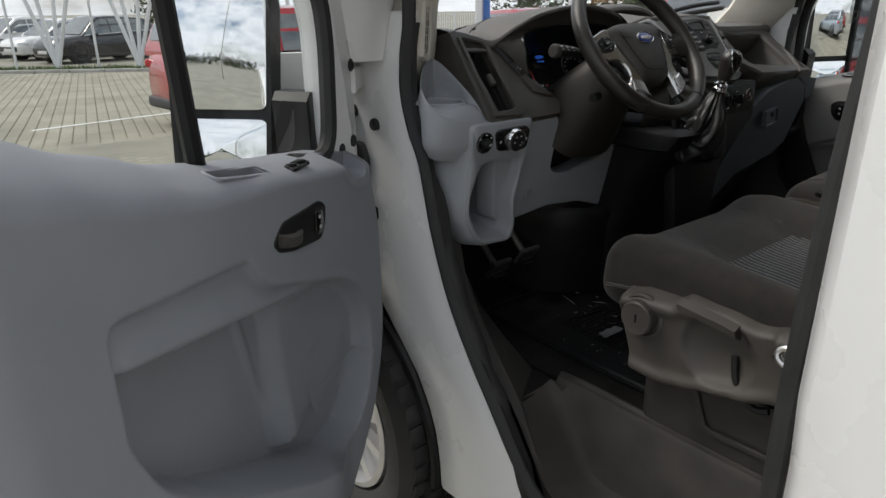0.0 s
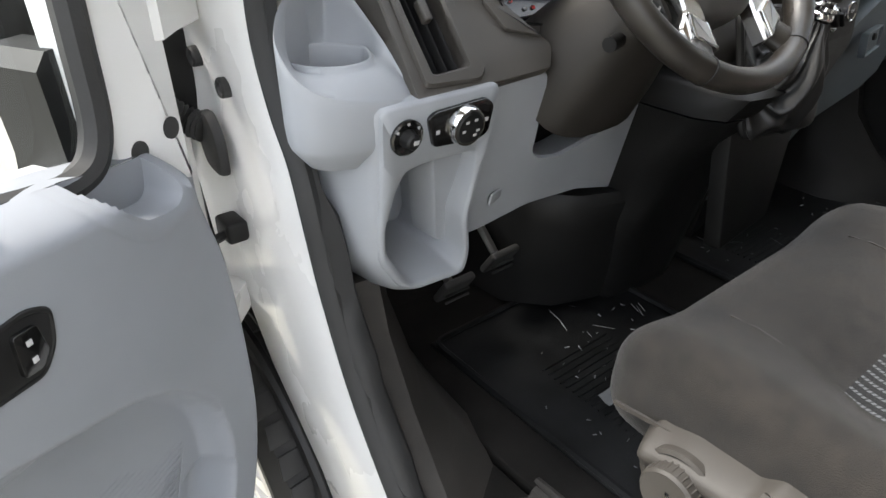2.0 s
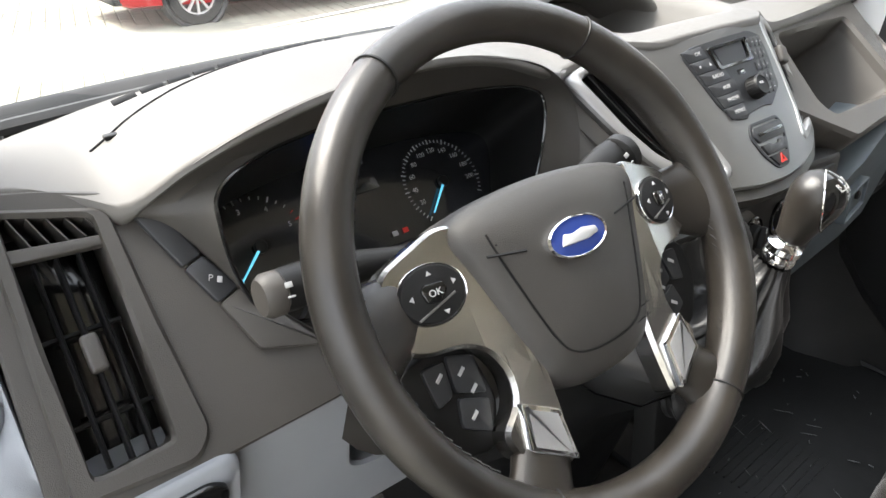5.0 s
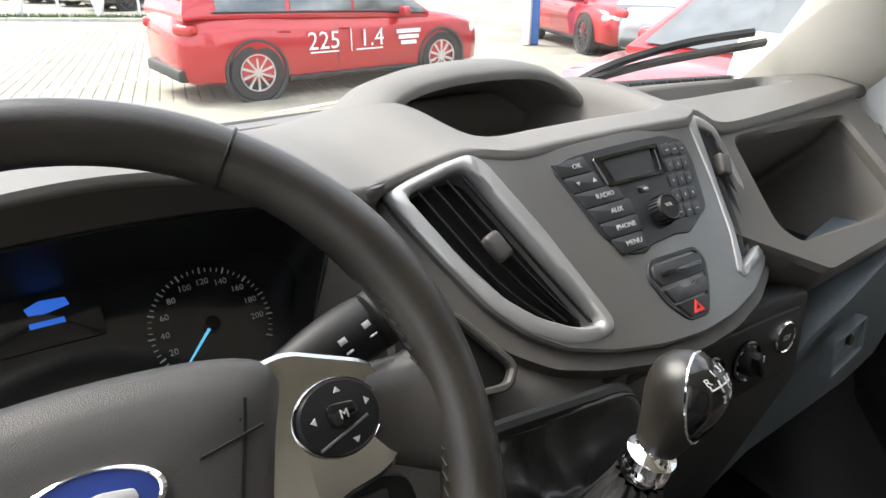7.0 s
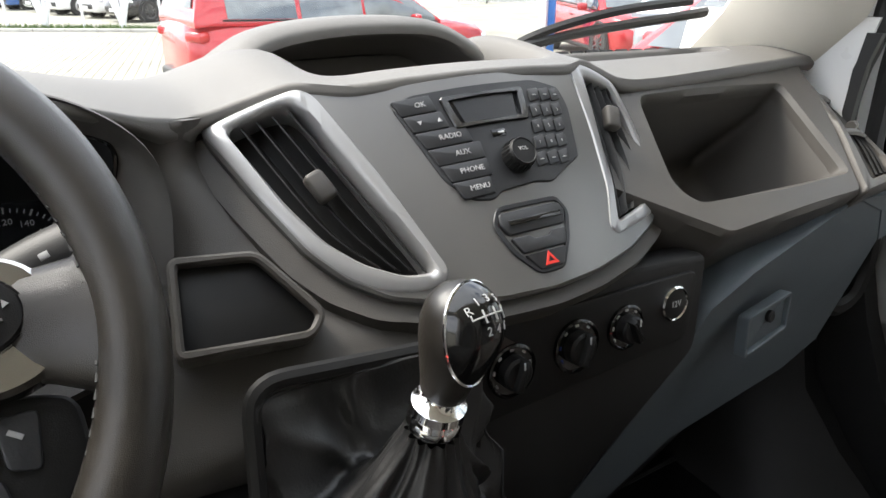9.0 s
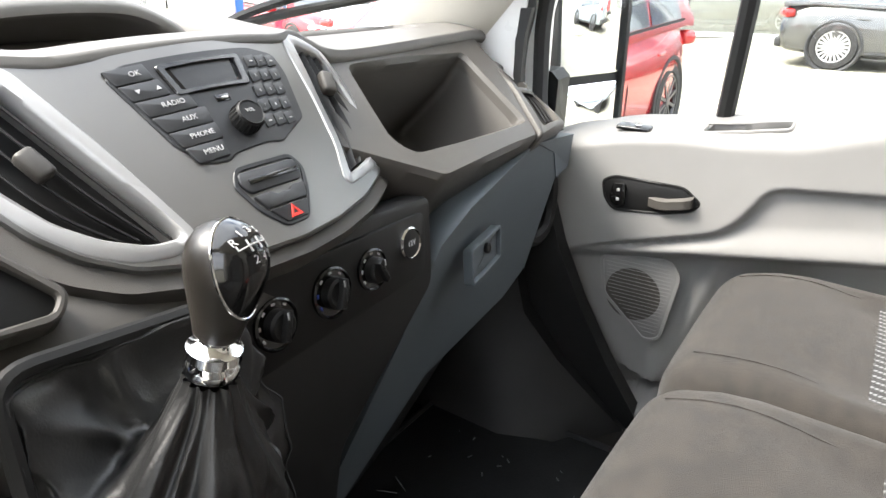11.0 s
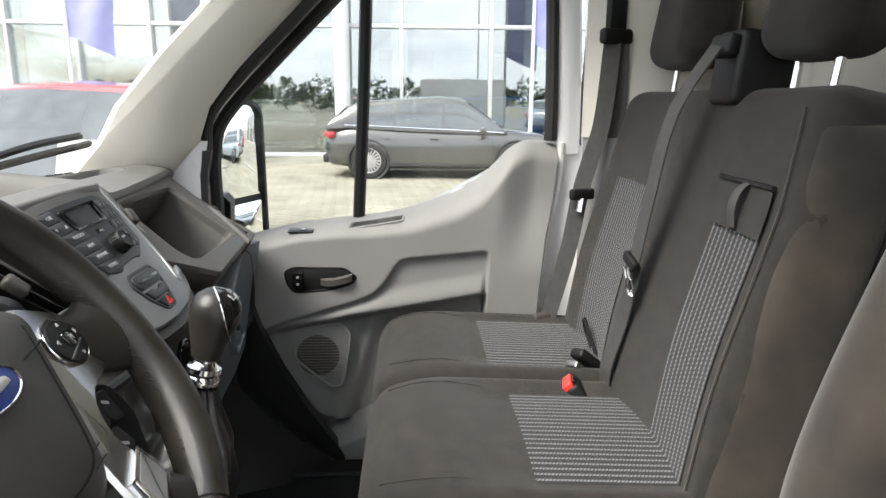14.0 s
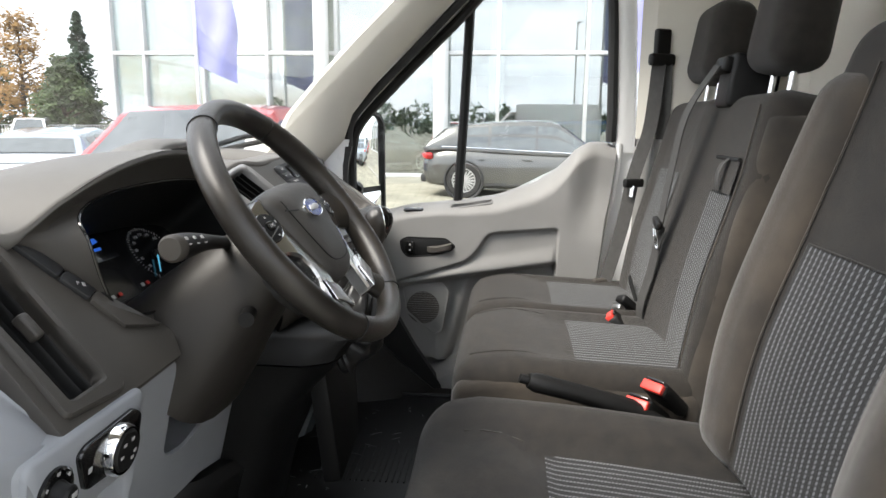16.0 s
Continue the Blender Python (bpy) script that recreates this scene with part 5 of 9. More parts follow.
VENT_L = (rounded([(-0.209, 0.096), (-0.200, 0.099), (-0.140, 0.108), (-0.130, 0.098), (-0.103, 0.026), (-0.079, -0.059), (-0.083, -0.067), (-0.10, -0.070), (-0.125, -0.063), (-0.148, -0.044), (-0.166, -0.018), (-0.186, 0.030), (-0.203, 0.078)], 0.010),
          rounded([(-0.194, 0.089), (-0.157, 0.095), (-0.146, 0.094), (-0.138, 0.085), (-0.114, 0.018), (-0.093, -0.038), (-0.087, -0.058), (-0.110, -0.054), (-0.134, -0.037), (-0.153, -0.014), (-0.170, 0.022), (-0.188, 0.072)], 0.008))
VENT_R = (rounded([(0.121, 0.106), (0.150, 0.104), (0.190, 0.094), (0.198, 0.06), (0.197, 0.012), (0.184, -0.032), (0.145, -0.053), (0.082, -0.066), (0.076, -0.058), (0.093, -0.024), (0.105, 0.035), (0.112, 0.092)], 0.010),
          rounded([(0.131, 0.092), (0.178, 0.085), (0.185, 0.055), (0.184, 0.018), (0.172, -0.018), (0.136, -0.042), (0.090, -0.054), (0.108, -0.014), (0.122, 0.045)], 0.008))
fill(bm, [shrink(face, 0.002), shrink(VENT_L[0], 0.004), shrink(VENT_R[0], 0.004)], lambda a, b: Sc(a, b, 0.0))
stack = facet(part("stack_panel", bm, STKGREY, dash, "satin grey centre stack", angle=50))
for o, i, s in ((*VENT_L, 1), (*VENT_R, -1)):
    bm = BM()
    ring(bm, SB, o, i, 0.0055, -0.028, 0.003, 80, base=-0.004)
    cv = part("centre_vent", bm, STKTRIM, dash, "slanted centre air vent with a silver rim", angle=50)
    bm = BM()
    fill(bm, shrink(i, -0.002), lambda a, b: Sc(a, b, -0.027))
    part("vent_dark", bm, BLACKP, cv)
    tl, tr, ml, mr, bl, br = ((-0.191, 0.089), (-0.140, 0.092), (-0.160, 0.0), (-0.108, 0.004), (-0.130, -0.040), (-0.088, -0.056)) if s > 0 else ((0.128, 0.090), (0.182, 0.084), (0.108, 0.006), (0.180, 0.0), (0.092, -0.052), (0.150, -0.036))
    for k in range(4):
        t = (k + 0.75) / 4.5
        pts = smooth_path([SB(*Vector(p).lerp(Vector(q), t), -0.004) for p, q in ((tl, tr), (ml, mr), (bl, br))], 6)
        bm = BM()
        wide = STK.u * 0.55 * s - STK.n * 0.84
        loft(bm, [[p - STK.u * 0.0009, p + STK.n * 0.0006, p + STK.u * 0.0009, p + wide * 0.017 + STK.u * 0.0009, p + wide * 0.017 - STK.u * 0.0009] for p in pts])
        part("vent_vane", bm, BLACKP, cv)
    at = (-0.146, 0.026) if s > 0 else (0.148, 0.046)
    S0 = Fr(SB(*at, 0.002), STK.u * 0.9 * s + STK.v * 0.35, STK.v)
    M4 = Matrix((S0.u, S0.v, S0.n if S0.n.dot(STK.n) > 0 else -S0.n)).transposed().to_4x4()
    M4.translation = S0.o
    bm = BM()
    rbox(bm, M4, (0.015, 0.024, 0.012), 0.004)
    part("vent_slider", bm, DASH2, cv)

# radio
radio = thing("car_radio", STK(0, 0.03), "black radio with display, keypad and volume knob", "radio")
ra = rounded([(-0.080, 0.072), (-0.064, 0.079), (0.056, 0.082), (0.084, 0.075), (0.087, 0.055), (0.074, 0.008), (0.056, 0.0), (0.032, -0.012), (0.018, -0.009), (-0.018, -0.012), (-0.026, -0.017), (-0.044, -0.014), (-0.060, 0.006)], 0.006)
RD = SB
bm = BM()
loft(bm, [[SB(a, b, -0.004) for a, b in ra], [SB(a, b, 0.0008) for a, b in ra], [SB(a, b, 0.0016) for a, b in shrink(ra, 0.0010)]], caps=False)
fill(bm, shrink(ra, 0.0010), lambda a, b: SB(a, b, 0.0016))
facet(part("radio_face", bm, RADIO, radio))


class Raised(Bent):
    """The bent stack, a little proud of it."""
    def __call__(self, a, b, c=0.0):
        return SB(a, b, c + 0.001)


RF = Raised(STK.o, STK.u, STK.v, STK.n)
dsp = [(-0.042, 0.072), (0.039, 0.074), (0.034, 0.045), (-0.037, 0.044)]
bm = BM()
ring(bm, RF, rounded(dsp, 0.003), rounded([(-0.035, 0.068), (0.032, 0.070), (0.028, 0.049), (-0.031, 0.048)], 0.002), 0.003, 0.0005, 0.001, 48)
part("display_frame", bm, GLOSSB, radio)
bm = BM()
slab(bm, RF, [(-0.036, 0.069), (0.033, 0.071), (0.029, 0.048), (-0.032, 0.047)], 0.001, 0.0002)
part("radio_display", bm, LCDOFF, radio, "dark radio display")
labels = ["OK", "", "RADIO", "AUX", "PHONE", "MENU"]
for k in range(6):
    y1 = 0.0760 - k * 0.0148
    y0 = y1 - 0.0142
    xl1, xl0 = -0.0785 + (0.072 - y1) * 0.33, -0.0785 + (0.072 - y0) * 0.33
    xr = (-0.046, -0.041, -0.026, -0.021, -0.021, -0.024)[k]
    bm = BM()
    slab(bm, RF, rounded([(xl0, y0), (xr, y0), (xr - (0.003 if k < 3 else 0), y1), (xl1, y1)], 0.0018), 0.0022, 0.0007)
    b = part("radio_key", bm, RADIOB, radio)
    if labels[k]:
        word(labels[k], RF, (xl0 + xr) / 2 + 0.002, (y0 + y1) / 2, 0.0062, PRINT, b, 0.0023)
    else:
        for dx in (-0.008, 0.008):
            bm = BM()
            sg = 1 if dx > 0 else -1
            slab(bm, RF.at((xl0 + xr) / 2 + dx, (y0 + y1) / 2, 0.0022), [(-0.002, -0.0016 * sg), (0.002, -0.0016 * sg), (0, 0.0018 * sg)], 0.0005, 0.0001)
            part("symbol", bm, PRINT, b)
for r in range(5):
    for c in range(3):
        y = 0.066 - r * 0.0145
        x = 0.049 + c * 0.0125 - r * 0.0048
        bm = BM()
        slab(bm, RF, rounded([(x - 0.0062, y - 0.0058), (x + 0.0052, y - 0.0038), (x + 0.0066, y + 0.0074), (x - 0.0048, y + 0.0054)], 0.0015), 0.0022, 0.0006)
        b = part("keypad_key", bm, RADIOB, radio)
        if 1 <= r <= 3:
            word(str((r - 1) * 3 + c + 1), RF, x, y, 0.0038, PRINT, b, 0.0023)
        else:
            bar(RF, x, y, 0.0035, 0.0009, PRINT, b, "symbol", c=0.002)
K = RF.at(0.006, 0.013, 0.0)
bm = BM()
turned(bm, K, [(0.0130, 0.0), (0.0128, 0.004), (0.0118, 0.012), (0.0108, 0.0135), (0.0100, 0.0128), (0.0, 0.0128)], 36)
kn = part("volume_knob", bm, BLACKP, radio, "ribbed black volume knob")
for k in range(24):
    bm = BM()
    a = k * math.tau / 24
    tube(bm, [K(0.0131 * math.cos(a), 0.0131 * math.sin(a), 0.002), K(0.0122 * math.cos(a), 0.0122 * math.sin(a), 0.011)], 0.0007, 4)
    part("knob_rib", bm, BLACKP, kn)
word("VOL", K, 0, 0.002, 0.0045, PRINT, kn, 0.0130)
bar(RF, -0.001, 0.036, 0.013, 0.006, GLOSSB, radio, "usb_port", c=0.0005)
bar(RF, 0.001, 0.036, 0.006, 0.002, STEEL, radio, "usb_contact", c=0.001)
# disc slot and hazard buttons
cdo = rounded([(-0.028, -0.023), (0.030, -0.023), (0.037, -0.037), (0.028, -0.058), (0.012, -0.081), (-0.012, -0.081), (-0.028, -0.062), (-0.037, -0.037)], 0.006)
bm = BM()
ring(bm, RD, cdo, shrink(cdo, 0.004), 0.0015, 0.0, 0.0006, 64)
part("slot_surround", bm, RADIO, dash)
bm = BM()
slab(bm, RD, rounded([(-0.029, -0.029), (0.028, -0.029), (0.031, -0.037), (0.026, -0.047), (-0.026, -0.047), (-0.031, -0.038)], 0.003), 0.003, 0.001)
cd = part("disc_slot", bm, RADIOB, dash)
bar(RD, 0.001, -0.038, 0.050, 0.004, GLOSSB, cd, "slot", c=0.0025)
for q in ([(-0.026, -0.050), (-0.010, -0.050), (-0.006, -0.0535), (0.008, -0.0535), (0.012, -0.050), (0.026, -0.050), (0.020, -0.063), (-0.020, -0.063)], [(-0.0195, -0.0645), (0.0195, -0.0645), (0.011, -0.078), (-0.011, -0.078)]):
    bm = BM()
    slab(bm, RD, rounded(q, 0.0015), 0.003, 0.001)
    hz = part("stack_button", bm, RADIOB, dash)
for q, w in (((0.0, -0.0665), 0.0),):
    bm = BM()
    T = RD.at(0, -0.0715, 0.003)
    ring(bm, T, [(-0.0065, -0.0045), (0.0065, -0.0045), (0.0, 0.006)], [(-0.0028, -0.0022), (0.0028, -0.0022), (0.0, 0.0026)], 0.0006, 0, 0.0001, 30)
    part("hazard_triangle", bm, REDP, hz, "red warning triangle")

# ---- passenger side of the dashboard ----
PF = Fr((1.99, 0.985, 1.205), (1, 0.12, -0.03), (0, 0.82, 0.57))
bin_i = rounded([(-0.108, 0.097), (0.180, 0.089), (0.142, -0.058), (-0.150, -0.040), (-0.164, -0.014)], 0.016)
fas_o = rounded([(-0.27, 0.125), (-0.10, 0.130), (0.15, 0.126), (0.285, 0.135), (0.250, 0.06), (0.215, 0.008), (0.136, -0.088), (0.0, -0.086), (-0.150, -0.082), (-0.212, -0.035), (-0.27, 0.01)], 0.010)
bm = BM()
ring(bm, PF, fas_o, bin_i, 0.03, -0.020, 0.006, 96, base=-0.03)
part("passenger_fascia", bm, DASH2, dash, "dark fascia with an open storage tray", angle=40)
bm = BM()
deep_ = [(a * 0.90 + 0.004, b * 0.84 + 0.004) for a, b in bin_i]
loft(bm, [[PF(a, b, -0.018) for a, b in bin_i], [PF(a * 0.97, b * 0.95, -0.045) for a, b in bin_i], [PF(a, b + 0.020, -0.150) for a, b in deep_], [PF(a * 0.93, b * 0.9 + 0.020, -0.162) for a, b in deep_], [PF(a * 0.02, b * 0.02 + 0.020, -0.162) for a, b in deep_]], caps=False)
part("storage_tray", bm, DASH2, dash, "open storage tray", angle=60)
# soft body behind and above the fascia, out to the right end
bm = BM()
loft(bm, [[PF(a, b, -0.030) for a, b in fas_o], [PF(a * 0.98, b * 0.98, -0.10) for a, b in fas_o]], caps=False)
part("fascia_core", bm, DASH2, dash)
vo_ = rounded([(0.272, 0.134), (0.362, 0.136), (0.362, 0.05), (0.328, -0.035), (0.272, -0.090), (0.132, -0.092), (0.180, -0.035), (0.222, 0.012)], 0.010)
vi_ = rounded([(0.298, 0.120), (0.345, 0.122), (0.346, 0.045), (0.312, -0.032), (0.262, -0.076), (0.166, -0.078), (0.200, -0.035), (0.243, 0.012)], 0.007)


def over(a, b, c=0.0):
    """The end vent bends round the corner of the dash."""
    return PF(a, b, c - 1.1 * max(0.0, a - 0.22) ** 2 - 0.10 * max(0.0, a - 0.2))


class Corner(Fr):
    def __call__(self, a, b, c=0.0):
        return over(a, b, c)


RC = Corner(PF.o, PF.u, PF.v, PF.n)
bm = BM()
ring(bm, RC, vo_, vi_, 0.034, -0.016, 0.004, 72, base=-0.03)
rv = part("side_vent", bm, DASH2, dash, "slanted air vent at the dash end", angle=50)
bm = BM()
loft(bm, [[over(a, b, -0.014) for a, b in vi_], [over(0.262 + (a - 0.262) * 0.5, 0.02 + (b - 0.02) * 0.5, -0.016) for a, b in vi_], [over(0.262 + (a - 0.262) * 0.02, 0.02 + (b - 0.02) * 0.02, -0.017) for a, b in vi_]], caps=False)
part("vent_dark", bm, GLOSSB, rv)
for (a0, b0), (a1, b1) in (((0.250, 0.062), (0.352, 0.066)), ((0.222, -0.004), (0.335, -0.004))):
    bm = BM()
    tube(bm, [over(a0 + (a1 - a0) * k / 5, b0 + (b1 - b0) * k / 5, 0.001) for k in range(6)], 0.006, 6, up=PF.n, flat=0.6)
    part("vent_bridge", bm, DASH2, rv)
for k in range(4):
    t = (k + 0.8) / 4.6
    bm = BM()
    tube(bm, smooth_path([over(0.302 + 0.038 * t, 0.116, -0.004), over(0.246 + 0.085 * t, 0.012, -0.003), over(0.205 + 0.10 * t, -0.035, -0.003), over(0.172 + 0.085 * t, -0.074, -0.004)], 5), 0.0022, 5)
    part("vent_vane", bm, BLACKP, rv)
bm = BM()
tube(bm, [over(0.272, 0.006, 0.002), over(0.300, 0.010, 0.003)], 0.007, 6)
part("vent_slider", bm, DASH2, rv)

# heater panel and black lower centre
HP = Fr((1.70, 0.903, 1.107), (1, 0, 0), (0, 0.12, 1))
bm = BM()
hp = rounded([(-0.26, 0.0), (-0.12, 0.058), (0.13, 0.040), (0.118, -0.055), (-0.05, -0.16), (-0.11, -0.32), (-0.26, -0.34)], 0.012)
slab(bm, HP, hp, 0.03, 0.006, base=-0.03)
part("lower_centre_panel", bm, BLACKP, dash, "black lower centre panel")
bm = BM()
slab(bm, HP, rounded([(-0.145, 0.036), (0.112, 0.028), (0.10, -0.036), (-0.145, -0.044)], 0.012), 0.004, 0.002)
ht = part("heater_panel", bm, BLACKP, dash, "black heater control panel")
for u, r in ((-0.104, 0.0225), (-0.038, 0.0235), (0.018, 0.0205)):
    q = HP.at(u, -0.003 + 0.02 * u, 0.004)
    bm = BM()
    turned(bm, q, [(r, 0.0), (r, 0.003), (r * 0.92, 0.004), (r * 0.86, 0.002), (0, 0.002)], 32)
    kn = part("heater_ring", bm, GLOSSB, dash)
    bm = BM()
    turned(bm, q, [(r * 0.62, 0.0), (r * 0.6, 0.010), (r * 0.5, 0.012), (0, 0.012)], 28)
    part("heater_knob", bm, BLACKP, kn, "black heater knob")
    bm = BM()
    slab(bm, q.at(0, 0, 0.010, 25 if u > 0 else -20), rounded([(-r * 0.16, -r * 0.55), (r * 0.16, -r * 0.55), (r * 0.14, r * 0.6), (-r * 0.14, r * 0.6)], 0.001), 0.008, 0.002)
    part("knob_grip", bm, BLACKP, kn)
    bar(q, 0, r * 0.45, 0.0015, 0.006, PRINT, kn, "pointer", c=0.018)
    for k in range(7):
        a = radians(210 - 40 * k)
        hot = abs(u + 0.038) < 0.001
        bar(q, r * 0.78 * math.cos(a), r * 0.78 * math.sin(a), 0.0035, 0.0018, (REDP if k > 4 else BLUEL if k < 2 else PRINT) if hot else PRINT, kn, "mark", c=0.002, turn=math.degrees(a) + 90)
SO = HP.at(0.078, 0.004, 0.003)
bm = BM()
turned(bm, SO, [(0.0165, 0.0), (0.0165, 0.004), (0.0150, 0.0055), (0.0138, 0.004), (0.0138, 0.003), (0.0, 0.003)], 32)
so = part("power_socket", bm, CHROME, dash, "chrome ringed power socket cap")
bm = BM()
turned(bm, SO, [(0.0138, 0.0), (0.0138, 0.0045), (0.012, 0.005), (0.0, 0.005)], 28)
part("socket_cap", bm, BLACKP, so)
word("12V", SO, 0, 0, 0.008, PRINT, so, 0.0052)

# glove box
bm = BM()
go = [Vector(p) for p in ((1.845, 0.905, 1.085), (1.90, 0.90, 1.115), (2.15, 0.945, 1.132), (2.24, 0.952, 1.128), (2.26, 0.955, 1.06), (2.16, 0.955, 0.93), (2.10, 0.96, 0.90), (1.90, 0.97, 0.86), (1.72, 1.0, 0.72), (1.70, 1.01, 0.72), (1.80, 0.93, 0.98))]
loft(bm, [[p + Vector((0, 0.10, -0.01)) for p in go], [p + Vector((0, 0.006, 0)) for p in go], [p.lerp(sum(go, Vector()) / len(go), 0.015) for p in go]])
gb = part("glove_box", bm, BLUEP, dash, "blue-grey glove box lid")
bm = BM()
loft(bm, [[Vector(p) + d for p in ((2.152, 0.943, 1.133), (2.30, 0.95, 1.118), (2.31, 0.96, 1.06), (2.252, 0.955, 1.055), (2.235, 0.953, 1.10))] for d in (Vector((0, 0.06, 0)), Vector((0, -0.002, 0)))])
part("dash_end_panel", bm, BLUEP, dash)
LT = Fr((1.955, 0.912, 1.035), (1, 0.10, 0.02), (0.05, 0.12, 1))
bm = BM()
lo_ = rounded([(-0.045, -0.028), (0.042, -0.022), (0.05, 0.022), (-0.04, 0.018)], 0.006)
ring(bm, LT, lo_, shrink(lo_, 0.004), 0.013, -0.008, 0.001, 48, base=-0.01)
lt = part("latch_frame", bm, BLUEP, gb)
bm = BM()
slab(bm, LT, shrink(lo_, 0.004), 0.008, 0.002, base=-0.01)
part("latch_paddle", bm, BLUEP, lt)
bm = BM()
turned(bm, LT.at(0.008, 0.004), [(0.007, -0.004), (0.007, 0.002), (0.005, 0.003), (0, 0.002)], 20)
part("latch_lock", bm, BLACKP, lt)
bm = BM()
tube(bm, smooth_path([(2.25, 0.965, 1.09), (2.275, 0.97, 1.02), (2.265, 0.972, 0.965), (2.225, 0.975, 0.95), (2.20, 0.98, 0.965)], 5), 0.012, 8)
part("side_pocket", bm, BLACKP, dash)
bm = BM()
loft(bm, [[Vector(p) + d for p in ((1.70, 0.99, 1.05), (2.30, 0.99, 1.10), (2.30, 1.02, 0.95), (1.95, 1.06, 0.70), (1.70, 1.06, 0.62))] for d in (Vector((0, 0.25, 0)), Vector((0, 0.0, 0)))])
part("lower_dash_core", bm, BLACKP, dash)

# ---- driver's lower panel: cup holder, switches, pocket ----
bm = BM()
# main light grey apron under the fascia, with a notch for the column
kn = rounded([(0.90, 1.121), (1.086, 1.121), (1.094, 1.08), (1.101, 0.998), (1.118, 0.986), (1.157, 0.978), (1.25, 0.995), (1.35, 1.028), (1.428, 1.030), (1.470, 1.01), (1.496, 0.91), (1.490, 0.80), (1.43, 0.812), (1.34, 0.858), (1.24, 0.890), (1.124, 0.902), (1.018, 0.888), (0.95, 0.90)], 0.016)


def apron(x, z, c):
    return Vector((x, 0.950 + 0.27 * (1.121 - z) + 0.05 * max(0.0, x - 1.2) - c, z))


loft(bm, [[apron(x, z, -0.05) for x, z in kn], [apron(x, z, -0.004) for x, z in kn], [apron(x, z, 0.0) for x, z in shrink(kn, 0.003)]])
part("knee_panel", bm, LIGHT, dash, "light grey knee panel", angle=40)
bm = BM()
rbox(bm, pose(1.045, 0.995, 0.945, 12, 0, 20), (0.035, 0.004, 0.018), 0.002, 2)
part("panel_clip", bm, LIGHT, dash)
# column surround opening, dark
bm = BM()
loft(bm, [[Vector((x, y, z)) for x, z in ((1.07, 1.16), (1.09, 1.02), (1.13, 0.97), (1.30, 0.965), (1.42, 1.0), (1.46, 1.16))] for y in (1.045, 1.16)])
part("column_recess", bm, BLACKP, dash)

# switch face with the open pocket
pk_o = rounded([(-0.102, 0.036), (0.062, 0.036), (0.060, 0.0), (0.050, -0.06), (0.038, -0.135), (0.048, -0.198), (0.042, -0.232), (-0.036, -0.226), (-0.064, -0.212), (-0.097, -0.158), (-0.100, -0.11), (-0.098, -0.04)], 0.014)
pk_i = rounded([(-0.066, -0.045), (-0.040, -0.041), (0.036, -0.044), (0.036, -0.08), (0.026, -0.136), (0.037, -0.196), (0.030, -0.221), (-0.044, -0.213), (-0.060, -0.196), (-0.086, -0.150), (-0.089, -0.115), (-0.076, -0.065)], 0.009)
bm = BM()
ring(bm, LOW, pk_o, pk_i, 0.02, -0.17, 0.004, 96, base=-0.02)
part("switch_pod", bm, LIGHT, dash, "light grey switch pod with an open pocket", angle=60)
bm = BM()
loft(bm, [[LOW(a * 1.03, b * 1.02, -0.14) for a, b in pk_i], [LOW(a * 1.03, b * 1.02 - 0.004, -0.165) for a, b in pk_i], [LOW(a * 0.8 - 0.004, b * 0.9 - 0.012, -0.185) for a, b in pk_i]])
part("pocket_back", bm, LIGHT, dash, "curved back of the open pocket", angle=60)


# flank of the pod that swells back to the door seal and below the pocket
def flank(a, b, k, c):
    b = min(b, -0.035) if c < -0.02 else b
    return LOW(a - k * min(1.0, max(0.0, -(a + 0.02) / 0.07)), b - 0.85 * k * min(1.0, max(0.0, (-b - 0.13) / 0.08)), c)


bm = BM()
pk_f = resample(pk_o, 90)
loft(bm, [[flank(a, b, k, c) for a, b in pk_f] for k, c in ((-0.001, -0.004), (0.003, -0.006), (0.010, -0.016), (0.020, -0.042), (0.027, -0.075), (0.032, -0.115), (0.035, -0.16), (0.036, -0.26))], caps=False)
part("pod_side", bm, LIGHT, dash, "light grey pod side", angle=60)
CUP = Vector((0.824, 1.028, 1.160))
edge = smooth_path([(0.882, 0.950, 1.126), (0.850, 0.944, 1.131), (0.806, 0.947, 1.138), (0.772, 0.957, 1.149), (0.754, 0.972, 1.168), (0.750, 0.990, 1.192), (0.759, 1.005, 1.211), (0.782, 1.030, 1.224), (0.812, 1.060, 1.232), (0.8415, 1.088, 1.238), (0.862, 1.106, 1.2395), (0.879, 1.118, 1.237), (0.882, 1.092, 1.226), (0.882, 1.057, 1.207), (0.882, 1.031, 1.191), (0.882, 1.002, 1.172), (0.882, 0.973, 1.148)], 9, True)
core = Vector((0.83, 1.03, 0))


def drawn(p, k, z):
    return Vector((min(0.8825, core.x + (p.x - core.x) * k), core.y + (p.y - core.y) * k, z))


def rim_at(p, k, z):
    d_ = Vector((p.x - CUP.x, p.y - CUP.y, 0)).normalized()
    ang = math.atan2(d_.y, d_.x)
    notch = 0.005 * math.exp(-((ang - 0.1) / 0.25) ** 2)
    return Vector((CUP.x, CUP.y, z)) + Vector((d_.x * 0.042, d_.y * 0.049, 0)) * k * (1 + notch / 0.04)


def scoop(p, t):
    q = rim_at(p, 1.14, 1.159)
    m = Vector((p.x, p.y, p.z)).lerp(q, t)
    m.z = q.z + (p.z - q.z) * (1 - t) ** 1.7
    return m


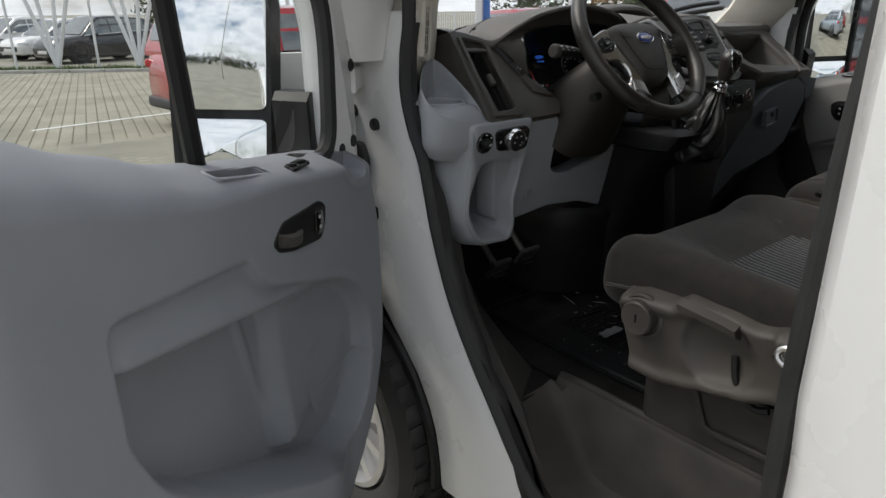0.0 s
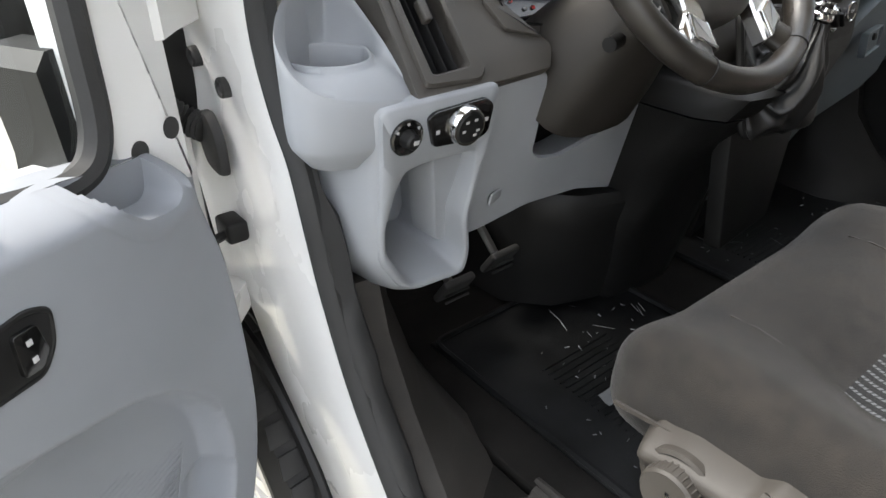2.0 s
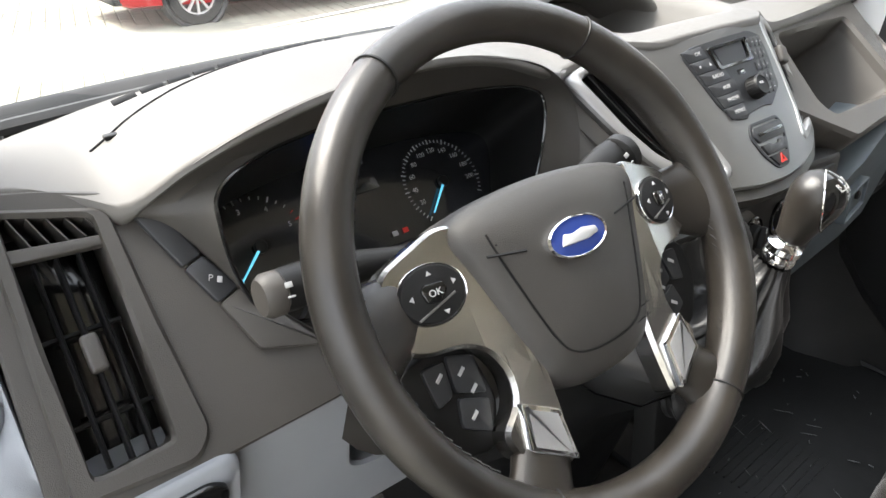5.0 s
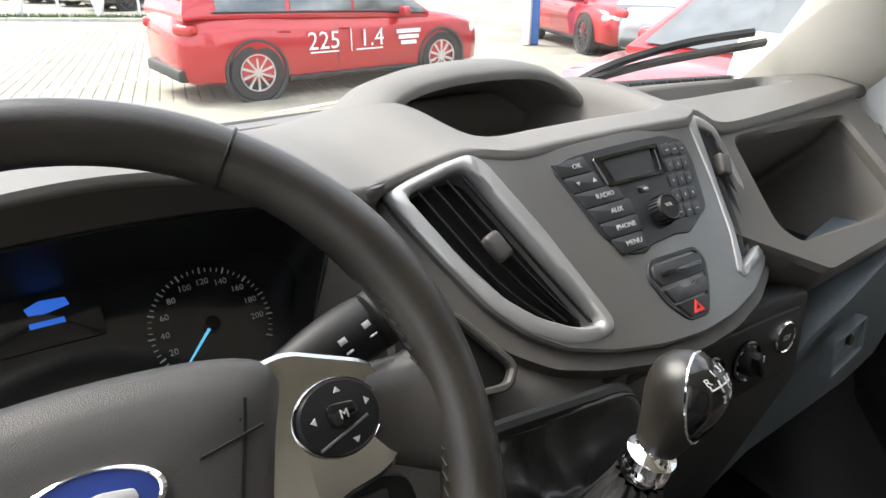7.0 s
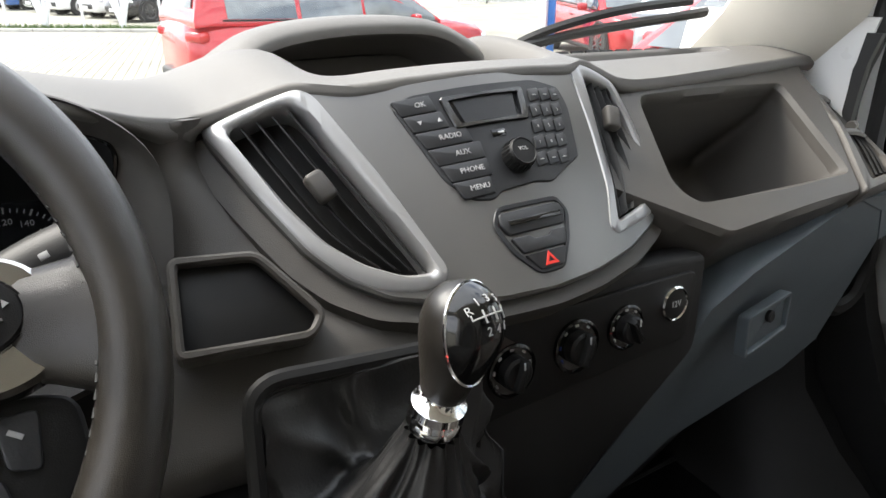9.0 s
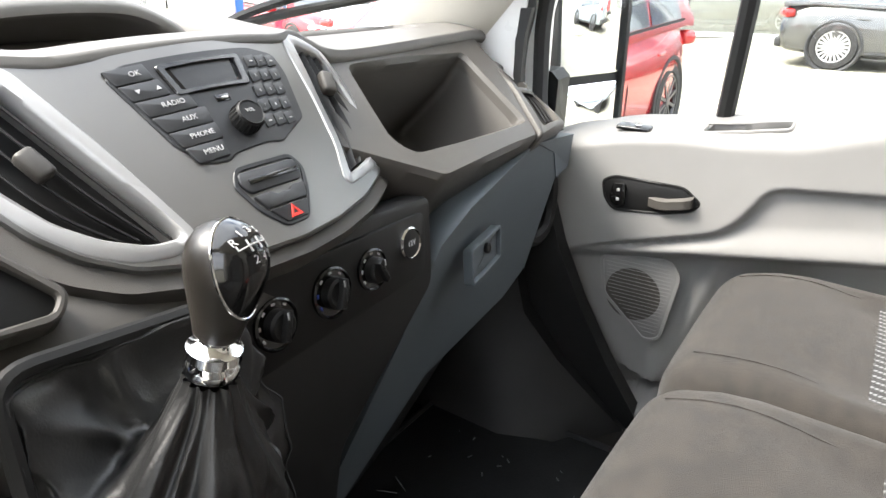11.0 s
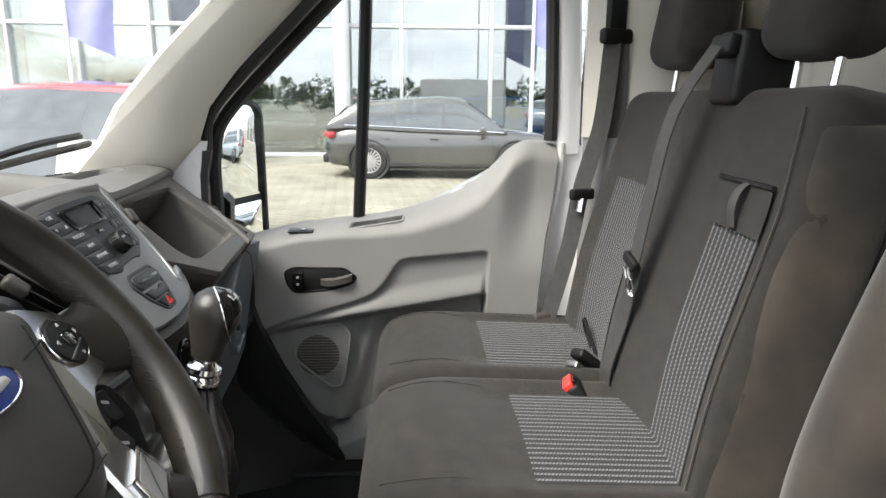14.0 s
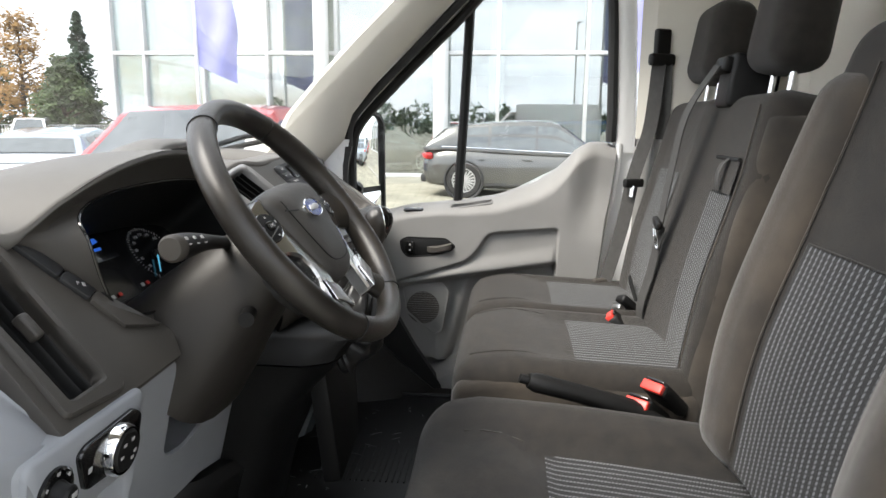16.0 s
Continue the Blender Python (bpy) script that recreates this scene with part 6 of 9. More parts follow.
bm = BM()
rows = [[drawn(p, 0.70, 1.056 + 0.18 * (p.y - 0.945)) for p in edge], [drawn(p, 0.93, 1.078 + 0.18 * (p.y - 0.945)) for p in edge], [drawn(p, 0.975, 1.086 + 0.18 * (p.y - 0.945)) for p in edge],
        [drawn(p, 1.0, min(p.z - 0.026, 1.104 + 0.18 * (p.y - 0.945))) for p in edge], [drawn(p, 1.01, p.z - 0.012) for p in edge], [drawn(p, 1.005, p.z - 0.004) for p in edge], [drawn(p, 0.985, p.z) for p in edge]]
rows += [[scoop(drawn(p, 0.965, p.z - 0.001), t) for p in edge] for t in (0.0, 0.15, 0.3, 0.5, 0.7, 0.85, 1.0)]
rows += [[rim_at(p, 1.11, 1.1635) for p in edge], [rim_at(p, 1.08, 1.1650) for p in edge], [rim_at(p, 1.04, 1.1648) for p in edge], [rim_at(p, 1.01, 1.162) for p in edge], [rim_at(p, 0.98, 1.15) for p in edge], [rim_at(p, 0.94, 1.115) for p in edge], [rim_at(p, 0.90, 1.072) for p in edge], [rim_at(p, 0.86, 1.066) for p in edge], [rim_at(p, 0.02, 1.065) for p in edge]]
loft(bm, rows, caps=False)
part("cup_holder", bm, LIGHT, dash, "light grey rounded cup holder with an arched wall", angle=70)
# fascia end face beside the cup holder
bm = BM()
loft(bm, [[Vector((x + 0.01, y, z)) for x, y, z in ((0.884, 0.945, 1.124), (0.899, 1.085, 1.292), (0.893, 1.22, 1.262), (0.884, 1.22, 1.10), (0.884, 1.0, 1.10))], [Vector((x, y, z)) for x, y, z in ((0.880, 0.950, 1.124), (0.893, 1.090, 1.288), (0.887, 1.22, 1.258), (0.878, 1.22, 1.10), (0.878, 1.0, 1.10))]])
part("dash_end", bm, DASH2, dash)
# light switch and mirror switch
bm = BM()
sp = rounded([(-0.044, 0.016), (-0.034, 0.022), (0.038, 0.024), (0.050, 0.014), (0.046, -0.020), (0.032, -0.026), (-0.034, -0.020)], 0.006)
slab(bm, LOW, sp, 0.006, 0.002, base=-0.001)
lsw = part("light_switch_plate", bm, GLOSSB, dash, "gloss black headlamp switch plate")
K = LOW.at(0.007, -0.001, 0.005)
bm = BM()
turned(bm, K, [(0.0235, 0.0), (0.0235, 0.006), (0.0215, 0.010), (0.0195, 0.010), (0.0190, 0.007)], 40, caps=False)
part("light_switch_ring", bm, CHROME, lsw, "chrome ring")
bm = BM()
turned(bm, K, [(0.0195, 0.0), (0.0190, 0.010), (0.017, 0.012), (0.0, 0.0125)], 36)
part("light_switch_knob", bm, BLACKP, lsw, "black headlamp knob")
for a, b in ((-0.010, -0.002), (-0.006, 0.008), (0.006, 0.009), (0.0, 0.0), (0.006, -0.009), (0.010, -0.004)):
    bar(K, a, b, 0.005, 0.0032, PRINT, lsw, "symbol", c=0.0115)
for a in (-0.030, 0.040):
    bar(LOW, a, -0.002, 0.005, 0.005, PRINT, lsw, "symbol", c=0.0045)
K = LOW.at(-0.069, 0.0, 0.0)
bm = BM()
turned(bm, K, [(0.0205, -0.002), (0.0205, 0.003), (0.0185, 0.0045), (0.0165, 0.003), (0.0, 0.003)], 36)
ms = part("mirror_switch", bm, GLOSSB, dash, "round black mirror switch")
bm = BM()
turned(bm, K, [(0.011, 0.002), (0.0085, 0.010), (0.0088, 0.014), (0.007, 0.016), (0.0, 0.016)], 28)
part("mirror_knob", bm, BLACKP, ms)
for a in (35, 90, 145):
    bar(K, 0.0165 * math.cos(radians(a)), 0.0165 * math.sin(radians(a)), 0.003, 0.003, PRINT, ms, "symbol", c=0.0035, turn=a)
bar(K, 0.002, 0, 0.007, 0.005, PRINT, ms, "symbol", c=0.0155)

# ---- steering column and wheel ----
colm = thing("steering_column", (1.198, 1.0, 1.1), "dark plastic steering column shroud with two stalks", "steering column")
axis_n = SW.n
bm = BM()
C0 = SW(0, -0.01, -0.045)
rows = []
for k, (w, h, drop) in enumerate(((0.052, 0.045, 0.0), (0.066, 0.055, -0.004), (0.082, 0.066, -0.012), (0.098, 0.078, -0.024), (0.108, 0.088, -0.036))):
    o = C0 - axis_n * (0.042 * k) + Vector((0, 0, drop))
    rows.append([o + SW.u * (w * math.copysign(abs(math.cos(a)) ** 0.7, math.cos(a))) + SW.v * (h * math.copysign(abs(math.sin(a)) ** 0.75, math.sin(a))) for a in (j * math.tau / 28 for j in range(28))])
loft(bm, rows)
part("column_shroud", bm, SHROUD, colm, "brown-grey column shroud", angle=50)
for s in (-1, 1):
    bm = BM()
    base = SW(0.05 * s, 0.030 if s < 0 else 0.012, -0.075)
    tip = Vector((1.018, 0.914, 1.254)) if s < 0 else Vector((1.345, 0.912, 1.262))
    mid = base.lerp(tip, 0.50) + SW.v * 0.004
    pts = smooth_path([base, mid, tip], 6)
    fat = 1.0 if s < 0 else 1.3
    tube(bm, pts, [q * fat for q in (0.008, 0.008, 0.0085, 0.009, 0.0095, 0.0105, 0.0115, 0.0125, 0.0135, 0.014, 0.014, 0.0135, 0.012)], 14, flat=0.72)
    st = part("stalk", bm, BLACKP, colm, "black column stalk")
    w = (tip - mid).normalized()
    bm = BM()
    turned(bm, Fr(tip - w * 0.010, w.orthogonal(), w.cross(w.orthogonal())), [(0.0118 * fat, 0.0), (0.0138 * fat, 0.002), (0.0138 * fat, 0.010), (0.011 * fat, 0.014), (0.0, 0.0145)], 24)
    part("stalk_end", bm, SEATP if s < 0 else BLACKP, st, "grey stalk end cap" if s < 0 else "")
    L = Fr(base.lerp(tip, 0.74) + SW.n * 0.0150 * fat, (tip - base) * s, SW.v)
    for k in range(3):
        bar(L, -0.020 + 0.016 * k, 0.002, 0.0045, 0.0035, PRINT, st, "symbol", c=-0.001)
        bar(L, -0.020 + 0.016 * k, -0.005, 0.0045, 0.0012, PRINT, st, "symbol", c=-0.001)
bm = BM()
tube(bm, [SW(-0.06, -0.05, -0.10), SW(-0.085, -0.055, -0.095)], 0.009, 10)
part("adjust_lever", bm, BLACKP, colm)

wheel = thing("steering_wheel", SW.o, "worn black leather steering wheel with silver spokes", "steering wheel")
R0, TB = 0.1560, 0.0150
bm = BM()
nr = 120
rings = []
for k in range(nr):
    a = k * math.tau / nr
    bulge = TB * (1 + 0.10 * math.exp(-((abs(math.degrees(a) % 360 - 180) - 150) / 16) ** 2))
    c = SW(R0 * math.cos(a), R0 * math.sin(a), 0.0)
    er = SW.u * math.cos(a) + SW.v * math.sin(a)
    rings.append([c + er * (bulge * 0.92 * math.cos(j * math.tau / 14)) + SW.n * (bulge * 1.08 * math.sin(j * math.tau / 14)) for j in range(14)])
rings.append(rings[0])
loft(bm, rings, caps=False)
part("rim", bm, LEATHER, wheel, "worn black leather rim", angle=70)
for a in (58, 122, 238, 302):
    bm = BM()
    a = radians(a)
    c = SW(R0 * math.cos(a), R0 * math.sin(a), 0.0)
    er = SW.u * math.cos(a) + SW.v * math.sin(a)
    tube(bm, [c + er * ((TB + 0.0002) * 0.93 * math.cos(j * math.tau / 20)) + SW.n * ((TB + 0.0002) * 1.085 * math.sin(j * math.tau / 20)) for j in range(20)], 0.0009, 5, closed=True)
    part("rim_seam", bm, BLACKP, wheel)
class Hub(Fr):
    """The wheel's frame for the hub, which sits low and behind the rim."""
    def __call__(self, a, b, c=0.0):
        return self.o + self.u * (a * 0.925) + self.v * (b * 0.93 - 0.006) + self.n * (c * 0.95 - 0.010)


HUB = Hub(SW.o, SW.u, SW.v, SW.n)
# hub pad
pad_o = [(-0.086, 0.042), (-0.062, 0.056), (0.0, 0.061), (0.062, 0.056), (0.086, 0.042), (0.078, 0.012), (0.056, -0.055), (0.038, -0.078), (0.0, -0.084), (-0.038, -0.078), (-0.056, -0.055), (-0.078, 0.012)]
po = [(p.x, p.y) for p in smooth_path([(a, b, 0) for a, b in pad_o], 5, True)]
bm = BM()
rows = []
for q, c in ((0.97, -0.045), (1.0, -0.010), (0.99, 0.004), (0.955, 0.012), (0.88, 0.018), (0.7, 0.023), (0.45, 0.0255), (0.2, 0.0265), (0.03, 0.0265)):
    rows.append([HUB(a * q, b * q + (1 - q) * 0.01, c + (0.003 * (b * q / 0.08) if q > 0.3 else 0)) for a, b in po])
loft(bm, rows)
part("airbag_pad", bm, PAD, wheel, "grained dark airbag cover", angle=60)
for s in (-1, 1):
    bm = BM()
    tube(bm, [HUB(0.042 * s, 0.016, 0.0252), HUB(0.070 * s, 0.021, 0.0222)], 0.0009, 5)
    part("pad_crease", bm, BLACKP, wheel)
bm = BM()
for q, h in ((1.0, 0.001),):
    crease = smooth_path([HUB(a * 0.76, b * 0.76 + 0.0024, 0.0214 + 0.0285 * b) for a, b in pad_o[4:] + pad_o[:1]], 6)
tube(bm, crease, 0.0009, 4)
part("pad_crease", bm, BLACKP, wheel)
# blue oval emblem
E0 = HUB.at(0.0, 0.012, 0.0268)
bm = BM()
turned(bm, E0, [(1.0, -0.004), (1.0, 0.002), (0.94, 0.0028), (0.90, 0.0022)], 40, caps=False, sx=0.0255, sy=0.0128)
em = part("emblem_rim", bm, CHROME, wheel, "silver emblem rim")
bm = BM()
turned(bm, E0, [(0.91, 0.0), (0.91, 0.0018), (0.6, 0.0024), (0.0, 0.0026)], 40, sx=0.0255, sy=0.0128)
part("emblem_oval", bm, BLUEL, em, "blue oval emblem")
bm = BM()
slab(bm, E0, rounded([(-0.016, -0.003), (-0.012, 0.004), (-0.005, 0.0025), (0.004, 0.004), (0.015, 0.002), (0.016, -0.002), (0.006, -0.004), (-0.004, -0.0035)], 0.0015), 0.0034, 0.0005)
part("emblem_mark", bm, PRINT, em)
# raised bars where the pad is marked
bar(HUB, 0.032, -0.052, 0.030, 0.0007, BLACKP, wheel, "pad_mark", c=0.0185, turn=8)
bar(HUB, 0.032, -0.060, 0.028, 0.0007, BLACKP, wheel, "pad_mark", c=0.0170, turn=8)
for s in (-1, 1):
    bar(HUB, 0.058 * s, 0.026, 0.007, 0.0012, BLACKP, wheel, "pad_mark", c=0.0228, turn=0)


# spokes: silver pods that sweep down round the cruise buttons into the lower legs
def spoke_face(a, b):
    return -0.004 - 0.16 * max(0.0, abs(a) - 0.080) - 0.05 * max(0.0, -b - 0.05)


class Spoke(Fr):
    """The wheel's frame, falling away towards the rim."""
    def __call__(self, a, b, c=0.0):
        return SW(a, b, c + spoke_face(a, b))


SP = Spoke(SW.o, SW.u, SW.v, SW.n)
for s in (-1, 1):
    sweep = rounded([(0.133, 0.010), (0.122, 0.027), (0.084, 0.041), (0.066, 0.038), (0.050, 0.0), (0.044, -0.050), (0.044, -0.085), (0.047, -0.120), (0.084, -0.101), (0.089, -0.084), (0.073, -0.069), (0.0715, -0.052), (0.079, -0.036), (0.092, -0.028), (0.112, -0.026), (0.124, -0.021), (0.130, -0.008)], 0.007)
    sweep = [(a * s, b) for a, b in sweep]
    if s > 0:
        sweep = sweep[::-1]
    bm = BM()
    loft(bm, [[SP(a, b, -0.014) for a, b in sweep], [SP(a, b, 0.0005) for a, b in sweep], [SP(a, b, 0.0035) for a, b in shrink(sweep, 0.0022)]], caps=False)
    fill(bm, shrink(sweep, 0.0022), lambda a, b: SP(a, b, 0.0035), 0.006)
    sp_ = facet(part("spoke_pod", bm, SATIN, wheel, "satin silver spoke", angle=55))
    B = SP.at(0.099 * s, 0.006, 0.0035)
    B = Fr(B.o, SW.u - SW.n * (0.16 * s), SW.v)
    bm = BM()
    turned(bm, B, [(1, -0.003), (1, 0.002), (0.94, 0.0034), (0.5, 0.0042), (0, 0.0046)], 40, sx=0.0205, sy=0.0165)
    bp = part("button_pad", bm, BLACKP, sp_, "black oval button pad")
    bm = BM()
    turned(bm, B, [(1.07, -0.002), (1.07, 0.001), (1.04, 0.0022), (0.99, 0.0015)], 40, caps=False, sx=0.0205, sy=0.0165)
    part("pad_rim", bm, CHROME, sp_, "thin bright rim")
    bm = BM()
    slab(bm, B, rounded([(-0.0075, 0.0035), (-0.005, 0.0065), (0.0065, 0.0055), (0.0085, 0.0005), (0.002, -0.006), (-0.006, -0.004)], 0.002), 0.0062, 0.001)
    part("centre_button", bm, GLOSSB, bp)
    bm = BM()
    slab(bm, B.at(-0.001, -0.0075, 0.0, 18), [(-0.013, -0.0006), (0.014, -0.0006), (0.014, 0.0006), (-0.013, 0.0006)], 0.0050, 0.0002)
    part("button_gap", bm, STKGREY, bp)
    word("OK" if s < 0 else "M", B, 0.0005, 0.0003, 0.0058, PRINT, bp, 0.0063)
    for a, b, turn in ((-0.0135, 0.001, 90), (0.0140, 0.003, -90), (0.001, 0.0115, 0), (0.004, -0.0118, 180)):
        bm = BM()
        slab(bm, B.at(a, b, 0.0036, turn), [(-0.0018, -0.0011), (0.0018, -0.0011), (0, 0.0014)], 0.0010, 0.0002)
        part("symbol", bm, PRINT, bp)
    # leather that carries the pod out to the rim
    bm = BM()
    rows = []
    for a, h, y0, c in ((0.112, 0.024, 0.004, -0.016), (0.124, 0.025, 0.0, -0.014), (0.138, 0.029, -0.004, -0.008), (0.148, 0.036, -0.006, -0.003), (0.157, 0.046, -0.006, 0.0)):
        rows.append([SW(a * s, y0 + h * math.cos(j * math.tau / 16), c + 0.0115 * math.sin(j * math.tau / 16)) for j in range(16)])
    loft(bm, rows)
    part("spoke_link", bm, LEATHER, wheel, angle=70)
    # bright plate on the lower leg
    plate = [(a * s, b) for a, b in rounded([(0.074, -0.070), (0.050, -0.084), (0.0495, -0.116), (0.079, -0.098)], 0.002)]
    if s > 0:
        plate = plate[::-1]
    bm = BM()
    slab(bm, SP.at(0, 0, 0.001), plate, 0.0055, 0.0012)
    ins = part("spoke_insert", bm, CHROME, wheel, "bright lower spoke plate")
    bm = BM()
    slab(bm, SP.at(0, 0, 0.0065), shrink(plate, 0.0032), 0.0004, 0.0001)
    part("plate_face", bm, STKTRIM, ins)
    bm = BM()
    rows = []
    for t, w_ in ((0.0, 0.020), (0.35, 0.021), (0.7, 0.026), (1.0, 0.036)):
        c = Vector((0.066, -0.104)).lerp(Vector((0.090, -0.138)), t)
        rows.append([SW(c.x * s + w_ * 0.82 * math.cos(j * math.tau / 16) * s, c.y + w_ * 0.57 * math.cos(j * math.tau / 16), -0.010 * (1 - t) + 0.0115 * math.sin(j * math.tau / 16)) for j in range(16)])
    loft(bm, rows)
    part("spoke_link", bm, LEATHER, wheel, angle=70)
    # cruise buttons sunk between pod and leg
    q = [(a * s, b) for a, b in rounded([(0.078, -0.030), (0.110, -0.024), (0.130, -0.030), (0.132, -0.058), (0.112, -0.088), (0.086, -0.094), (0.072, -0.066)], 0.008)]
    if s > 0:
        q = q[::-1]
    bm = BM()
    slab(bm, SW.at(0, 0, -0.030), q, 0.010, 0.004)
    cb = part("cruise_buttons", bm, BLACKP, wheel, "black cruise control buttons")
    for pts in ([(0.080, -0.036), (0.098, -0.030), (0.100, -0.052), (0.080, -0.060)], [(0.100, -0.032), (0.116, -0.032), (0.114, -0.056), (0.102, -0.053)], [(0.080, -0.063), (0.100, -0.055), (0.104, -0.072), (0.086, -0.082)]):
        pts = [(a * s, b) for a, b in rounded(pts, 0.003)]
        bm = BM()
        slab(bm, SW.at(0, 0, -0.021), pts if s < 0 else pts[::-1], 0.004, 0.0012)
        part("cruise_key", bm, RADIOB, cb)
    for a, b in ((0.092, -0.042), (0.107, -0.040), (0.088, -0.054), (0.094, -0.068)):
        bar(SW, a * s, b, 0.0060, 0.0022, PRINT, cb, "symbol", c=-0.0172, turn=-35 * s)
# cross stitching on the inside of the rim
for k in range(30):
    a = radians(-42 + 80 * k / 29)
    for s in (1, -1):
        c = SW(s * (R0 - TB * 0.95) * math.cos(a), (R0 - TB * 0.95) * math.sin(a), 0.0)
        er = (SW.u * s * math.cos(a) + SW.v * math.sin(a))
        bm = BM()
        al = (SW.v * math.cos(a) - SW.u * s * math.sin(a))
        tube(bm, [c - al * 0.0022 + SW.n * 0.0035, c + al * 0.0022 - SW.n * 0.0005], 0.0006, 4)
        part("stitch", bm, RUBBER, wheel)

# ---- gear lever ----
gear = thing("gear_lever", (1.44, 0.86, 1.05), "gear lever with a black glossy knob and leather gaiter", "gear lever")
GK = Vector((1.487, 0.806, 1.212))
up = Vector((0.12, -0.22, 1.0)).normalized()
G = Fr(GK, Vector((1, 0, 0)) - up * up.x, up.cross(Vector((1, 0, 0)) - up * up.x), up)
bm = BM()
prof = [(0.010, -0.040), (0.0125, -0.0375), (0.0140, -0.030), (0.0170, -0.017), (0.0200, -0.004), (0.0212, 0.006), (0.0203, 0.0145), (0.0168, 0.0225), (0.0110, 0.0278), (0.0055, 0.0300), (0.0, 0.0306)]
girth = lambda c: flowing(c, [(q, r) for r, q in prof])[0]


def on_knob(way, lift=0.0):
    """The point of the knob that a ray from its middle meets."""
    lo_s, hi_s = 0.004, 0.05
    for _ in range(26):
        k = (lo_s + hi_s) / 2
        u, v, c = way.x * k, way.y * k, way.z * k
        if c < 0.0305 and c > -0.0399 and math.hypot(u, v / 1.12) < girth(c):
            lo_s = k
        else:
            hi_s = k
    return G(way.x * (lo_s + lift), way.y * (lo_s + lift), way.z * (lo_s + lift))


loft(bm, [[G(r * math.cos(a), r * 1.12 * math.sin(a), c) for a in (j * math.tau / 36 for j in range(36))] for r, c in prof])
knob = part("gear_knob", bm, LEATHER, gear, "leather and gloss black gear knob", angle=60)
face_d = Vector((0.26, -0.80, 0.42)).normalized()
face_u = Vector((1, 0, 0)) - face_d * face_d.x
face_u.normalize()
face_v = face_d.cross(face_u)


def cap_way(spread, a):
    return (face_d * math.cos(spread) + (face_u * math.cos(a) + face_v * math.sin(a)) * math.sin(spread)).normalized()


bm = BM()
rim_k = [radians(66) + radians(7) * math.sin(a) ** 2 for a in (j * math.tau / 48 for j in range(48))]
loft(bm, [[on_knob(cap_way(rim_k[j] * k, j * math.tau / 48), 0.0007) for j in range(48)] for k in (1.0, 0.88, 0.75, 0.6, 0.45, 0.3, 0.15, 0.04)])
part("knob_cap", bm, GLOSSB, knob, "gloss black knob top", angle=75)
bm = BM()
tube(bm, [on_knob(cap_way(rim_k[j], j * math.tau / 48), 0.0004) for j in range(48)], 0.0010, 6, closed=True)
part("knob_line", bm, CHROME, knob, "thin chrome line")
sign_d = Vector((0.10, -0.52, 0.82)).normalized()
sign_u = (Vector((1, 0.16, 0)) - sign_d * Vector((1, 0.16, 0)).dot(sign_d)).normalized()
sign_v = sign_d.cross(sign_u)


def cap_spot(a, b):
    """A small frame on the cap, a to the side and b up from the shift pattern's middle."""
    f = lambda a, b: on_knob((sign_d * 0.026 + sign_u * a + sign_v * b).normalized(), 0.0011)
    o = f(a, b)
    return Fr(o, f(a + 0.002, b) - o, f(a, b + 0.002) - o)


for s_, a, b in (("R", -0.0105, 0.0045), ("1", -0.0048, 0.0068), ("3", 0.0012, 0.0072), ("5", 0.0072, 0.0068), ("2", -0.0036, -0.0072), ("4", 0.0022, -0.0072), ("6", 0.0080, -0.0066)):
    word(s_, cap_spot(a, b), 0, 0, 0.0066, PRINT, knob, 0.0)
for a in (-0.0042, 0.0018, 0.0078):
    bar(cap_spot(a, 0.0), 0, 0, 0.0008, 0.0070, PRINT, knob, "shift_line", c=-0.0004)
for a in (-0.0085, -0.0045, -0.0005, 0.0035, 0.0065):
    bar(cap_spot(a, 0.0), 0, 0, 0.0042, 0.0008, PRINT, knob, "shift_line", c=-0.0004)
bar(cap_spot(-0.0105, 0.0012), 0, 0, 0.0008, 0.003, PRINT, knob, "shift_line", c=-0.0004)
bm = BM()
turned(bm, G, [(0.0095, -0.066), (0.0155, -0.064), (0.0165, -0.060), (0.0155, -0.057), (0.0145, -0.055), (0.0165, -0.052), (0.0160, -0.047), (0.0120, -0.045), (0.0095, -0.042), (0.0095, -0.034)], 32)
part("lever_collar", bm, CHROME, gear, "polished chrome lever collar")
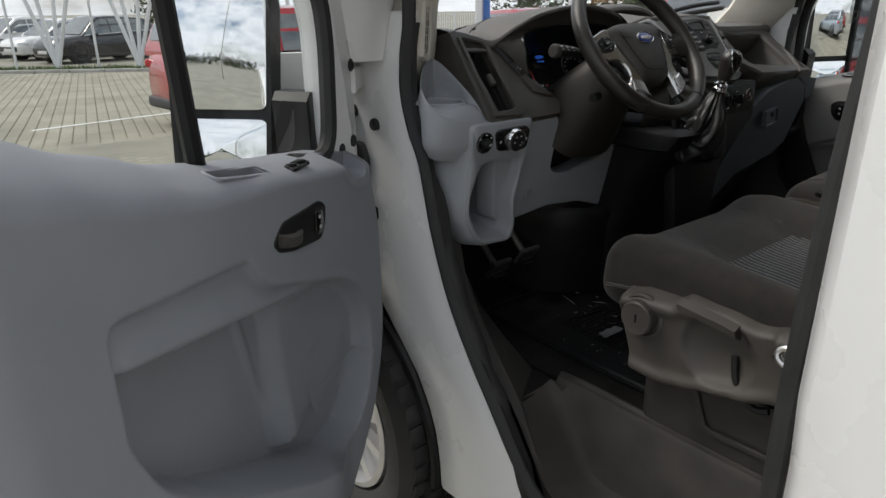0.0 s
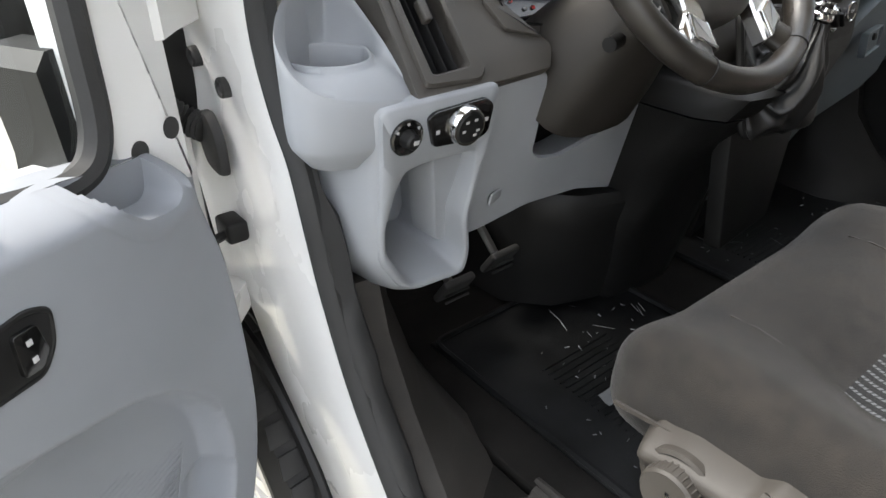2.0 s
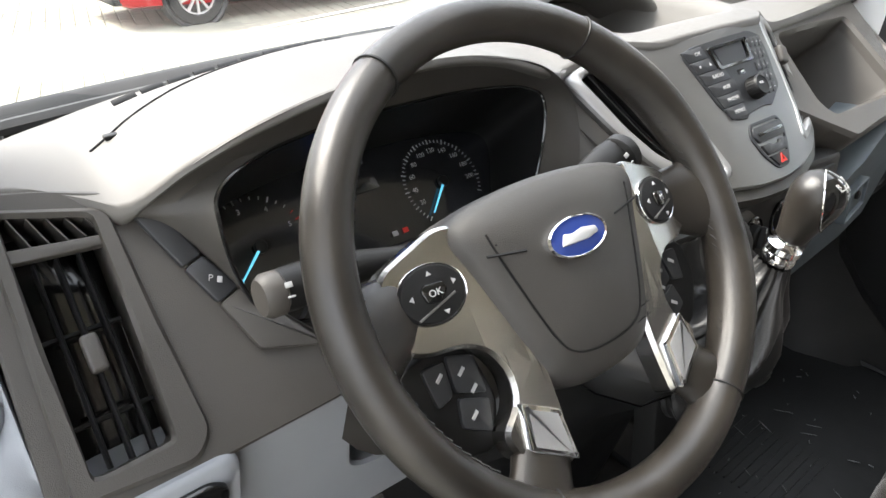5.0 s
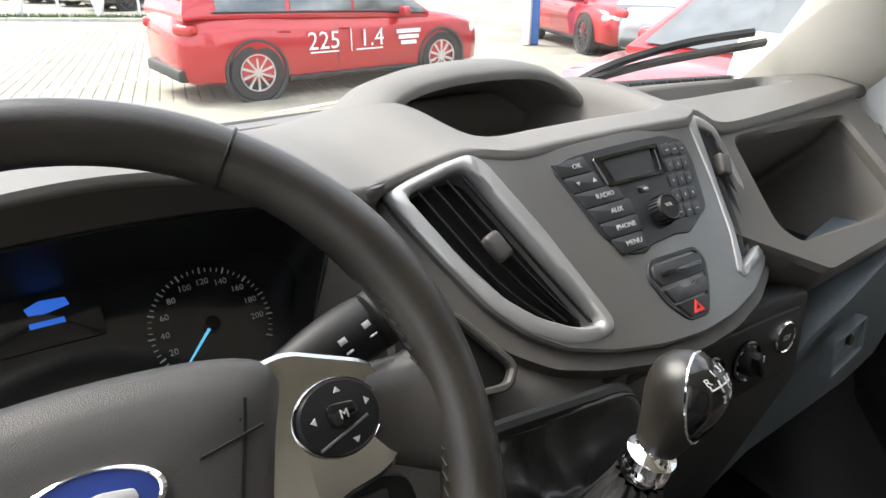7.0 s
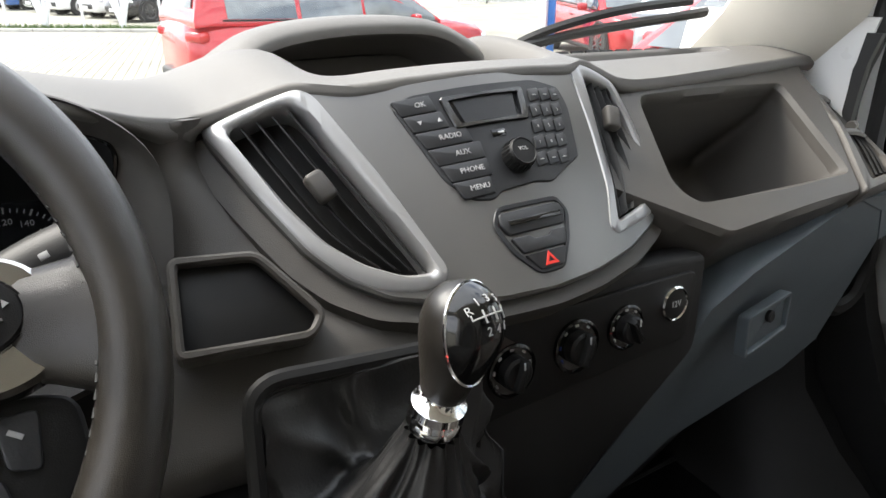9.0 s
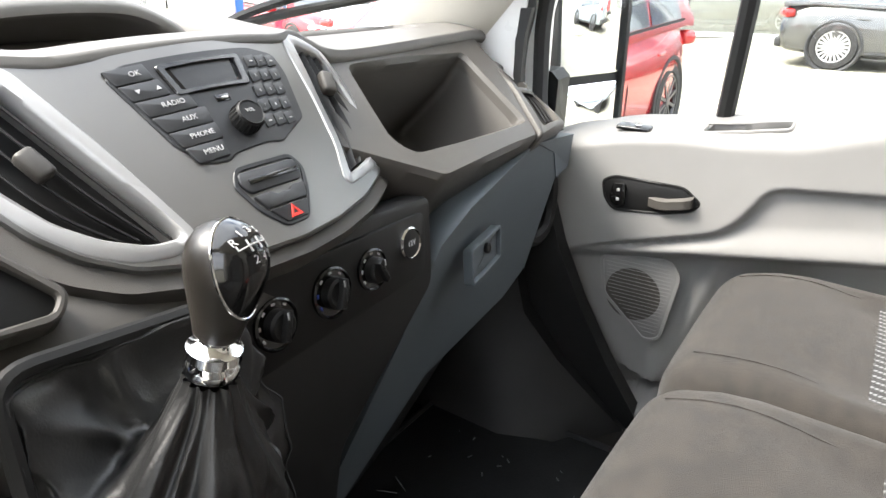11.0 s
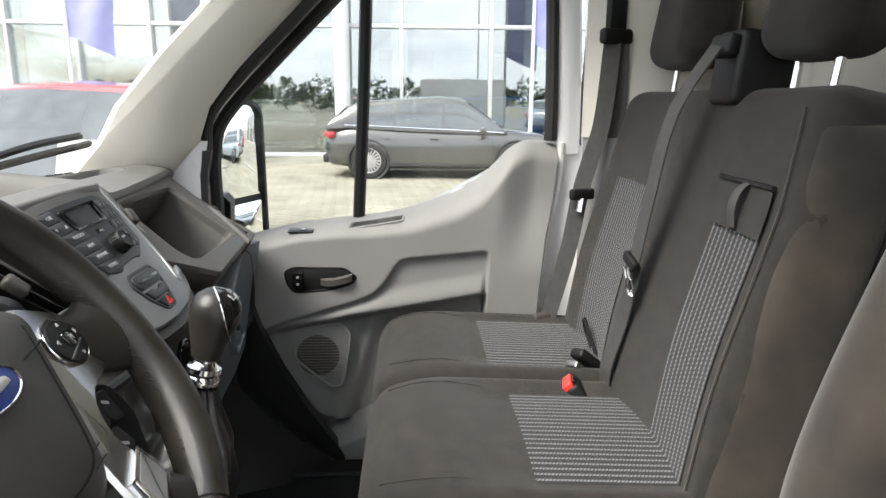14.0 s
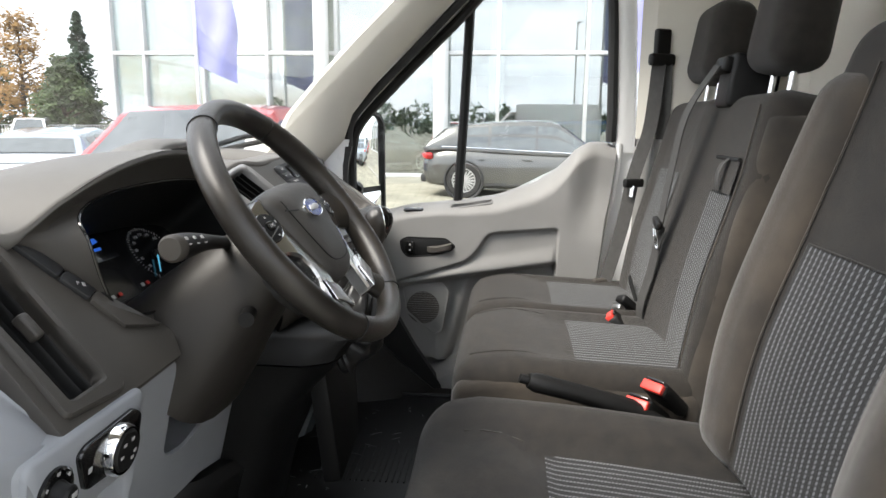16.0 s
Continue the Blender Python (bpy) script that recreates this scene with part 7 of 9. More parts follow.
# leather gaiter: a wrinkled tent from the collar back to a stitched frame on the dash
GF = Fr((1.462, 0.866, 1.072), (1, 0.02, -0.08), (0.0, 0.30, 0.95))
frame_o = resample(rounded([(0.082, 0.0), (0.082, 0.082), (-0.070, 0.088), (-0.076, -0.086), (0.078, -0.092), (0.082, -0.01)], 0.02), 120)
random.seed(4)
bm = BM()
rows = []
mouth = G(0, 0, -0.063)
for k in range(37):
    t = k / 36
    row = []
    for j, (fa, fb) in enumerate(frame_o):
        a = math.atan2(fb, fa)
        neck = 0.0150 + 0.022 * soft(t / 0.45)
        ring_p = mouth + G.u * (neck * math.cos(a)) + G.v * (neck * math.sin(a)) - G.n * (0.004 + 0.085 * soft(t / 0.55))
        end = GF(fa, fb, 0.0)
        p = ring_p.lerp(end, soft((t - 0.22) / 0.78))
        low = soft(t / 0.35) * soft((1.0 - t) / 0.10)
        n3 = noise.noise(Vector((math.cos(a) * 1.5, math.sin(a) * 1.5, t * 2.2 + 1.7)))
        n6 = noise.noise(Vector((math.cos(a) * 3.4 + 3, math.sin(a) * 3.4, t * 4.6)))
        ridge = (1.0 - abs(noise.noise(Vector((math.cos(a) * 2.1 + 7, math.sin(a) * 2.1, t * 3.4)))) * 2.6)
        puff = (0.004 * math.sin(math.pi * t) + 0.018 * n3 + 0.008 * n6 + 0.010 * ridge) * low
        side = (GF.u * math.cos(a) + GF.v * math.sin(a) * 0.6 - GF.v * 0.15 + GF.n * 0.55)
        p = p + side * puff + Vector((0, 0, -0.012 * math.sin(math.pi * t) * (1.0 if fb < 0 else 0.6)))
        p = p + (G.u * math.cos(a) + G.v * math.sin(a)) * (0.0016 * math.sin(a * 14) * max(0.0, 1 - t * 4.0))
        row.append(p)
    rows.append(row)
loft(bm, rows, caps=False)
part("gaiter", bm, BOOT, gear, "wrinkled black leather gaiter", angle=80)
for back_k in (33, 34):
    bm = BM()
    tube(bm, [p + GF.n * 0.0012 for p in rows[back_k]], 0.0010, 5, closed=True)
    part("gaiter_seam", bm, RUBBER, gear, "stitched gaiter seam")
bm = BM()
tube(bm, [GF(a * 1.02, b * 1.02, -0.002) for a, b in frame_o], 0.006, 8, closed=True)
part("gaiter_frame", bm, BLACKP, gear)
# gear console under it
con = thing("gear_console", (1.44, 0.95, 0.75), "dark grey console that carries the gear lever", "console")
bm = BM()
rows = []
for z, x0, x1, y0 in ((0.60, 1.36, 1.60, 1.02), (0.80, 1.34, 1.60, 0.97), (0.95, 1.33, 1.585, 0.905), (1.02, 1.325, 1.56, 0.84), (1.055, 1.33, 1.54, 0.815), (1.066, 1.34, 1.53, 0.83)):
    rows.append([Vector(p) for p in ((x0, 1.2, z), (x0, y0 + 0.05, z), (x0 + 0.02, y0 + 0.01, z), (x0 + 0.06, y0, z), (x1 - 0.06, y0, z), (x1 - 0.02, y0 + 0.01, z), (x1, y0 + 0.05, z), (x1, 1.2, z))])
loft(bm, rows[:4])
part("console_body", bm, BLACKP, con, "black console body", angle=50)
bm = BM()
loft(bm, [[p + Vector((0, 0, 0.0025)) for p in r] for r in rows[3:]])
part("console_top", bm, BLACKP, con, "black console top", angle=50)
# storage slot left of the stack
bm = BM()
SL = Fr((1.412, 0.918, 1.168), (1, -0.18, -0.05), (0, 0.62, 0.78))
slo = rounded([(-0.050, 0.066), (0.006, 0.066), (0.046, 0.020), (0.036, 0.003), (-0.050, 0.0)], 0.008)
ring(bm, SL, slo, shrink(slo, 0.006), 0.052, -0.04, 0.002, 56, base=-0.05)
part("dash_slot", bm, DASH2, dash, "small open dash slot")
bm = BM()
slab(bm, SL, shrink(slo, 0.005), 0.002, 0.0004, base=-0.009)
part("slot_dark", bm, BLACKP, dash)
# soft panel between the instruments and the stack
bm = BM()
bl = [Vector((1.372, 1.072, 1.290)), Vector((1.373, 1.044, 1.296)), Vector((1.372, 1.036, 1.262)), Vector((1.37, 1.02, 1.215)), Vector((1.355, 0.975, 1.16)), Vector((1.345, 0.94, 1.12)), Vector((1.34, 0.92, 1.09)), Vector((1.34, 0.94, 1.05))]
br = [Vector((1.425, 1.080, 1.280)), Vector((1.424, 1.050, 1.290)), Sc(-0.212, 0.085, -0.012), Sc(-0.19, 0.03, -0.018), Sc(-0.155, -0.04, -0.020), Sc(-0.10, -0.085, -0.022), Vector((1.60, 0.90, 1.125)), Vector((1.60, 0.93, 1.06))]
rows = []
for p, q in zip(smooth_path(bl, 4), smooth_path(br, 4)):
    rows.append([p.lerp(q, k / 10) + Vector((0, -0.012 * math.sin(math.pi * k / 10), 0.0)) for k in range(11)])
loft(bm, rows, closed=False)
part("fascia_bridge", bm, DASH2, dash, "dark panel between the instruments and the stack", angle=70)

# ---- pedals, knee cover and mats ----
bm = BM()
rows = []
for z, y0, x1 in ((0.62, 1.04, 1.40), (0.70, 1.02, 1.41), (0.80, 1.0, 1.415), (0.845, 0.985, 1.41), (0.862, 1.0, 1.39)):
    rows.append([Vector(p) for p in ((1.20, 1.3, z), (1.21, y0 + 0.10, z), (1.27, y0 + 0.03, z), (x1 - 0.05, y0, z), (x1 - 0.012, y0 - 0.004, z), (x1, y0 + 0.02, z), (x1, 1.3, z))])
loft(bm, rows)
part("knee_cover", bm, BLACKP, dash, "black plastic cover beside the pedals", angle=50)
for x, y in ((1.06, 1.10), (1.18, 1.12)):
    p = thing("pedal", (x, y, 0.78), "black rubber foot pedal on a steel arm", "pedal", "foot pedals")
    bm = BM()
    rbox(bm, pose(x, y, 0.735, 35, 0, 0), (0.062, 0.014, 0.055), 0.005)
    part("pedal_pad", bm, RUBBER, p)
    for k in range(4):
        bm = BM()
        rbox(bm, pose(x, y - 0.008, 0.735 - 0.018 + 0.012 * k, 35, 0, 0), (0.05, 0.004, 0.004), 0.001, 1)
        part("pad_rib", bm, RUBBER, p)
    bm = BM()
    tube(bm, [(x, y + 0.01, 0.735), (x, y + 0.10, 0.82), (x, y + 0.20, 1.0)], 0.008, 6)
    part("pedal_arm", bm, STEEL, p)
bm = BM()
rbox(bm, pose(1.31, 1.12, 0.70, 25, 0, 0), (0.05, 0.012, 0.12), 0.005)
part("accelerator_pad", bm, RUBBER, thing("accelerator_pedal", (1.31, 1.12, 0.65), "long black rubber accelerator pedal", "pedal", "foot pedals"))


def floor_mat(name, x0, x1, y0, y1, label):
    m = thing(name, ((x0 + x1) / 2, (y0 + y1) / 2, 0.607), label, "floor mat")
    bm = BM()
    rbox(bm, Matrix.Translation(((x0 + x1) / 2, (y0 + y1) / 2, 0.611)), (x1 - x0, y1 - y0, 0.008), 0.003, 2)
    part("mat_base", bm, MATR, m)
    bm = BM()
    out_ = rounded([(x0, y0), (x1, y0), (x1, y1), (x0, y1)], 0.03)
    tube(bm, [(a, b, 0.617) for a, b in shrink(out_, 0.006)], 0.006, 6, closed=True)
    part("mat_edge", bm, MATR, m)
    for k in range(16):
        bm = BM()
        tube(bm, [(x0 + 0.10, y0 + 0.14 + 0.013 * k, 0.616), (x0 + 0.26, y0 + 0.14 + 0.013 * k, 0.616)], 0.0022, 4)
        part("mat_rib", bm, MATR, m)
    return m


floor_mat("rubber_mat", 1.03, 1.44, 0.62, 1.13, "wet black ribbed rubber mat on the floor")
floor_mat("rubber_mat", 1.62, 2.20, 0.66, 1.13, "wet black ribbed rubber mat on the floor")
bm = BM()
random.seed(7)
grid(bm, lambda a, b: Vector((1.178 + a + 0.2 * b, 0.843 + b, 0.621 + 0.004 * noise.noise(Vector((a * 90, b * 90, 0))))), span(-0.03, 0.035, 10), span(-0.012, 0.014, 6))
part("paper_scrap", bm, PAPER, None, "crumpled grey scrap lying on the rubber mat", category="litter")
# crumbs and scuffs on the mats, their pale colour also standing for wet glints
bm = BM()
for k in range(110):
    x, y = random.choice(((random.uniform(1.05, 1.42), random.uniform(0.65, 1.0)), (random.uniform(1.65, 2.1), random.uniform(0.7, 1.05))))
    a = random.uniform(0, 6.28)
    l = random.uniform(0.0012, 0.0045)
    d_ = Vector((math.cos(a) * l, math.sin(a) * l, 0.0006))
    w_ = Vector((-d_.y, d_.x, 0)) * 0.3
    c = Vector((x, y, 0.6175))
    loft(bm, [[c - d_ - w_, c - d_ + w_, c - d_ + Vector((0, 0, 0.0015))], [c + d_ - w_, c + d_ + w_, c + d_ + Vector((0, 0, 0.0015))]])
for k in range(46):
    x, y = random.choice(((random.uniform(1.22, 1.43), random.uniform(0.66, 1.05)), (random.uniform(1.63, 1.95), random.uniform(0.68, 1.05))))
    a = radians(random.choice((62, 70, 118))) + random.uniform(-0.15, 0.15)
    l = random.uniform(0.006, 0.020)
    d_ = Vector((math.cos(a) * l, math.sin(a) * l, 0.0))
    w_ = Vector((-d_.y, d_.x, 0)).normalized() * random.uniform(0.0006, 0.0016)
    c = Vector((x, y, 0.6172))
    loft(bm, [[c - d_ - w_ * 0.4, c - d_ + w_ * 0.4, c - d_ + Vector((0, 0, 0.0006))], [c - w_, c + w_, c + Vector((0, 0, 0.0012))], [c + d_ - w_ * 0.4, c + d_ + w_ * 0.4, c + d_ + Vector((0, 0, 0.0006))]])
part("floor_flecks", bm, PAPER, None, "pale crumbs, scuffs and painted wet glints on the mats", category="dirt", kind="stuff")


# ---- seats ----
def cushion(name, parent, M, size, r, bend, material, label="", n=(10, 10, 3)):
    bm = BM()
    rbox(bm, M, size, r, 5, bend, *n)
    return part(name, bm, material, parent, label, angle=75)


def patch(name, parent, M, size, bend, u0, u1, v0, v1, material, face="z", lift=0.0022, nu=16, nv=22, label=""):
    bm = BM()
    hx, hy, hz = size[0] / 2, size[1] / 2, size[2] / 2
    if face == "z":
        f = lambda u, v: M @ (Vector(bend(Vector((u, v, hz)))) + Vector((0, 0, lift)))
    else:
        f = lambda u, v: M @ (Vector(bend(Vector((u, hy, v)))) + Vector((0, lift, 0)))
    grid(bm, f, span(u0, u1, nu), span(v0, v1, nv))
    return part(name, bm, material, parent, label, angle=80)


def seam(parent, pts, r=0.0016, material=None):
    bm = BM()
    tube(bm, pts, r, 5)
    return part("seam", bm, material or CLOTHB, parent)


def driver_seat():
    s = thing("driver_seat", (1.19, 0.45, 0.60), "worn dark cloth driver seat with striped inserts on a plastic base", "car seat")
    size = (0.50, 0.50, 0.13)
    M = pose(1.188, 0.475, 0.853, 5, 0, 0)

    def bend(p):
        e = abs(p.x) / 0.25
        z = p.z + (0.028 * max(0, e - 0.55) / 0.45 if p.z > 0 else 0)
        z -= 0.026 * soft((0.74 - e) / 0.22) * soft((0.14 - p.y) / 0.10) if p.z > 0 else 0
        z += 0.008 * math.cos(p.y / 0.25 * 1.3) if p.z > 0 else 0
        y = p.y
        x = p.x * (1 - 0.04 * max(0, p.y / 0.25))
        if p.y > 0.15:
            z -= 0.034 * ((p.y - 0.15) / 0.10) ** 2 if p.z > 0 else 0
        return (x, y, z)
    cushion("seat_cushion", s, M, size, 0.045, bend, CLOTH, "dark cloth cushion")
    patch("striped_insert", s, M, size, bend, -0.132, 0.142, -0.22, 0.062, STRIPE, label="striped cloth insert")
    for x in (-0.137, 0.137):
        seam(s, [M @ (Vector(bend(Vector((x, y, 0.065)))) + Vector((0, 0, 0.001))) for y in span(-0.20, 0.18, 14)])
    bs = (0.50, 0.13, 0.66)
    B = pose(1.188, 0.135, 1.185, 12.5, 0, 0)

    def bb(p):
        t = (p.z + 0.33) / 0.66
        w = 1.0 - 0.22 * max(0, t - 0.62) / 0.38 - 0.05 * (1 - t)
        e = abs(p.x) / 0.25
        y = p.y
        if p.y > 0:
            y += 0.045 * max(0, e - 0.5) / 0.5 * (1 - 0.6 * t) + 0.02 * math.exp(-((t - 0.3) / 0.25) ** 2)
        return (p.x * w, y, p.z)
    cushion("seat_backrest", s, B, bs, 0.05, bb, CLOTH, "dark cloth backrest", (10, 3, 12))
    for k in (-1, 1):
        side = lambda p, k=k: (p.x + k * (-0.030 * max(0.0, p.z / 0.29) ** 2 - 0.02 * max(0.0, -p.z / 0.29) ** 2), p.y + 0.018 * math.exp(-((p.z + 0.10) / 0.16) ** 2), p.z)
        cushion("backrest_bolster", s, B @ Matrix.Translation((0.196 * k, 0.048, -0.030)) @ Matrix.Rotation(radians(16 * k), 4, "Z"), (0.115, 0.105, 0.58), 0.046, side, CLOTHB, "brown-grey worn bolster", (4, 4, 14))
        seam(s, [B @ (Vector(bb(Vector((0.136 * k, 0.065, z)))) + Vector((0, 0.004, 0))) for z in span(-0.28, 0.26, 20)], 0.0016, CLOTHB)
    patch("striped_insert", s, B, bs, bb, -0.130, 0.128, -0.30, 0.024, STRIPE, "y")
    seam(s, [B @ (Vector(bb(Vector((x, 0.065, 0.025)))) + Vector((0, 0.003, 0))) for x in span(-0.130, 0.125, 12)], 0.0016, CLOTH)
    H = pose(1.188, 0.06, 1.60, 8, 0, 0)
    cushion("headrest", s, H, (0.27, 0.11, 0.19), 0.045, lambda p: (p.x * (1 - 0.12 * p.z / 0.1), p.y, p.z), CLOTH, "dark cloth headrest", (6, 3, 5))
    for x in (1.13, 1.246):
        bm = BM()
        tube(bm, [(x, 0.075, 1.46), (x, 0.065, 1.56)], 0.006, 10)
        part("headrest_post", bm, CHROME, s)
    # moulded side panel with knob and lever
    X0 = 0.928
    F_ = Fr((X0, 0.45, 0.80), (0, -1, 0), (0, 0, 1), (-1, 0, 0))
    tops = [(-0.20, 0.055), (-0.185, 0.070), (-0.14, 0.080), (-0.09, 0.082), (-0.065, 0.095), (0.0, 0.092), (0.05, 0.086), (0.09, 0.092), (0.16, 0.105), (0.26, 0.115)]
    lows = [(-0.20, -0.085), (-0.10, -0.088), (-0.06, -0.080), (-0.015, -0.069), (0.03, -0.060), (0.10, -0.040), (0.18, -0.02), (0.26, -0.005)]

    def relief(u, k):
        """The moulded panel, k from its lower to its upper edge."""
        hi, lo = table(u, tops)[0], table(u, lows)[0]
        v = lo + (hi - lo) * k
        d = min((hi - v), (v - lo), (u + 0.20) * 1.0)
        c = 0.012 - 0.030 * max(0.0, 1 - d / 0.018) ** 2
        rim = v - lo
        c += 0.010 * math.exp(-((rim - 0.022) / 0.012) ** 2) * (1 if u < 0.05 else max(0.0, 1 - (u - 0.05) / 0.08))
        c += 0.010 * math.exp(-((hi - v - 0.022) / 0.014) ** 2) * max(0.0, min(1.0, (-0.05 - u) / 0.03 + 1))
        # scoop round the lever, and the step behind it
        e = ((u + 0.005) / 0.062) ** 2 + ((v - 0.020) / 0.058) ** 2
        c -= 0.020 * max(0.0, 1 - e) ** 0.6
        c += 0.008 * max(0.0, min(1.0, (u - 0.075) / 0.008)) * max(0.0, min(1.0, (v - 0.045) / 0.008))
        return F_(u + 0.04 * max(0.0, min(1.0, (0.02 - v) / 0.1)) * max(0.0, min(1.0, (-0.10 - u) / 0.10)), v, c)
    bm = BM()
    grid(bm, relief, span(-0.20, 0.26, 92), span(0, 1, 44))
    sd = part("side_panel", bm, SEATP, s, "brown-grey moulded seat side panel", angle=70)
    Kn = F_.at(-0.143, 0.035, 0.010)
    bm = BM()
    turned(bm, Kn, [(0.040, -0.004), (0.040, 0.004), (0.036, 0.006), (0.034, 0.004)], 40, caps=False)
    part("knob_collar", bm, SEATP, sd)
    bm = BM()
    turned(bm, Kn, [(0.030, 0.0), (0.030, 0.022), (0.0275, 0.025), (0.020, 0.0235), (0.0, 0.023)], 40)
    kn = part("recline_knob", bm, SEATP, sd, "round ribbed adjuster knob")
    for k in range(30):
        a = k * math.tau / 30
        bm = BM()
        tube(bm, [Kn(0.0302 * math.cos(a), 0.0302 * math.sin(a), 0.006), Kn(0.0295 * math.cos(a), 0.0295 * math.sin(a), 0.021)], 0.0012, 4)
        part("knob_rib", bm, SEATP, kn)
    bar(Kn, 0, 0, 0.004, 0.014, GLOSSB, kn, "symbol", c=0.0232)
    bm = BM()
    loft(bm, [[F_(u, v + dv, c) for dv, c in ((-0.010, 0.004), (0.0, 0.022), (0.012, 0.026), (0.018, 0.010), (0.010, 0.0))] for u, v in ((-0.075, 0.072), (-0.04, 0.068), (0.0, 0.064), (0.025, 0.060))])
    part("height_lever", bm, SEATP, sd, "flat seat height lever")
    bm = BM()
    tube(bm, smooth_path([F_(0.02, 0.02, 0.0), F_(0.03, -0.02, 0.005), F_(0.06, -0.05, 0.006), F_(0.085, -0.045, 0.005)], 5), 0.006, 6)
    part("hook_slot", bm, BLACKP, sd)
    seam(s, [Vector((0.937, y, 0.876 - 0.02 * ((y - 0.45) / 0.25) ** 2)) for y in span(0.24, 0.69, 16)], 0.003, CLOTHB)
    bm = BM()
    rbox(bm, pose(1.19, 0.40, 0.69, 0, 0, 0), (0.46, 0.42, 0.19), 0.02)
    part("seat_box", bm, STEP, s, "dusty dark seat box")
    bm = BM()
    Bx = Fr((0.957, 0.42, 0.70), (0, -1, 0), (0, 0, 1), (-1, 0, 0))
    q = rounded([(-0.10, 0.05), (0.16, 0.04), (0.14, -0.05), (-0.06, -0.055)], 0.02)
    ring(bm, Bx, q, shrink(q, 0.010), 0.006, 0.0, 0.002, 56)
    part("box_panel", bm, STEP, s)
    return s


driver_seat()


def bench():
    s = thing("passenger_bench", (1.95, 0.4, 0.60), "dark cloth double passenger seat with striped inserts", "car seat")
    for x, w, first in ((1.765, 0.40, True), (2.145, 0.37, False)):
        size = (w, 0.46, 0.19)
        M = pose(x, 0.462, 0.852, 2.5, 0, 0)

        def bend(p, w=w):
            e = abs(p.x) / (w / 2)
            z = p.z + (0.012 * math.cos(p.x / w * 2.6) if p.z > 0 else 0)
            z -= 0.017 * soft((0.86 - e) / 0.2) * soft((0.12 - p.y) / 0.12) if p.z > 0 else 0
            if p.y > 0.10 and p.z > 0:
                z -= 0.03 * ((p.y - 0.10) / 0.13) ** 2
            x_ = p.x * (1 - 0.10 * max(0, (p.y - 0.12) / 0.11) ** 2)
            return (x_, p.y, z)
        cushion("seat_cushion", s, M, size, 0.04, bend, CLOTH, "dark cloth cushion")
        patch("striped_insert", s, M, size, bend, -w * (0.33 if first else 0.36), w * (0.33 if first else 0.36), -0.20, 0.0 if first else 0.02, STRIPE, label="striped cloth insert")
        for a in (-w * 0.365, w * 0.365):
            seam(s, [M @ (Vector(bend(Vector((a, y, 0.095)))) + Vector((0, 0, 0.0005))) for y in span(-0.2, 0.2, 12)], 0.0012, CLOTH)
        front = [M @ (Vector(bend(Vector((a, 0.218, 0.058)))) + Vector((0, 0.006, 0))) for a in span(-w * 0.42, w * 0.42, 12)]
        seam(s, front, 0.0014, CLOTHB)
        if first:
            cushion("cushion_side", s, M @ Matrix.Translation((-w / 2 + 0.022, 0.0, -0.012)), (0.052, 0.455, 0.165), 0.024, lambda p: (p.x, p.y, p.z - (0.03 * max(0.0, (p.y - 0.10) / 0.13) ** 2 if p.z > 0 else 0)), CLOTHB, "brown-grey worn cushion side", (3, 10, 4))
            seam(s, [M @ Vector((-w / 2 - 0.0005, y, 0.055)) for y in span(-0.2, 0.09, 10)], 0.0014, CLOTHB)
    bs = (0.76, 0.15, 0.62)
    B = pose(1.945, 0.135, 1.155, 11.5, 0, 0)

    def bb(p):
        t = (p.z + 0.31) / 0.62
        w = 1 - 0.07 * max(0, t - 0.7) / 0.3
        y = p.y
        if p.y > 0:
            y += 0.022 * (abs(abs(p.x) - 0.19) / 0.19) ** 2 * (1 - 0.5 * t) + 0.012 * math.exp(-((t - 0.35) / 0.25) ** 2)
        return (p.x * w, y, p.z - 0.030 * max(0.0, (p.z - 0.10) / 0.21))
    cushion("seat_backrest", s, B, bs, 0.045, bb, CLOTH, "dark cloth double backrest", (22, 3, 12))
    patch("striped_insert", s, B, bs, bb, -0.312, -0.178, -0.28, 0.10, STRIPE, "y", label="striped cloth insert")
    patch("striped_insert", s, B, bs, bb, 0.065, 0.270, -0.28, 0.10, STRIPE, "y")
    for k in (-1, 1):
        side = lambda p, k=k: (p.x - k * 0.022 * max(0.0, p.z / 0.29) ** 2, p.y + 0.012 * math.exp(-((p.z + 0.10) / 0.18) ** 2), p.z - 0.032 * max(0.0, (p.z - 0.08) / 0.21))
        cushion("backrest_bolster", s, B @ Matrix.Translation((0.356 * k, 0.030, -0.015)) @ Matrix.Rotation(radians(14 * k), 4, "Z"), (0.066, 0.105, 0.59), 0.032, side, CLOTHB, "brown-grey worn bolster", (4, 4, 14))
    seam(s, [B @ (Vector(bb(Vector((-0.338, 0.075, z)))) + Vector((0, 0.003, 0))) for z in span(-0.28, 0.27, 24)], 0.0015, CLOTHB)
    # fold-down flap with its pull strap
    patch("fold_flap", s, B, bs, bb, -0.316, -0.172, 0.085, 0.155, CLOTH, "y", 0.006, label="flap over the folding table")
    seam(s, [B @ (Vector(bb(Vector((x, 0.075, 0.157)))) + Vector((0, 0.007, 0))) for x in span(-0.318, -0.166, 8)], 0.0035, BLACKP)
    bm = BM()
    pts = [B @ (Vector(bb(Vector((-0.245, 0.075, z)))) + Vector((0, c, 0))) for z, c in ((0.155, 0.008), (0.14, 0.018), (0.115, 0.020), (0.09, 0.012))]
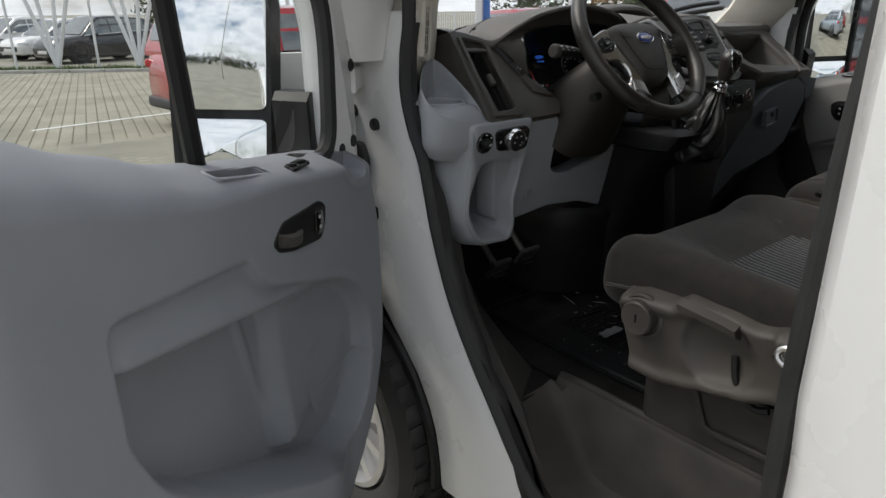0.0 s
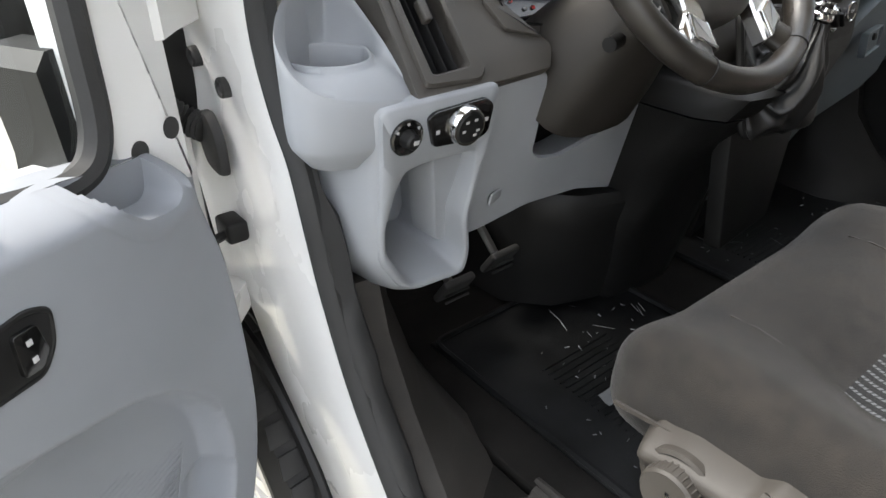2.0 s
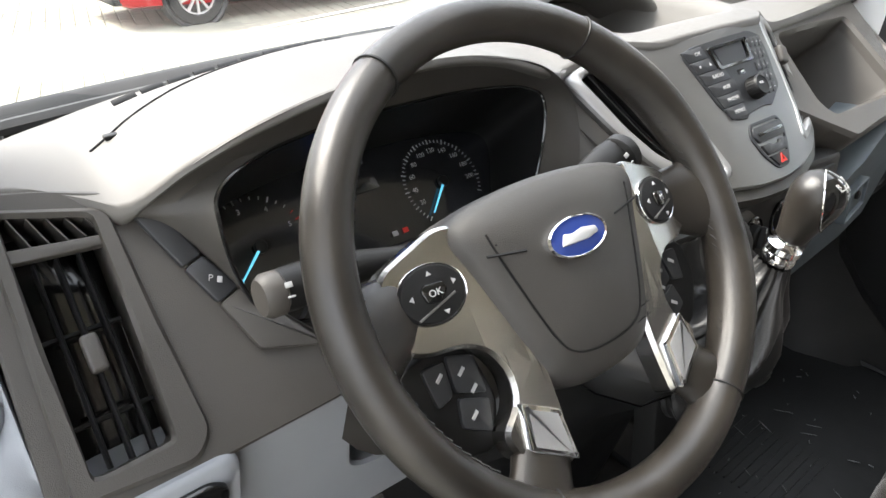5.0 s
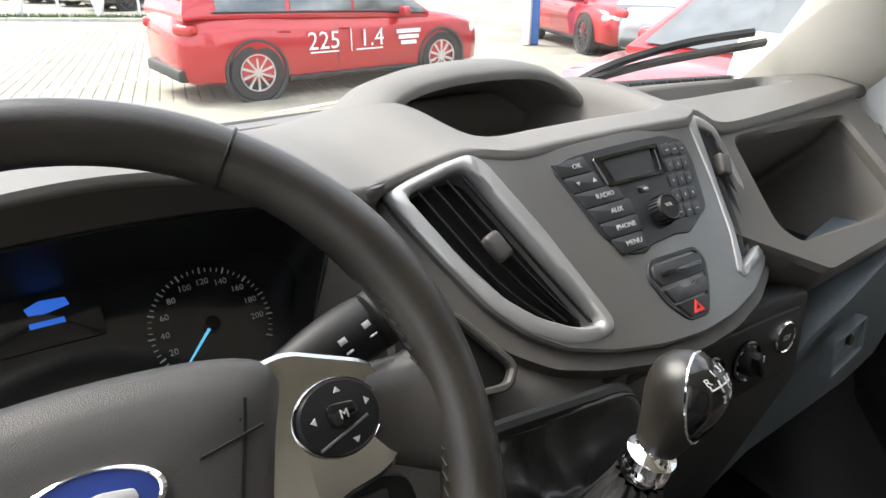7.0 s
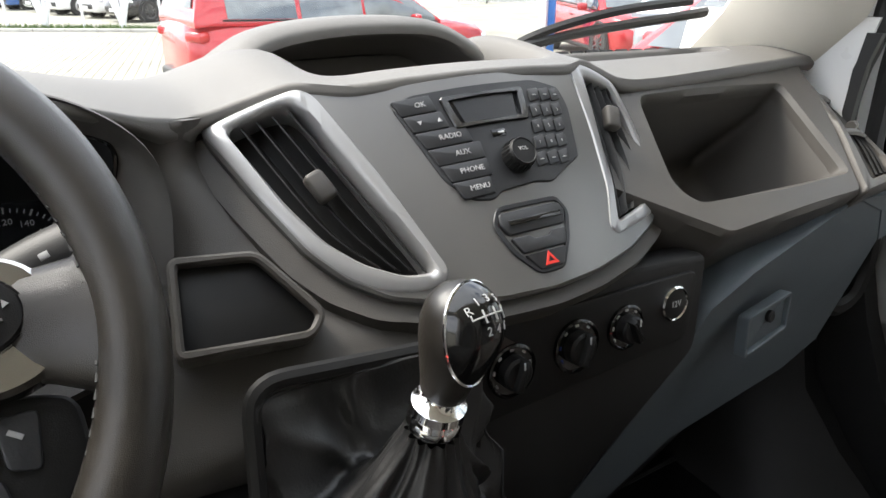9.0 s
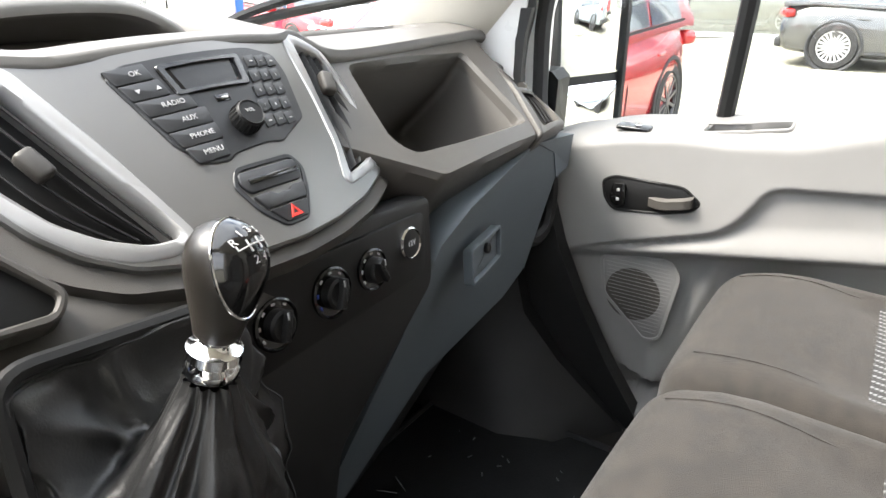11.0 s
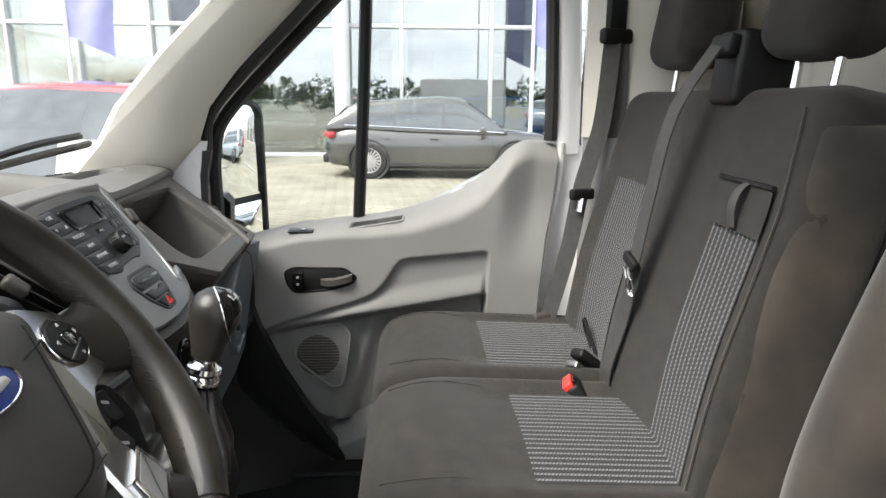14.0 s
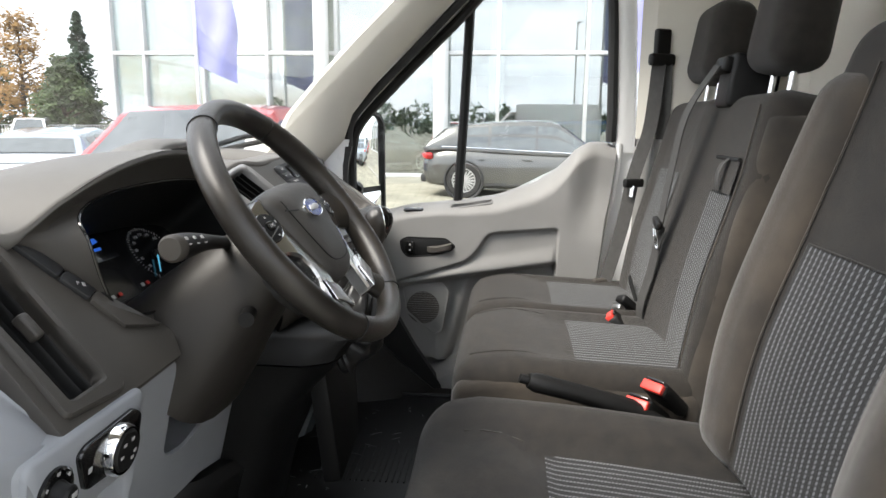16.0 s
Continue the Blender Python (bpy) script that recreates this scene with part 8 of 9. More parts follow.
    tube(bm, smooth_path(pts, 5), 0.011, 8, up=(0, 1, 0), flat=0.2)
    part("pull_strap", bm, WEB, s, "black webbing pull strap")
    for x, w, z in ((1.735, 0.150, 1.566), (2.160, 0.175, 1.572)):
        H = pose(x, 0.085, z, 8, 0, 0)
        cushion("headrest", s, H, (w + 0.02, 0.105, 0.19), 0.04, lambda p: (p.x * (1 - 0.10 * p.z / 0.1), p.y, p.z), CLOTH, "dark cloth headrest", (6, 3, 5))
        for dx in (-0.045, 0.045):
            bm = BM()
            tube(bm, [(x + dx, 0.103, 1.40), (x + dx, 0.092, 1.50)], 0.0065, 10)
            part("headrest_post", bm, CHROME, s, "chrome headrest post")
            bm = BM()
            rbox(bm, pose(x + dx, 0.103, 1.424), (0.035, 0.03, 0.014), 0.005)
            part("post_collar", bm, BLACKP, s)
    bm = BM()
    rbox(bm, pose(1.95, 0.42, 0.68), (0.72, 0.40, 0.16), 0.02)
    part("seat_box", bm, STEP, s)
    bm = BM()
    rbox(bm, pose(1.95, 0.32, 0.80), (0.74, 0.30, 0.12), 0.02)
    part("seat_pan", bm, BLACKP, s)
    # belt guide on top of the backrest
    bm = BM()
    rbox(bm, pose(1.850, 0.118, 1.462, 6, 0, 0), (0.084, 0.095, 0.105), 0.010)
    part("belt_tower", bm, BLACKP, s, "black belt outlet on the backrest")
    bm = BM()
    rbox(bm, pose(1.846, 0.168, 1.496, 14, 0, 0), (0.062, 0.022, 0.032), 0.007)
    part("belt_mouth", bm, BLACKP, s)
    return s


bench()


def strap(name, pts, w, parent, across, label=""):
    """A flat belt through the points, lying across that way."""
    bm = BM()
    pts = smooth_path(pts, 8)
    a = Vector(across).normalized()
    rows = []
    for i, p in enumerate(pts):
        t = (pts[min(i + 1, len(pts) - 1)] - pts[max(i - 1, 0)]).normalized()
        c = (a - t * a.dot(t)).normalized()
        n = t.cross(c) * 0.0012
        q = c * (w / 2)
        rows.append([p - q - n, p + q - n, p + q + n, p - q + n])
    loft(bm, rows)
    return part(name, bm, WEB, parent, label)


belt = thing("seat_belt", (1.85, 0.28, 0.93), "dark webbing lap and shoulder belt of the middle seat", "seat belt", "seat belts")
strap("webbing", [(1.846, 0.181, 1.496), (1.858, 0.232, 1.40), (1.875, 0.252, 1.27), (1.893, 0.262, 1.165)], 0.036, belt, (1, 0.1, 0), "dark belt webbing")
strap("webbing", [(1.893, 0.258, 1.165), (1.918, 0.268, 1.06), (1.935, 0.285, 0.96), (1.95, 0.27, 0.89)], 0.036, belt, (1, 0.2, 0.1))
bm = BM()
rbox(bm, pose(1.893, 0.268, 1.168, 10, -12, 0), (0.050, 0.012, 0.018), 0.005)
part("tongue_grip", bm, BLACKP, belt, "black plastic belt tongue grip")
bm = BM()
T = Fr((1.888, 0.272, 1.138), (0.97, 0, -0.2), (0.2, 0.15, 0.97))
to = rounded([(-0.014, 0.022), (0.014, 0.022), (0.013, -0.026), (-0.013, -0.026)], 0.005)
ring(bm, T, to, rounded([(-0.008, 0.004), (0.008, 0.004), (0.008, -0.016), (-0.008, -0.016)], 0.003), 0.003, 0.0, 0.0008, 48)
part("tongue_plate", bm, CHROME, belt, "chrome tongue plate")
belt2 = thing("seat_belt", (2.31, 0.22, 0.9), "dark webbing belt hanging on the pillar of the outer seat", "seat belt", "seat belts")
strap("webbing", [(2.286, 0.203, 1.545), (2.288, 0.215, 1.38), (2.288, 0.238, 1.29), (2.288, 0.255, 1.22), (2.290, 0.274, 1.10), (2.296, 0.312, 0.94)], 0.036, belt2, (0.35, 1, 0), "dark belt webbing")
strap("webbing", [(2.292, 0.185, 1.545), (2.30, 0.18, 1.35), (2.302, 0.19, 1.15), (2.302, 0.24, 0.92)], 0.036, belt2, (0.35, 1, 0))
bm = BM()
rbox(bm, pose(2.286, 0.197, 1.548, 0, 0, 20), (0.022, 0.075, 0.032), 0.009)
part("belt_guide", bm, BLACKP, belt2, "black upper belt guide")
bm = BM()
rbox(bm, pose(2.292, 0.197, 1.59, 0, 0, 20), (0.02, 0.045, 0.075), 0.008)
part("guide_cover", bm, BLACKP, belt2)
bm = BM()
rbox(bm, pose(2.283, 0.252, 1.222, 0, 0, 25), (0.018, 0.06, 0.024), 0.006)
part("tongue_grip", bm, BLACKP, belt2)
bm = BM()
tube(bm, [(2.277, 0.256, 1.215), (2.274, 0.260, 1.185)], 0.007, 8, flat=0.3)
part("tongue_plate", bm, CHROME, belt2)
bm = BM()
rbox(bm, pose(2.296, 0.325, 0.925, 0, 0, 20), (0.02, 0.045, 0.05), 0.006)
part("anchor_plate", bm, SEATP, belt2)


def buckle(x, y, z, lean, yaw, label):
    b = thing("belt_buckle", (x, y, z - 0.08), label, "belt buckle", "belt buckles")
    M = pose(x, y, z, lean, 0, yaw)
    bm = BM()
    rbox(bm, M @ Matrix.Translation((0, 0, -0.045)), (0.048, 0.026, 0.09), 0.008)
    part("buckle_body", bm, BLACKP, b)
    bm = BM()
    rbox(bm, M @ Matrix.Translation((0, 0.003, 0.002)), (0.042, 0.018, 0.012), 0.003)
    part("release_button", bm, REDB, b, "red release button")
    bm = BM()
    rbox(bm, M @ Matrix.Translation((0, -0.010, 0.003)), (0.034, 0.004, 0.006), 0.001, 1)
    part("buckle_slot", bm, GLOSSB, b)
    return b


buckle(1.923, 0.348, 0.947, -42, -12, "black belt buckle with a red button between the cushions")
buckle(1.534, 0.334, 0.934, -50, 40, "black belt buckle with a red button beside the bench")
buckle(1.512, 0.364, 0.912, -55, 50, "black belt buckle with a red button beside the driver seat")
b = thing("belt_buckle", (2.01, 0.29, 0.89), "black buckle with chrome latch lying on the bench", "belt buckle", "belt buckles")
bm = BM()
rbox(bm, pose(2.018, 0.295, 0.950, -50, 15, 30), (0.034, 0.020, 0.062), 0.007)
part("buckle_body", bm, BLACKP, b)
bm = BM()
rbox(bm, pose(2.008, 0.320, 0.942, -50, 15, 30), (0.030, 0.014, 0.020), 0.004)
part("latch_plate", bm, STEEL, b)
bm = BM()
tube(bm, smooth_path([(2.05, 0.27, 0.95), (2.10, 0.28, 1.0), (2.13, 0.27, 0.97), (2.10, 0.26, 0.93)], 6), 0.004, 6)
part("cable_loop", bm, BLACKP, b)
# handbrake between the seats
hb = thing("hand_brake", (1.50, 0.40, 0.86), "black plastic hand brake lever between the seats", "hand brake")
bm = BM()
tube(bm, [(1.474, 0.552, 0.958), (1.476, 0.54, 0.954), (1.485, 0.47, 0.935), (1.50, 0.38, 0.905), (1.505, 0.32, 0.87)], [0.012, 0.0165, 0.0155, 0.018, 0.018], 14)
part("lever_grip", bm, BLACKP, hb)
bm = BM()
tube(bm, [(1.4725, 0.566, 0.962), (1.474, 0.552, 0.958)], 0.008, 12)
part("lever_button", bm, BLACKP, hb)
bm = BM()
rbox(bm, pose(1.50, 0.36, 0.74), (0.07, 0.26, 0.26), 0.02)
part("lever_base", bm, BLACKP, hb)
# door striker on the left B pillar
st = thing("door_striker", (0.60, 0.222, 1.020), "steel door striker loop on the pillar", "striker")
bm = BM()
tube(bm, smooth_path([(0.600, 0.205, 1.008), (0.602, 0.232, 1.010), (0.604, 0.240, 1.018), (0.606, 0.232, 1.026), (0.604, 0.205, 1.028)], 5), 0.0035, 8)
part("striker_loop", bm, STEEL, st)
bm = BM()
rbox(bm, pose(0.602, 0.204, 1.018), (0.034, 0.006, 0.036), 0.003)
part("striker_plate", bm, STEEL, st)
# ---- outside: yard, cars, showroom, trees ----
PAVE = mat("paving_concrete", (0.30, 0.285, 0.225), 0.85, var=0.14, scale=1.3, bump=0.4, bscale=90)
JOINT = mat("joint_sand", (0.13, 0.125, 0.09), 0.95, var=0.2, scale=3, bump=0.4, bscale=60)
KERB = mat("kerb_concrete", (0.42, 0.41, 0.38), 0.85, var=0.12, scale=3, bump=0.3, bscale=80)
GRASS = mat("grass_blade", (0.075, 0.13, 0.03), 0.8, var=0.3, scale=3, bump=0)
LINEW = mat("line_paint", (0.7, 0.7, 0.68), 0.7, var=0.1, scale=4, bump=0.2)
WSTEEL = mat("white_steel", (0.72, 0.73, 0.74), 0.45, var=0.05, scale=2, bump=0.02)
FGLASS = glass("showroom_glass", (0.74, 0.80, 0.79), rough=0.015, base=0.30)
MULL = mat("mullion_silver", (0.66, 0.67, 0.68), 0.4, 0.3, var=0.04, scale=2, bump=0)
BLINDS = mat("pale_interior", (0.5, 0.51, 0.49), 0.8, var=0.2, scale=0.5, bump=0)
APRON = mat("yard_concrete", (0.26, 0.25, 0.205), 0.9, var=0.16, scale=0.8, bump=0.5, bscale=40)
LETTERW = mat("white_lettering", (0.8, 0.8, 0.8), 0.5, bump=0, var=0.02)
LEAF = mat("tree_leaf", (0.055, 0.085, 0.025), 0.7, var=0.35, scale=0.6, bump=0)
LEAFY = mat("autumn_leaf", (0.30, 0.17, 0.05), 0.7, var=0.3, scale=0.6, bump=0)
NEEDLES = mat("spruce_needles", (0.02, 0.045, 0.02), 0.8, var=0.35, scale=0.8, bump=0)
BARK = mat("bark", (0.09, 0.07, 0.05), 0.9, var=0.3, scale=4, bump=0.6, bscale=30)
FLAGC = mat("flag_cloth", (0.32, 0.33, 0.62), 0.8, var=0.1, scale=2, bump=0.1)
SIGNB = mat("sign_blue", (0.03, 0.16, 0.5), 0.4, bump=0, var=0.05)


def lay(x, y):
    k = max(0.0, min(1.0, (y - 2.0) / 8.0))
    near_van = 0.04 * max(0.0, 1.0 - max(0.0, math.hypot(x - 1.55, y - 0.5) - 2.0) / 2.5)
    return -0.25 * k * k * (3 - 2 * k) - 0.004 * max(0.0, min(40, y) - 10.0) + near_van


bm = BM()
rr = [0, 1.5, 3, 5, 8, 12, 18, 26, 40, 70, 150, 400, 1500]
rows = []
for r in rr[1:]:
    rows.append([Vector((2 + r * math.cos(a), 2 + r * math.sin(a), lay(2 + r * math.cos(a), 2 + r * math.sin(a)) - 0.012)) for a in (k * math.tau / 72 for k in range(72))])
loft(bm, rows, caps=False)
bm.faces.new([bm.verts.new(p) for p in rows[0]])
ground = part("ground", bm, APRON, None, "pale worn yard reaching to the horizon", kind="structure", category="ground")


def stone(x, y, z, w, d, turn):
    """Rings of one block with its corners cut, so that a hole is left where four meet."""
    q = 0.026
    flat = [(-w / 2 + q, -d / 2), (w / 2 - q, -d / 2), (w / 2, -d / 2 + q), (w / 2, d / 2 - q), (w / 2 - q, d / 2), (-w / 2 + q, d / 2), (-w / 2, d / 2 - q), (-w / 2, -d / 2 + q)]
    c, s_ = math.cos(turn), math.sin(turn)
    out = []
    for k, h in ((1.0, -0.02), (1.0, -0.004), (0.95, 0.0)):
        out += [(x + (a * c - b * s_) * k, y + (a * s_ + b * c) * k, z + h) for a, b in flat]
    return out


STONE_FACES = [(r * 8 + k, r * 8 + (k + 1) % 8, r * 8 + 8 + (k + 1) % 8, r * 8 + 8 + k) for r in (0, 1) for k in range(8)] + [tuple(range(16, 24))]


def pave(name, blocks, parent):
    """Concrete blocks as one sheet of separate stones."""
    v, f = [], []
    for x, y, w, d, turn in blocks:
        n = len(v)
        v += stone(x, y, lay(x, y) + random.uniform(-0.0015, 0.0015), w, d, turn)
        f += [tuple(n + i for i in q) for q in STONE_FACES]
    me = bpy.data.meshes.new(name)
    me.from_pydata(v, [], f)
    me.materials.append(PAVE)
    ob = new(name, me)
    ob.parent = parent
    return ob


random.seed(11)
near, rest = [], []


def rowset(cx, cy, turn, la, lb, keep):
    """Running bond about a middle, turned, where keep allows it."""
    out = []
    w, d = 0.200, 0.165
    c, s_ = math.cos(turn), math.sin(turn)
    for j in range(int(-lb / d), int(lb / d)):
        for i in range(int(-la / w), int(la / w)):
            a, b = i * w + (0.1 if j % 2 else 0.0), j * d
            x, y = cx + a * c - b * s_, cy + a * s_ + b * c
            if keep(x, y):
                out.append((x, y, w - 0.010, d - 0.009, turn))
    return out


def kerb_y(x):
    """The kerb across the far end of the yard."""
    return 25.7 - 0.70 * x


ahead = rowset(3.5, 14.0, radians(78), 12.5, 9.0, lambda x, y: 4.2 < y < kerb_y(x) - 0.1 and -4.0 < x < 10.5)
beside = rowset(11.0, 0.0, radians(64), 6.5, 6.5, lambda x, y: 4.4 < x < 16.3 and -4.6 < y < 4.1)
for b in ahead + beside:
    (near if 1.6 < b[0] < 5.2 and 5.6 < b[1] < 8.4 and len(near) < 250 else rest).append(b)
q = pave("paving_field", rest, ground)
tagged(q, "pale worn concrete paving blocks", kind="stuff")

for name, quad in (("joint_bed", ((-4.0, 4.2), (10.5, 4.2), (10.5, 18.3), (-4.0, 28.4))), ("joint_bed", ((4.4, -4.6), (16.3, -4.6), (16.3, 4.1), (4.4, 4.1)))):
    bm = BM()
    p = [Vector((x, y, 0)) for x, y in quad]
    grid(bm, lambda a, b: (lambda q: Vector((q.x, q.y, lay(q.x, q.y) - 0.008)))(p[0].lerp(p[1], a).lerp(p[3].lerp(p[2], a), b)), span(0, 1, 24), span(0, 1, 30))
    part(name, bm, JOINT, ground, "dark sand between the paving stones")
# flush kerb between the drive and the bays before the showroom
for k in range(8):
    bm = BM()
    y = -4.5 + k * 1.0
    box(bm, (8.02, y, lay(8, y) - 0.05), (8.20, y + 0.985, lay(8, y) + 0.012), 0.008)
    part("kerb_stone", bm, KERB, None, "grey concrete kerb stone between the bays", kind="structure", category="kerb")
# kerb line and grass strip ahead on the left
ALONG = Vector((1, -0.70, 0)).normalized()
for k in range(20):
    bm = BM()
    c = Vector((-4.0, kerb_y(-4.0), 0)) + ALONG * k
    K = Fr((c.x, c.y, lay(c.x, c.y)), ALONG, Vector((0, 0, 1)), Vector((-0.573, -0.819, 0)))
    slab(bm, K, [(0, -0.05), (0.985, -0.05), (0.985, 0.09), (0, 0.09)], 0.15, 0.012, base=-0.15)
    part("kerb_stone", bm, KERB, None, "grey concrete kerb stone edging the grass", kind="structure", category="kerb")
random.seed(3)
bm = BM()
for k in range(6500):
    a, b = random.uniform(0, 20), random.uniform(0.12, 1.7)
    x = -4.0 + ALONG.x * a + 0.573 * b
    y = kerb_y(-4.0) + ALONG.y * a + 0.819 * b
    h = random.uniform(0.06, 0.18)
    a = random.uniform(0, 6.28)
    c = Vector((x, y, lay(x, y)))
    w = Vector((math.cos(a), math.sin(a), 0)) * 0.016
    bm.faces.new([bm.verts.new(p) for p in (c - w, c + w, c + Vector((random.uniform(-0.04, 0.04), random.uniform(-0.04, 0.04), h)))])
part("grass_strip", bm, GRASS, None, "rough green grass strip behind the kerb", kind="stuff", category="grass")
# painted bay lines
for x, y, l, a in ((4.6, 8.3, 5.0, 12), (3.1, 11.6, 3.4, 12), (8.9, 8.0, 4.0, 10)):
    bm = BM()
    F = Fr((x, y, lay(x, y) + 0.004), (math.cos(radians(a)), math.sin(radians(a)), 0), (0, 1, 0))
    slab(bm, F, [(-l / 2, -0.05), (l / 2, -0.05), (l / 2, 0.05), (-l / 2, 0.05)], 0.003, 0.001)
    part("bay_line", bm, LINEW, None, "white painted parking bay line", kind="structure", category="road marking")


def paint(name, col, metal=0.3):
    return mat(name, col, 0.25, metal, var=0.03, scale=2, bump=0, coat=0.9)


TAIL = mat("tail_lamp", (0.45, 0.02, 0.02), 0.15, bump=0, coat=0.6)
LAMP = mat("head_lamp", (0.7, 0.72, 0.74), 0.1, 0.4, bump=0, coat=0.6)
PLATE = mat("plate_white", (0.7, 0.7, 0.7), 0.5, bump=0)
PLASTIC = mat("bumper_plastic", (0.03, 0.03, 0.03), 0.6, bump=0.2, bscale=200)


def car(x, y, heading, L, W, H, colour, label, kind="hatch", rim=RIM, spokes=10, text=None, ride=0.0):
    """A parked car; heading in degrees from the y axis, anticlockwise. Built at the origin facing +y, then set down."""
    z0 = lay(x, y) + ride
    c = thing("parked_car", (0, 0, 0), label, "car", "parked cars")
    h = L / 2
    wb = L * 0.615
    axle_f, axle_r = h - L * 0.195, h - L * 0.195 - wb
    rw = 0.335 * (1.06 if H > 1.55 else 1)
    belt = H * 0.62
    # stations along the car: y, low z, shoulder z, top z, half width
    hood = belt + 0.02 if kind != "van" else belt + 0.1
    st = [(-h, 0.38, belt * 0.72, belt * 0.86, 0.70), (-h + 0.04, 0.28, belt * 0.78, belt * 0.97, 0.80), (-h + 0.16, 0.24, belt * 0.88, belt * 1.05, 0.90), (-h + 0.45, 0.22, belt * 0.90, belt * 1.06, 0.97), (axle_r, 0.20, belt * 0.90, belt * 1.04, 1.0), (axle_r + 0.5, 0.18, belt * 0.86, belt * 1.01, 0.985), (0.0, 0.18, belt * 0.84, belt * 0.985, 0.98), (axle_f - 0.75, 0.18, belt * 0.84, belt * 0.97, 0.98), (axle_f - 0.42, 0.20, belt * 0.85, belt * 0.965, 0.99), (axle_f, 0.22, belt * 0.84, belt * 0.935, 0.99), (h - 0.35, 0.22, belt * 0.78, belt * 0.86, 0.93), (h - 0.14, 0.22, belt * 0.68, belt * 0.76, 0.82), (h - 0.03, 0.26, belt * 0.58, belt * 0.64, 0.68), (h, 0.34, belt * 0.50, belt * 0.54, 0.55)]
    bm = BM()
    rows = []
    for yy, lo, sh, tp, k in st:
        hw = W / 2 * k
        half = [(0.0, lo), (hw * 0.86, lo), (hw * 0.965, lo + 0.05), (hw * 0.985, lo + 0.18), (hw * 1.0, sh * 0.74), (hw * 0.985, sh * 0.9), (hw * 0.955, sh), (hw * 0.86, tp - 0.01), (hw * 0.5, tp + 0.018), (0.0, tp + 0.026)]
        rows.append([Vector((p, yy, z)) for p, z in half] + [Vector((-p, yy, z)) for p, z in half[-2:0:-1]])
    loft(bm, rows)
    body = part("body", bm, colour, c, angle=45)
    # cabin in body colour: y, belt, roof, half width at the roof
    tail = 0.96 if kind == "suv" else 0.94
    ws_top, ws_low = (0.085 * L, 0.265 * L) if kind != "van" else (0.17 * L, 0.32 * L)
    gs = [(-h + 0.06, belt * 1.02, belt * 1.05, 0.62), (-h + 0.16, belt * 1.03, H * 0.84, 0.66), (-h + 0.26, belt * 1.04, H * tail * 0.99, 0.68), (-h + 0.50, belt * 1.03, H * (tail + 0.015), 0.70), (-0.16 * L, belt * 1.0, H * 0.995, 0.72), (-0.03 * L, belt * 0.98, H, 0.725), (ws_top - 0.02 * L, belt * 0.965, H * 0.985, 0.715), (ws_top + 0.01 * L, belt * 0.96, H * 0.955, 0.70), (ws_low, belt * 0.93, belt * 0.955, 0.66)]
    if kind == "hatch":
        gs[0:5] = [(-h + 0.05, belt * 1.02, belt * 1.04, 0.62), (-h + 0.16, belt * 1.04, belt * 1.17, 0.64), (-h + 0.46, belt * 1.06, H * 0.895, 0.66), (-h + 0.62, belt * 1.05, H * 0.935, 0.68), (-0.19 * L, belt * 1.02, H * 0.978, 0.71)]
    bm = BM()
    rows = []

    def cabin(yy):
        return table(yy, gs) if yy <= gs[0][0] or yy >= gs[-1][0] else next(tuple(a[i] + (b[i] - a[i]) * (yy - a[0]) / (b[0] - a[0]) for i in (1, 2, 3)) for a, b in zip(gs, gs[1:]) if a[0] <= yy <= b[0])
    for yy in sorted(set(span(gs[0][0], gs[-1][0], 26) + [g[0] for g in gs])):
        lo, hi, k = cabin(yy)
        hb, ht = W / 2 * 0.915, W / 2 * k
        t = max(0.02, (hi - lo) / (H - belt))
        hx = hb + (ht - hb) * min(1, t)
        half = [(0.0, lo - 0.05), (hb, lo - 0.05), (hb, lo), (hb + (hx - hb) * 0.5 + 0.012, lo + (hi - lo) * 0.5), (hx, hi - 0.05 * t), (hx - 0.025, hi - 0.018 * t), (hx - 0.10, hi), (0.0, hi + 0.025 * t)]
        rows.append([Vector((p, yy, z)) for p, z in half] + [Vector((-p, yy, z)) for p, z in half[-2:0:-1]])
    loft(bm, rows)
    part("roof", bm, colour, c, angle=35)

    def flank(s, yy, t):
        """A point on the cabin side, t from belt to roof."""
        lo, hi, kk = cabin(yy)
        q = max(0.02, (hi - lo) / (H - belt))
        hb = W / 2 * 0.915
        hx = hb + (W / 2 * kk - hb) * min(1, q)
        return Vector((s * (hb + (hx - hb) * t + 0.012 * math.sin(math.pi * t) + 0.007), yy, lo + (hi - 0.05 * q - lo) * t))

    def crown(x, yy):
        lo, hi, kk = cabin(yy)
        q = max(0.02, (hi - lo) / (H - belt))
        hx = W / 2 * 0.915 + (W / 2 * kk - W / 2 * 0.915) * min(1, q) - 0.10
        return Vector((x * hx, yy, hi + 0.025 * q * (1 - abs(x)) + 0.010))
    for name, y0, y1 in (("windscreen", ws_top + 0.012 * L, ws_low - 0.03), ("rear_window", -h + 0.10 if kind != "hatch" else -h + 0.18, -h + 0.235 if kind != "hatch" else -h + 0.44)):
        bm = BM()
        grid(bm, lambda x, yy: crown(x, yy) + Vector((0, 0.012 if name == "windscreen" else -0.014, 0)), span(-0.97, 0.97, 10), span(y0, y1, 8))
        part(name, bm, CARGLASS, c, "dark car glass", angle=60)
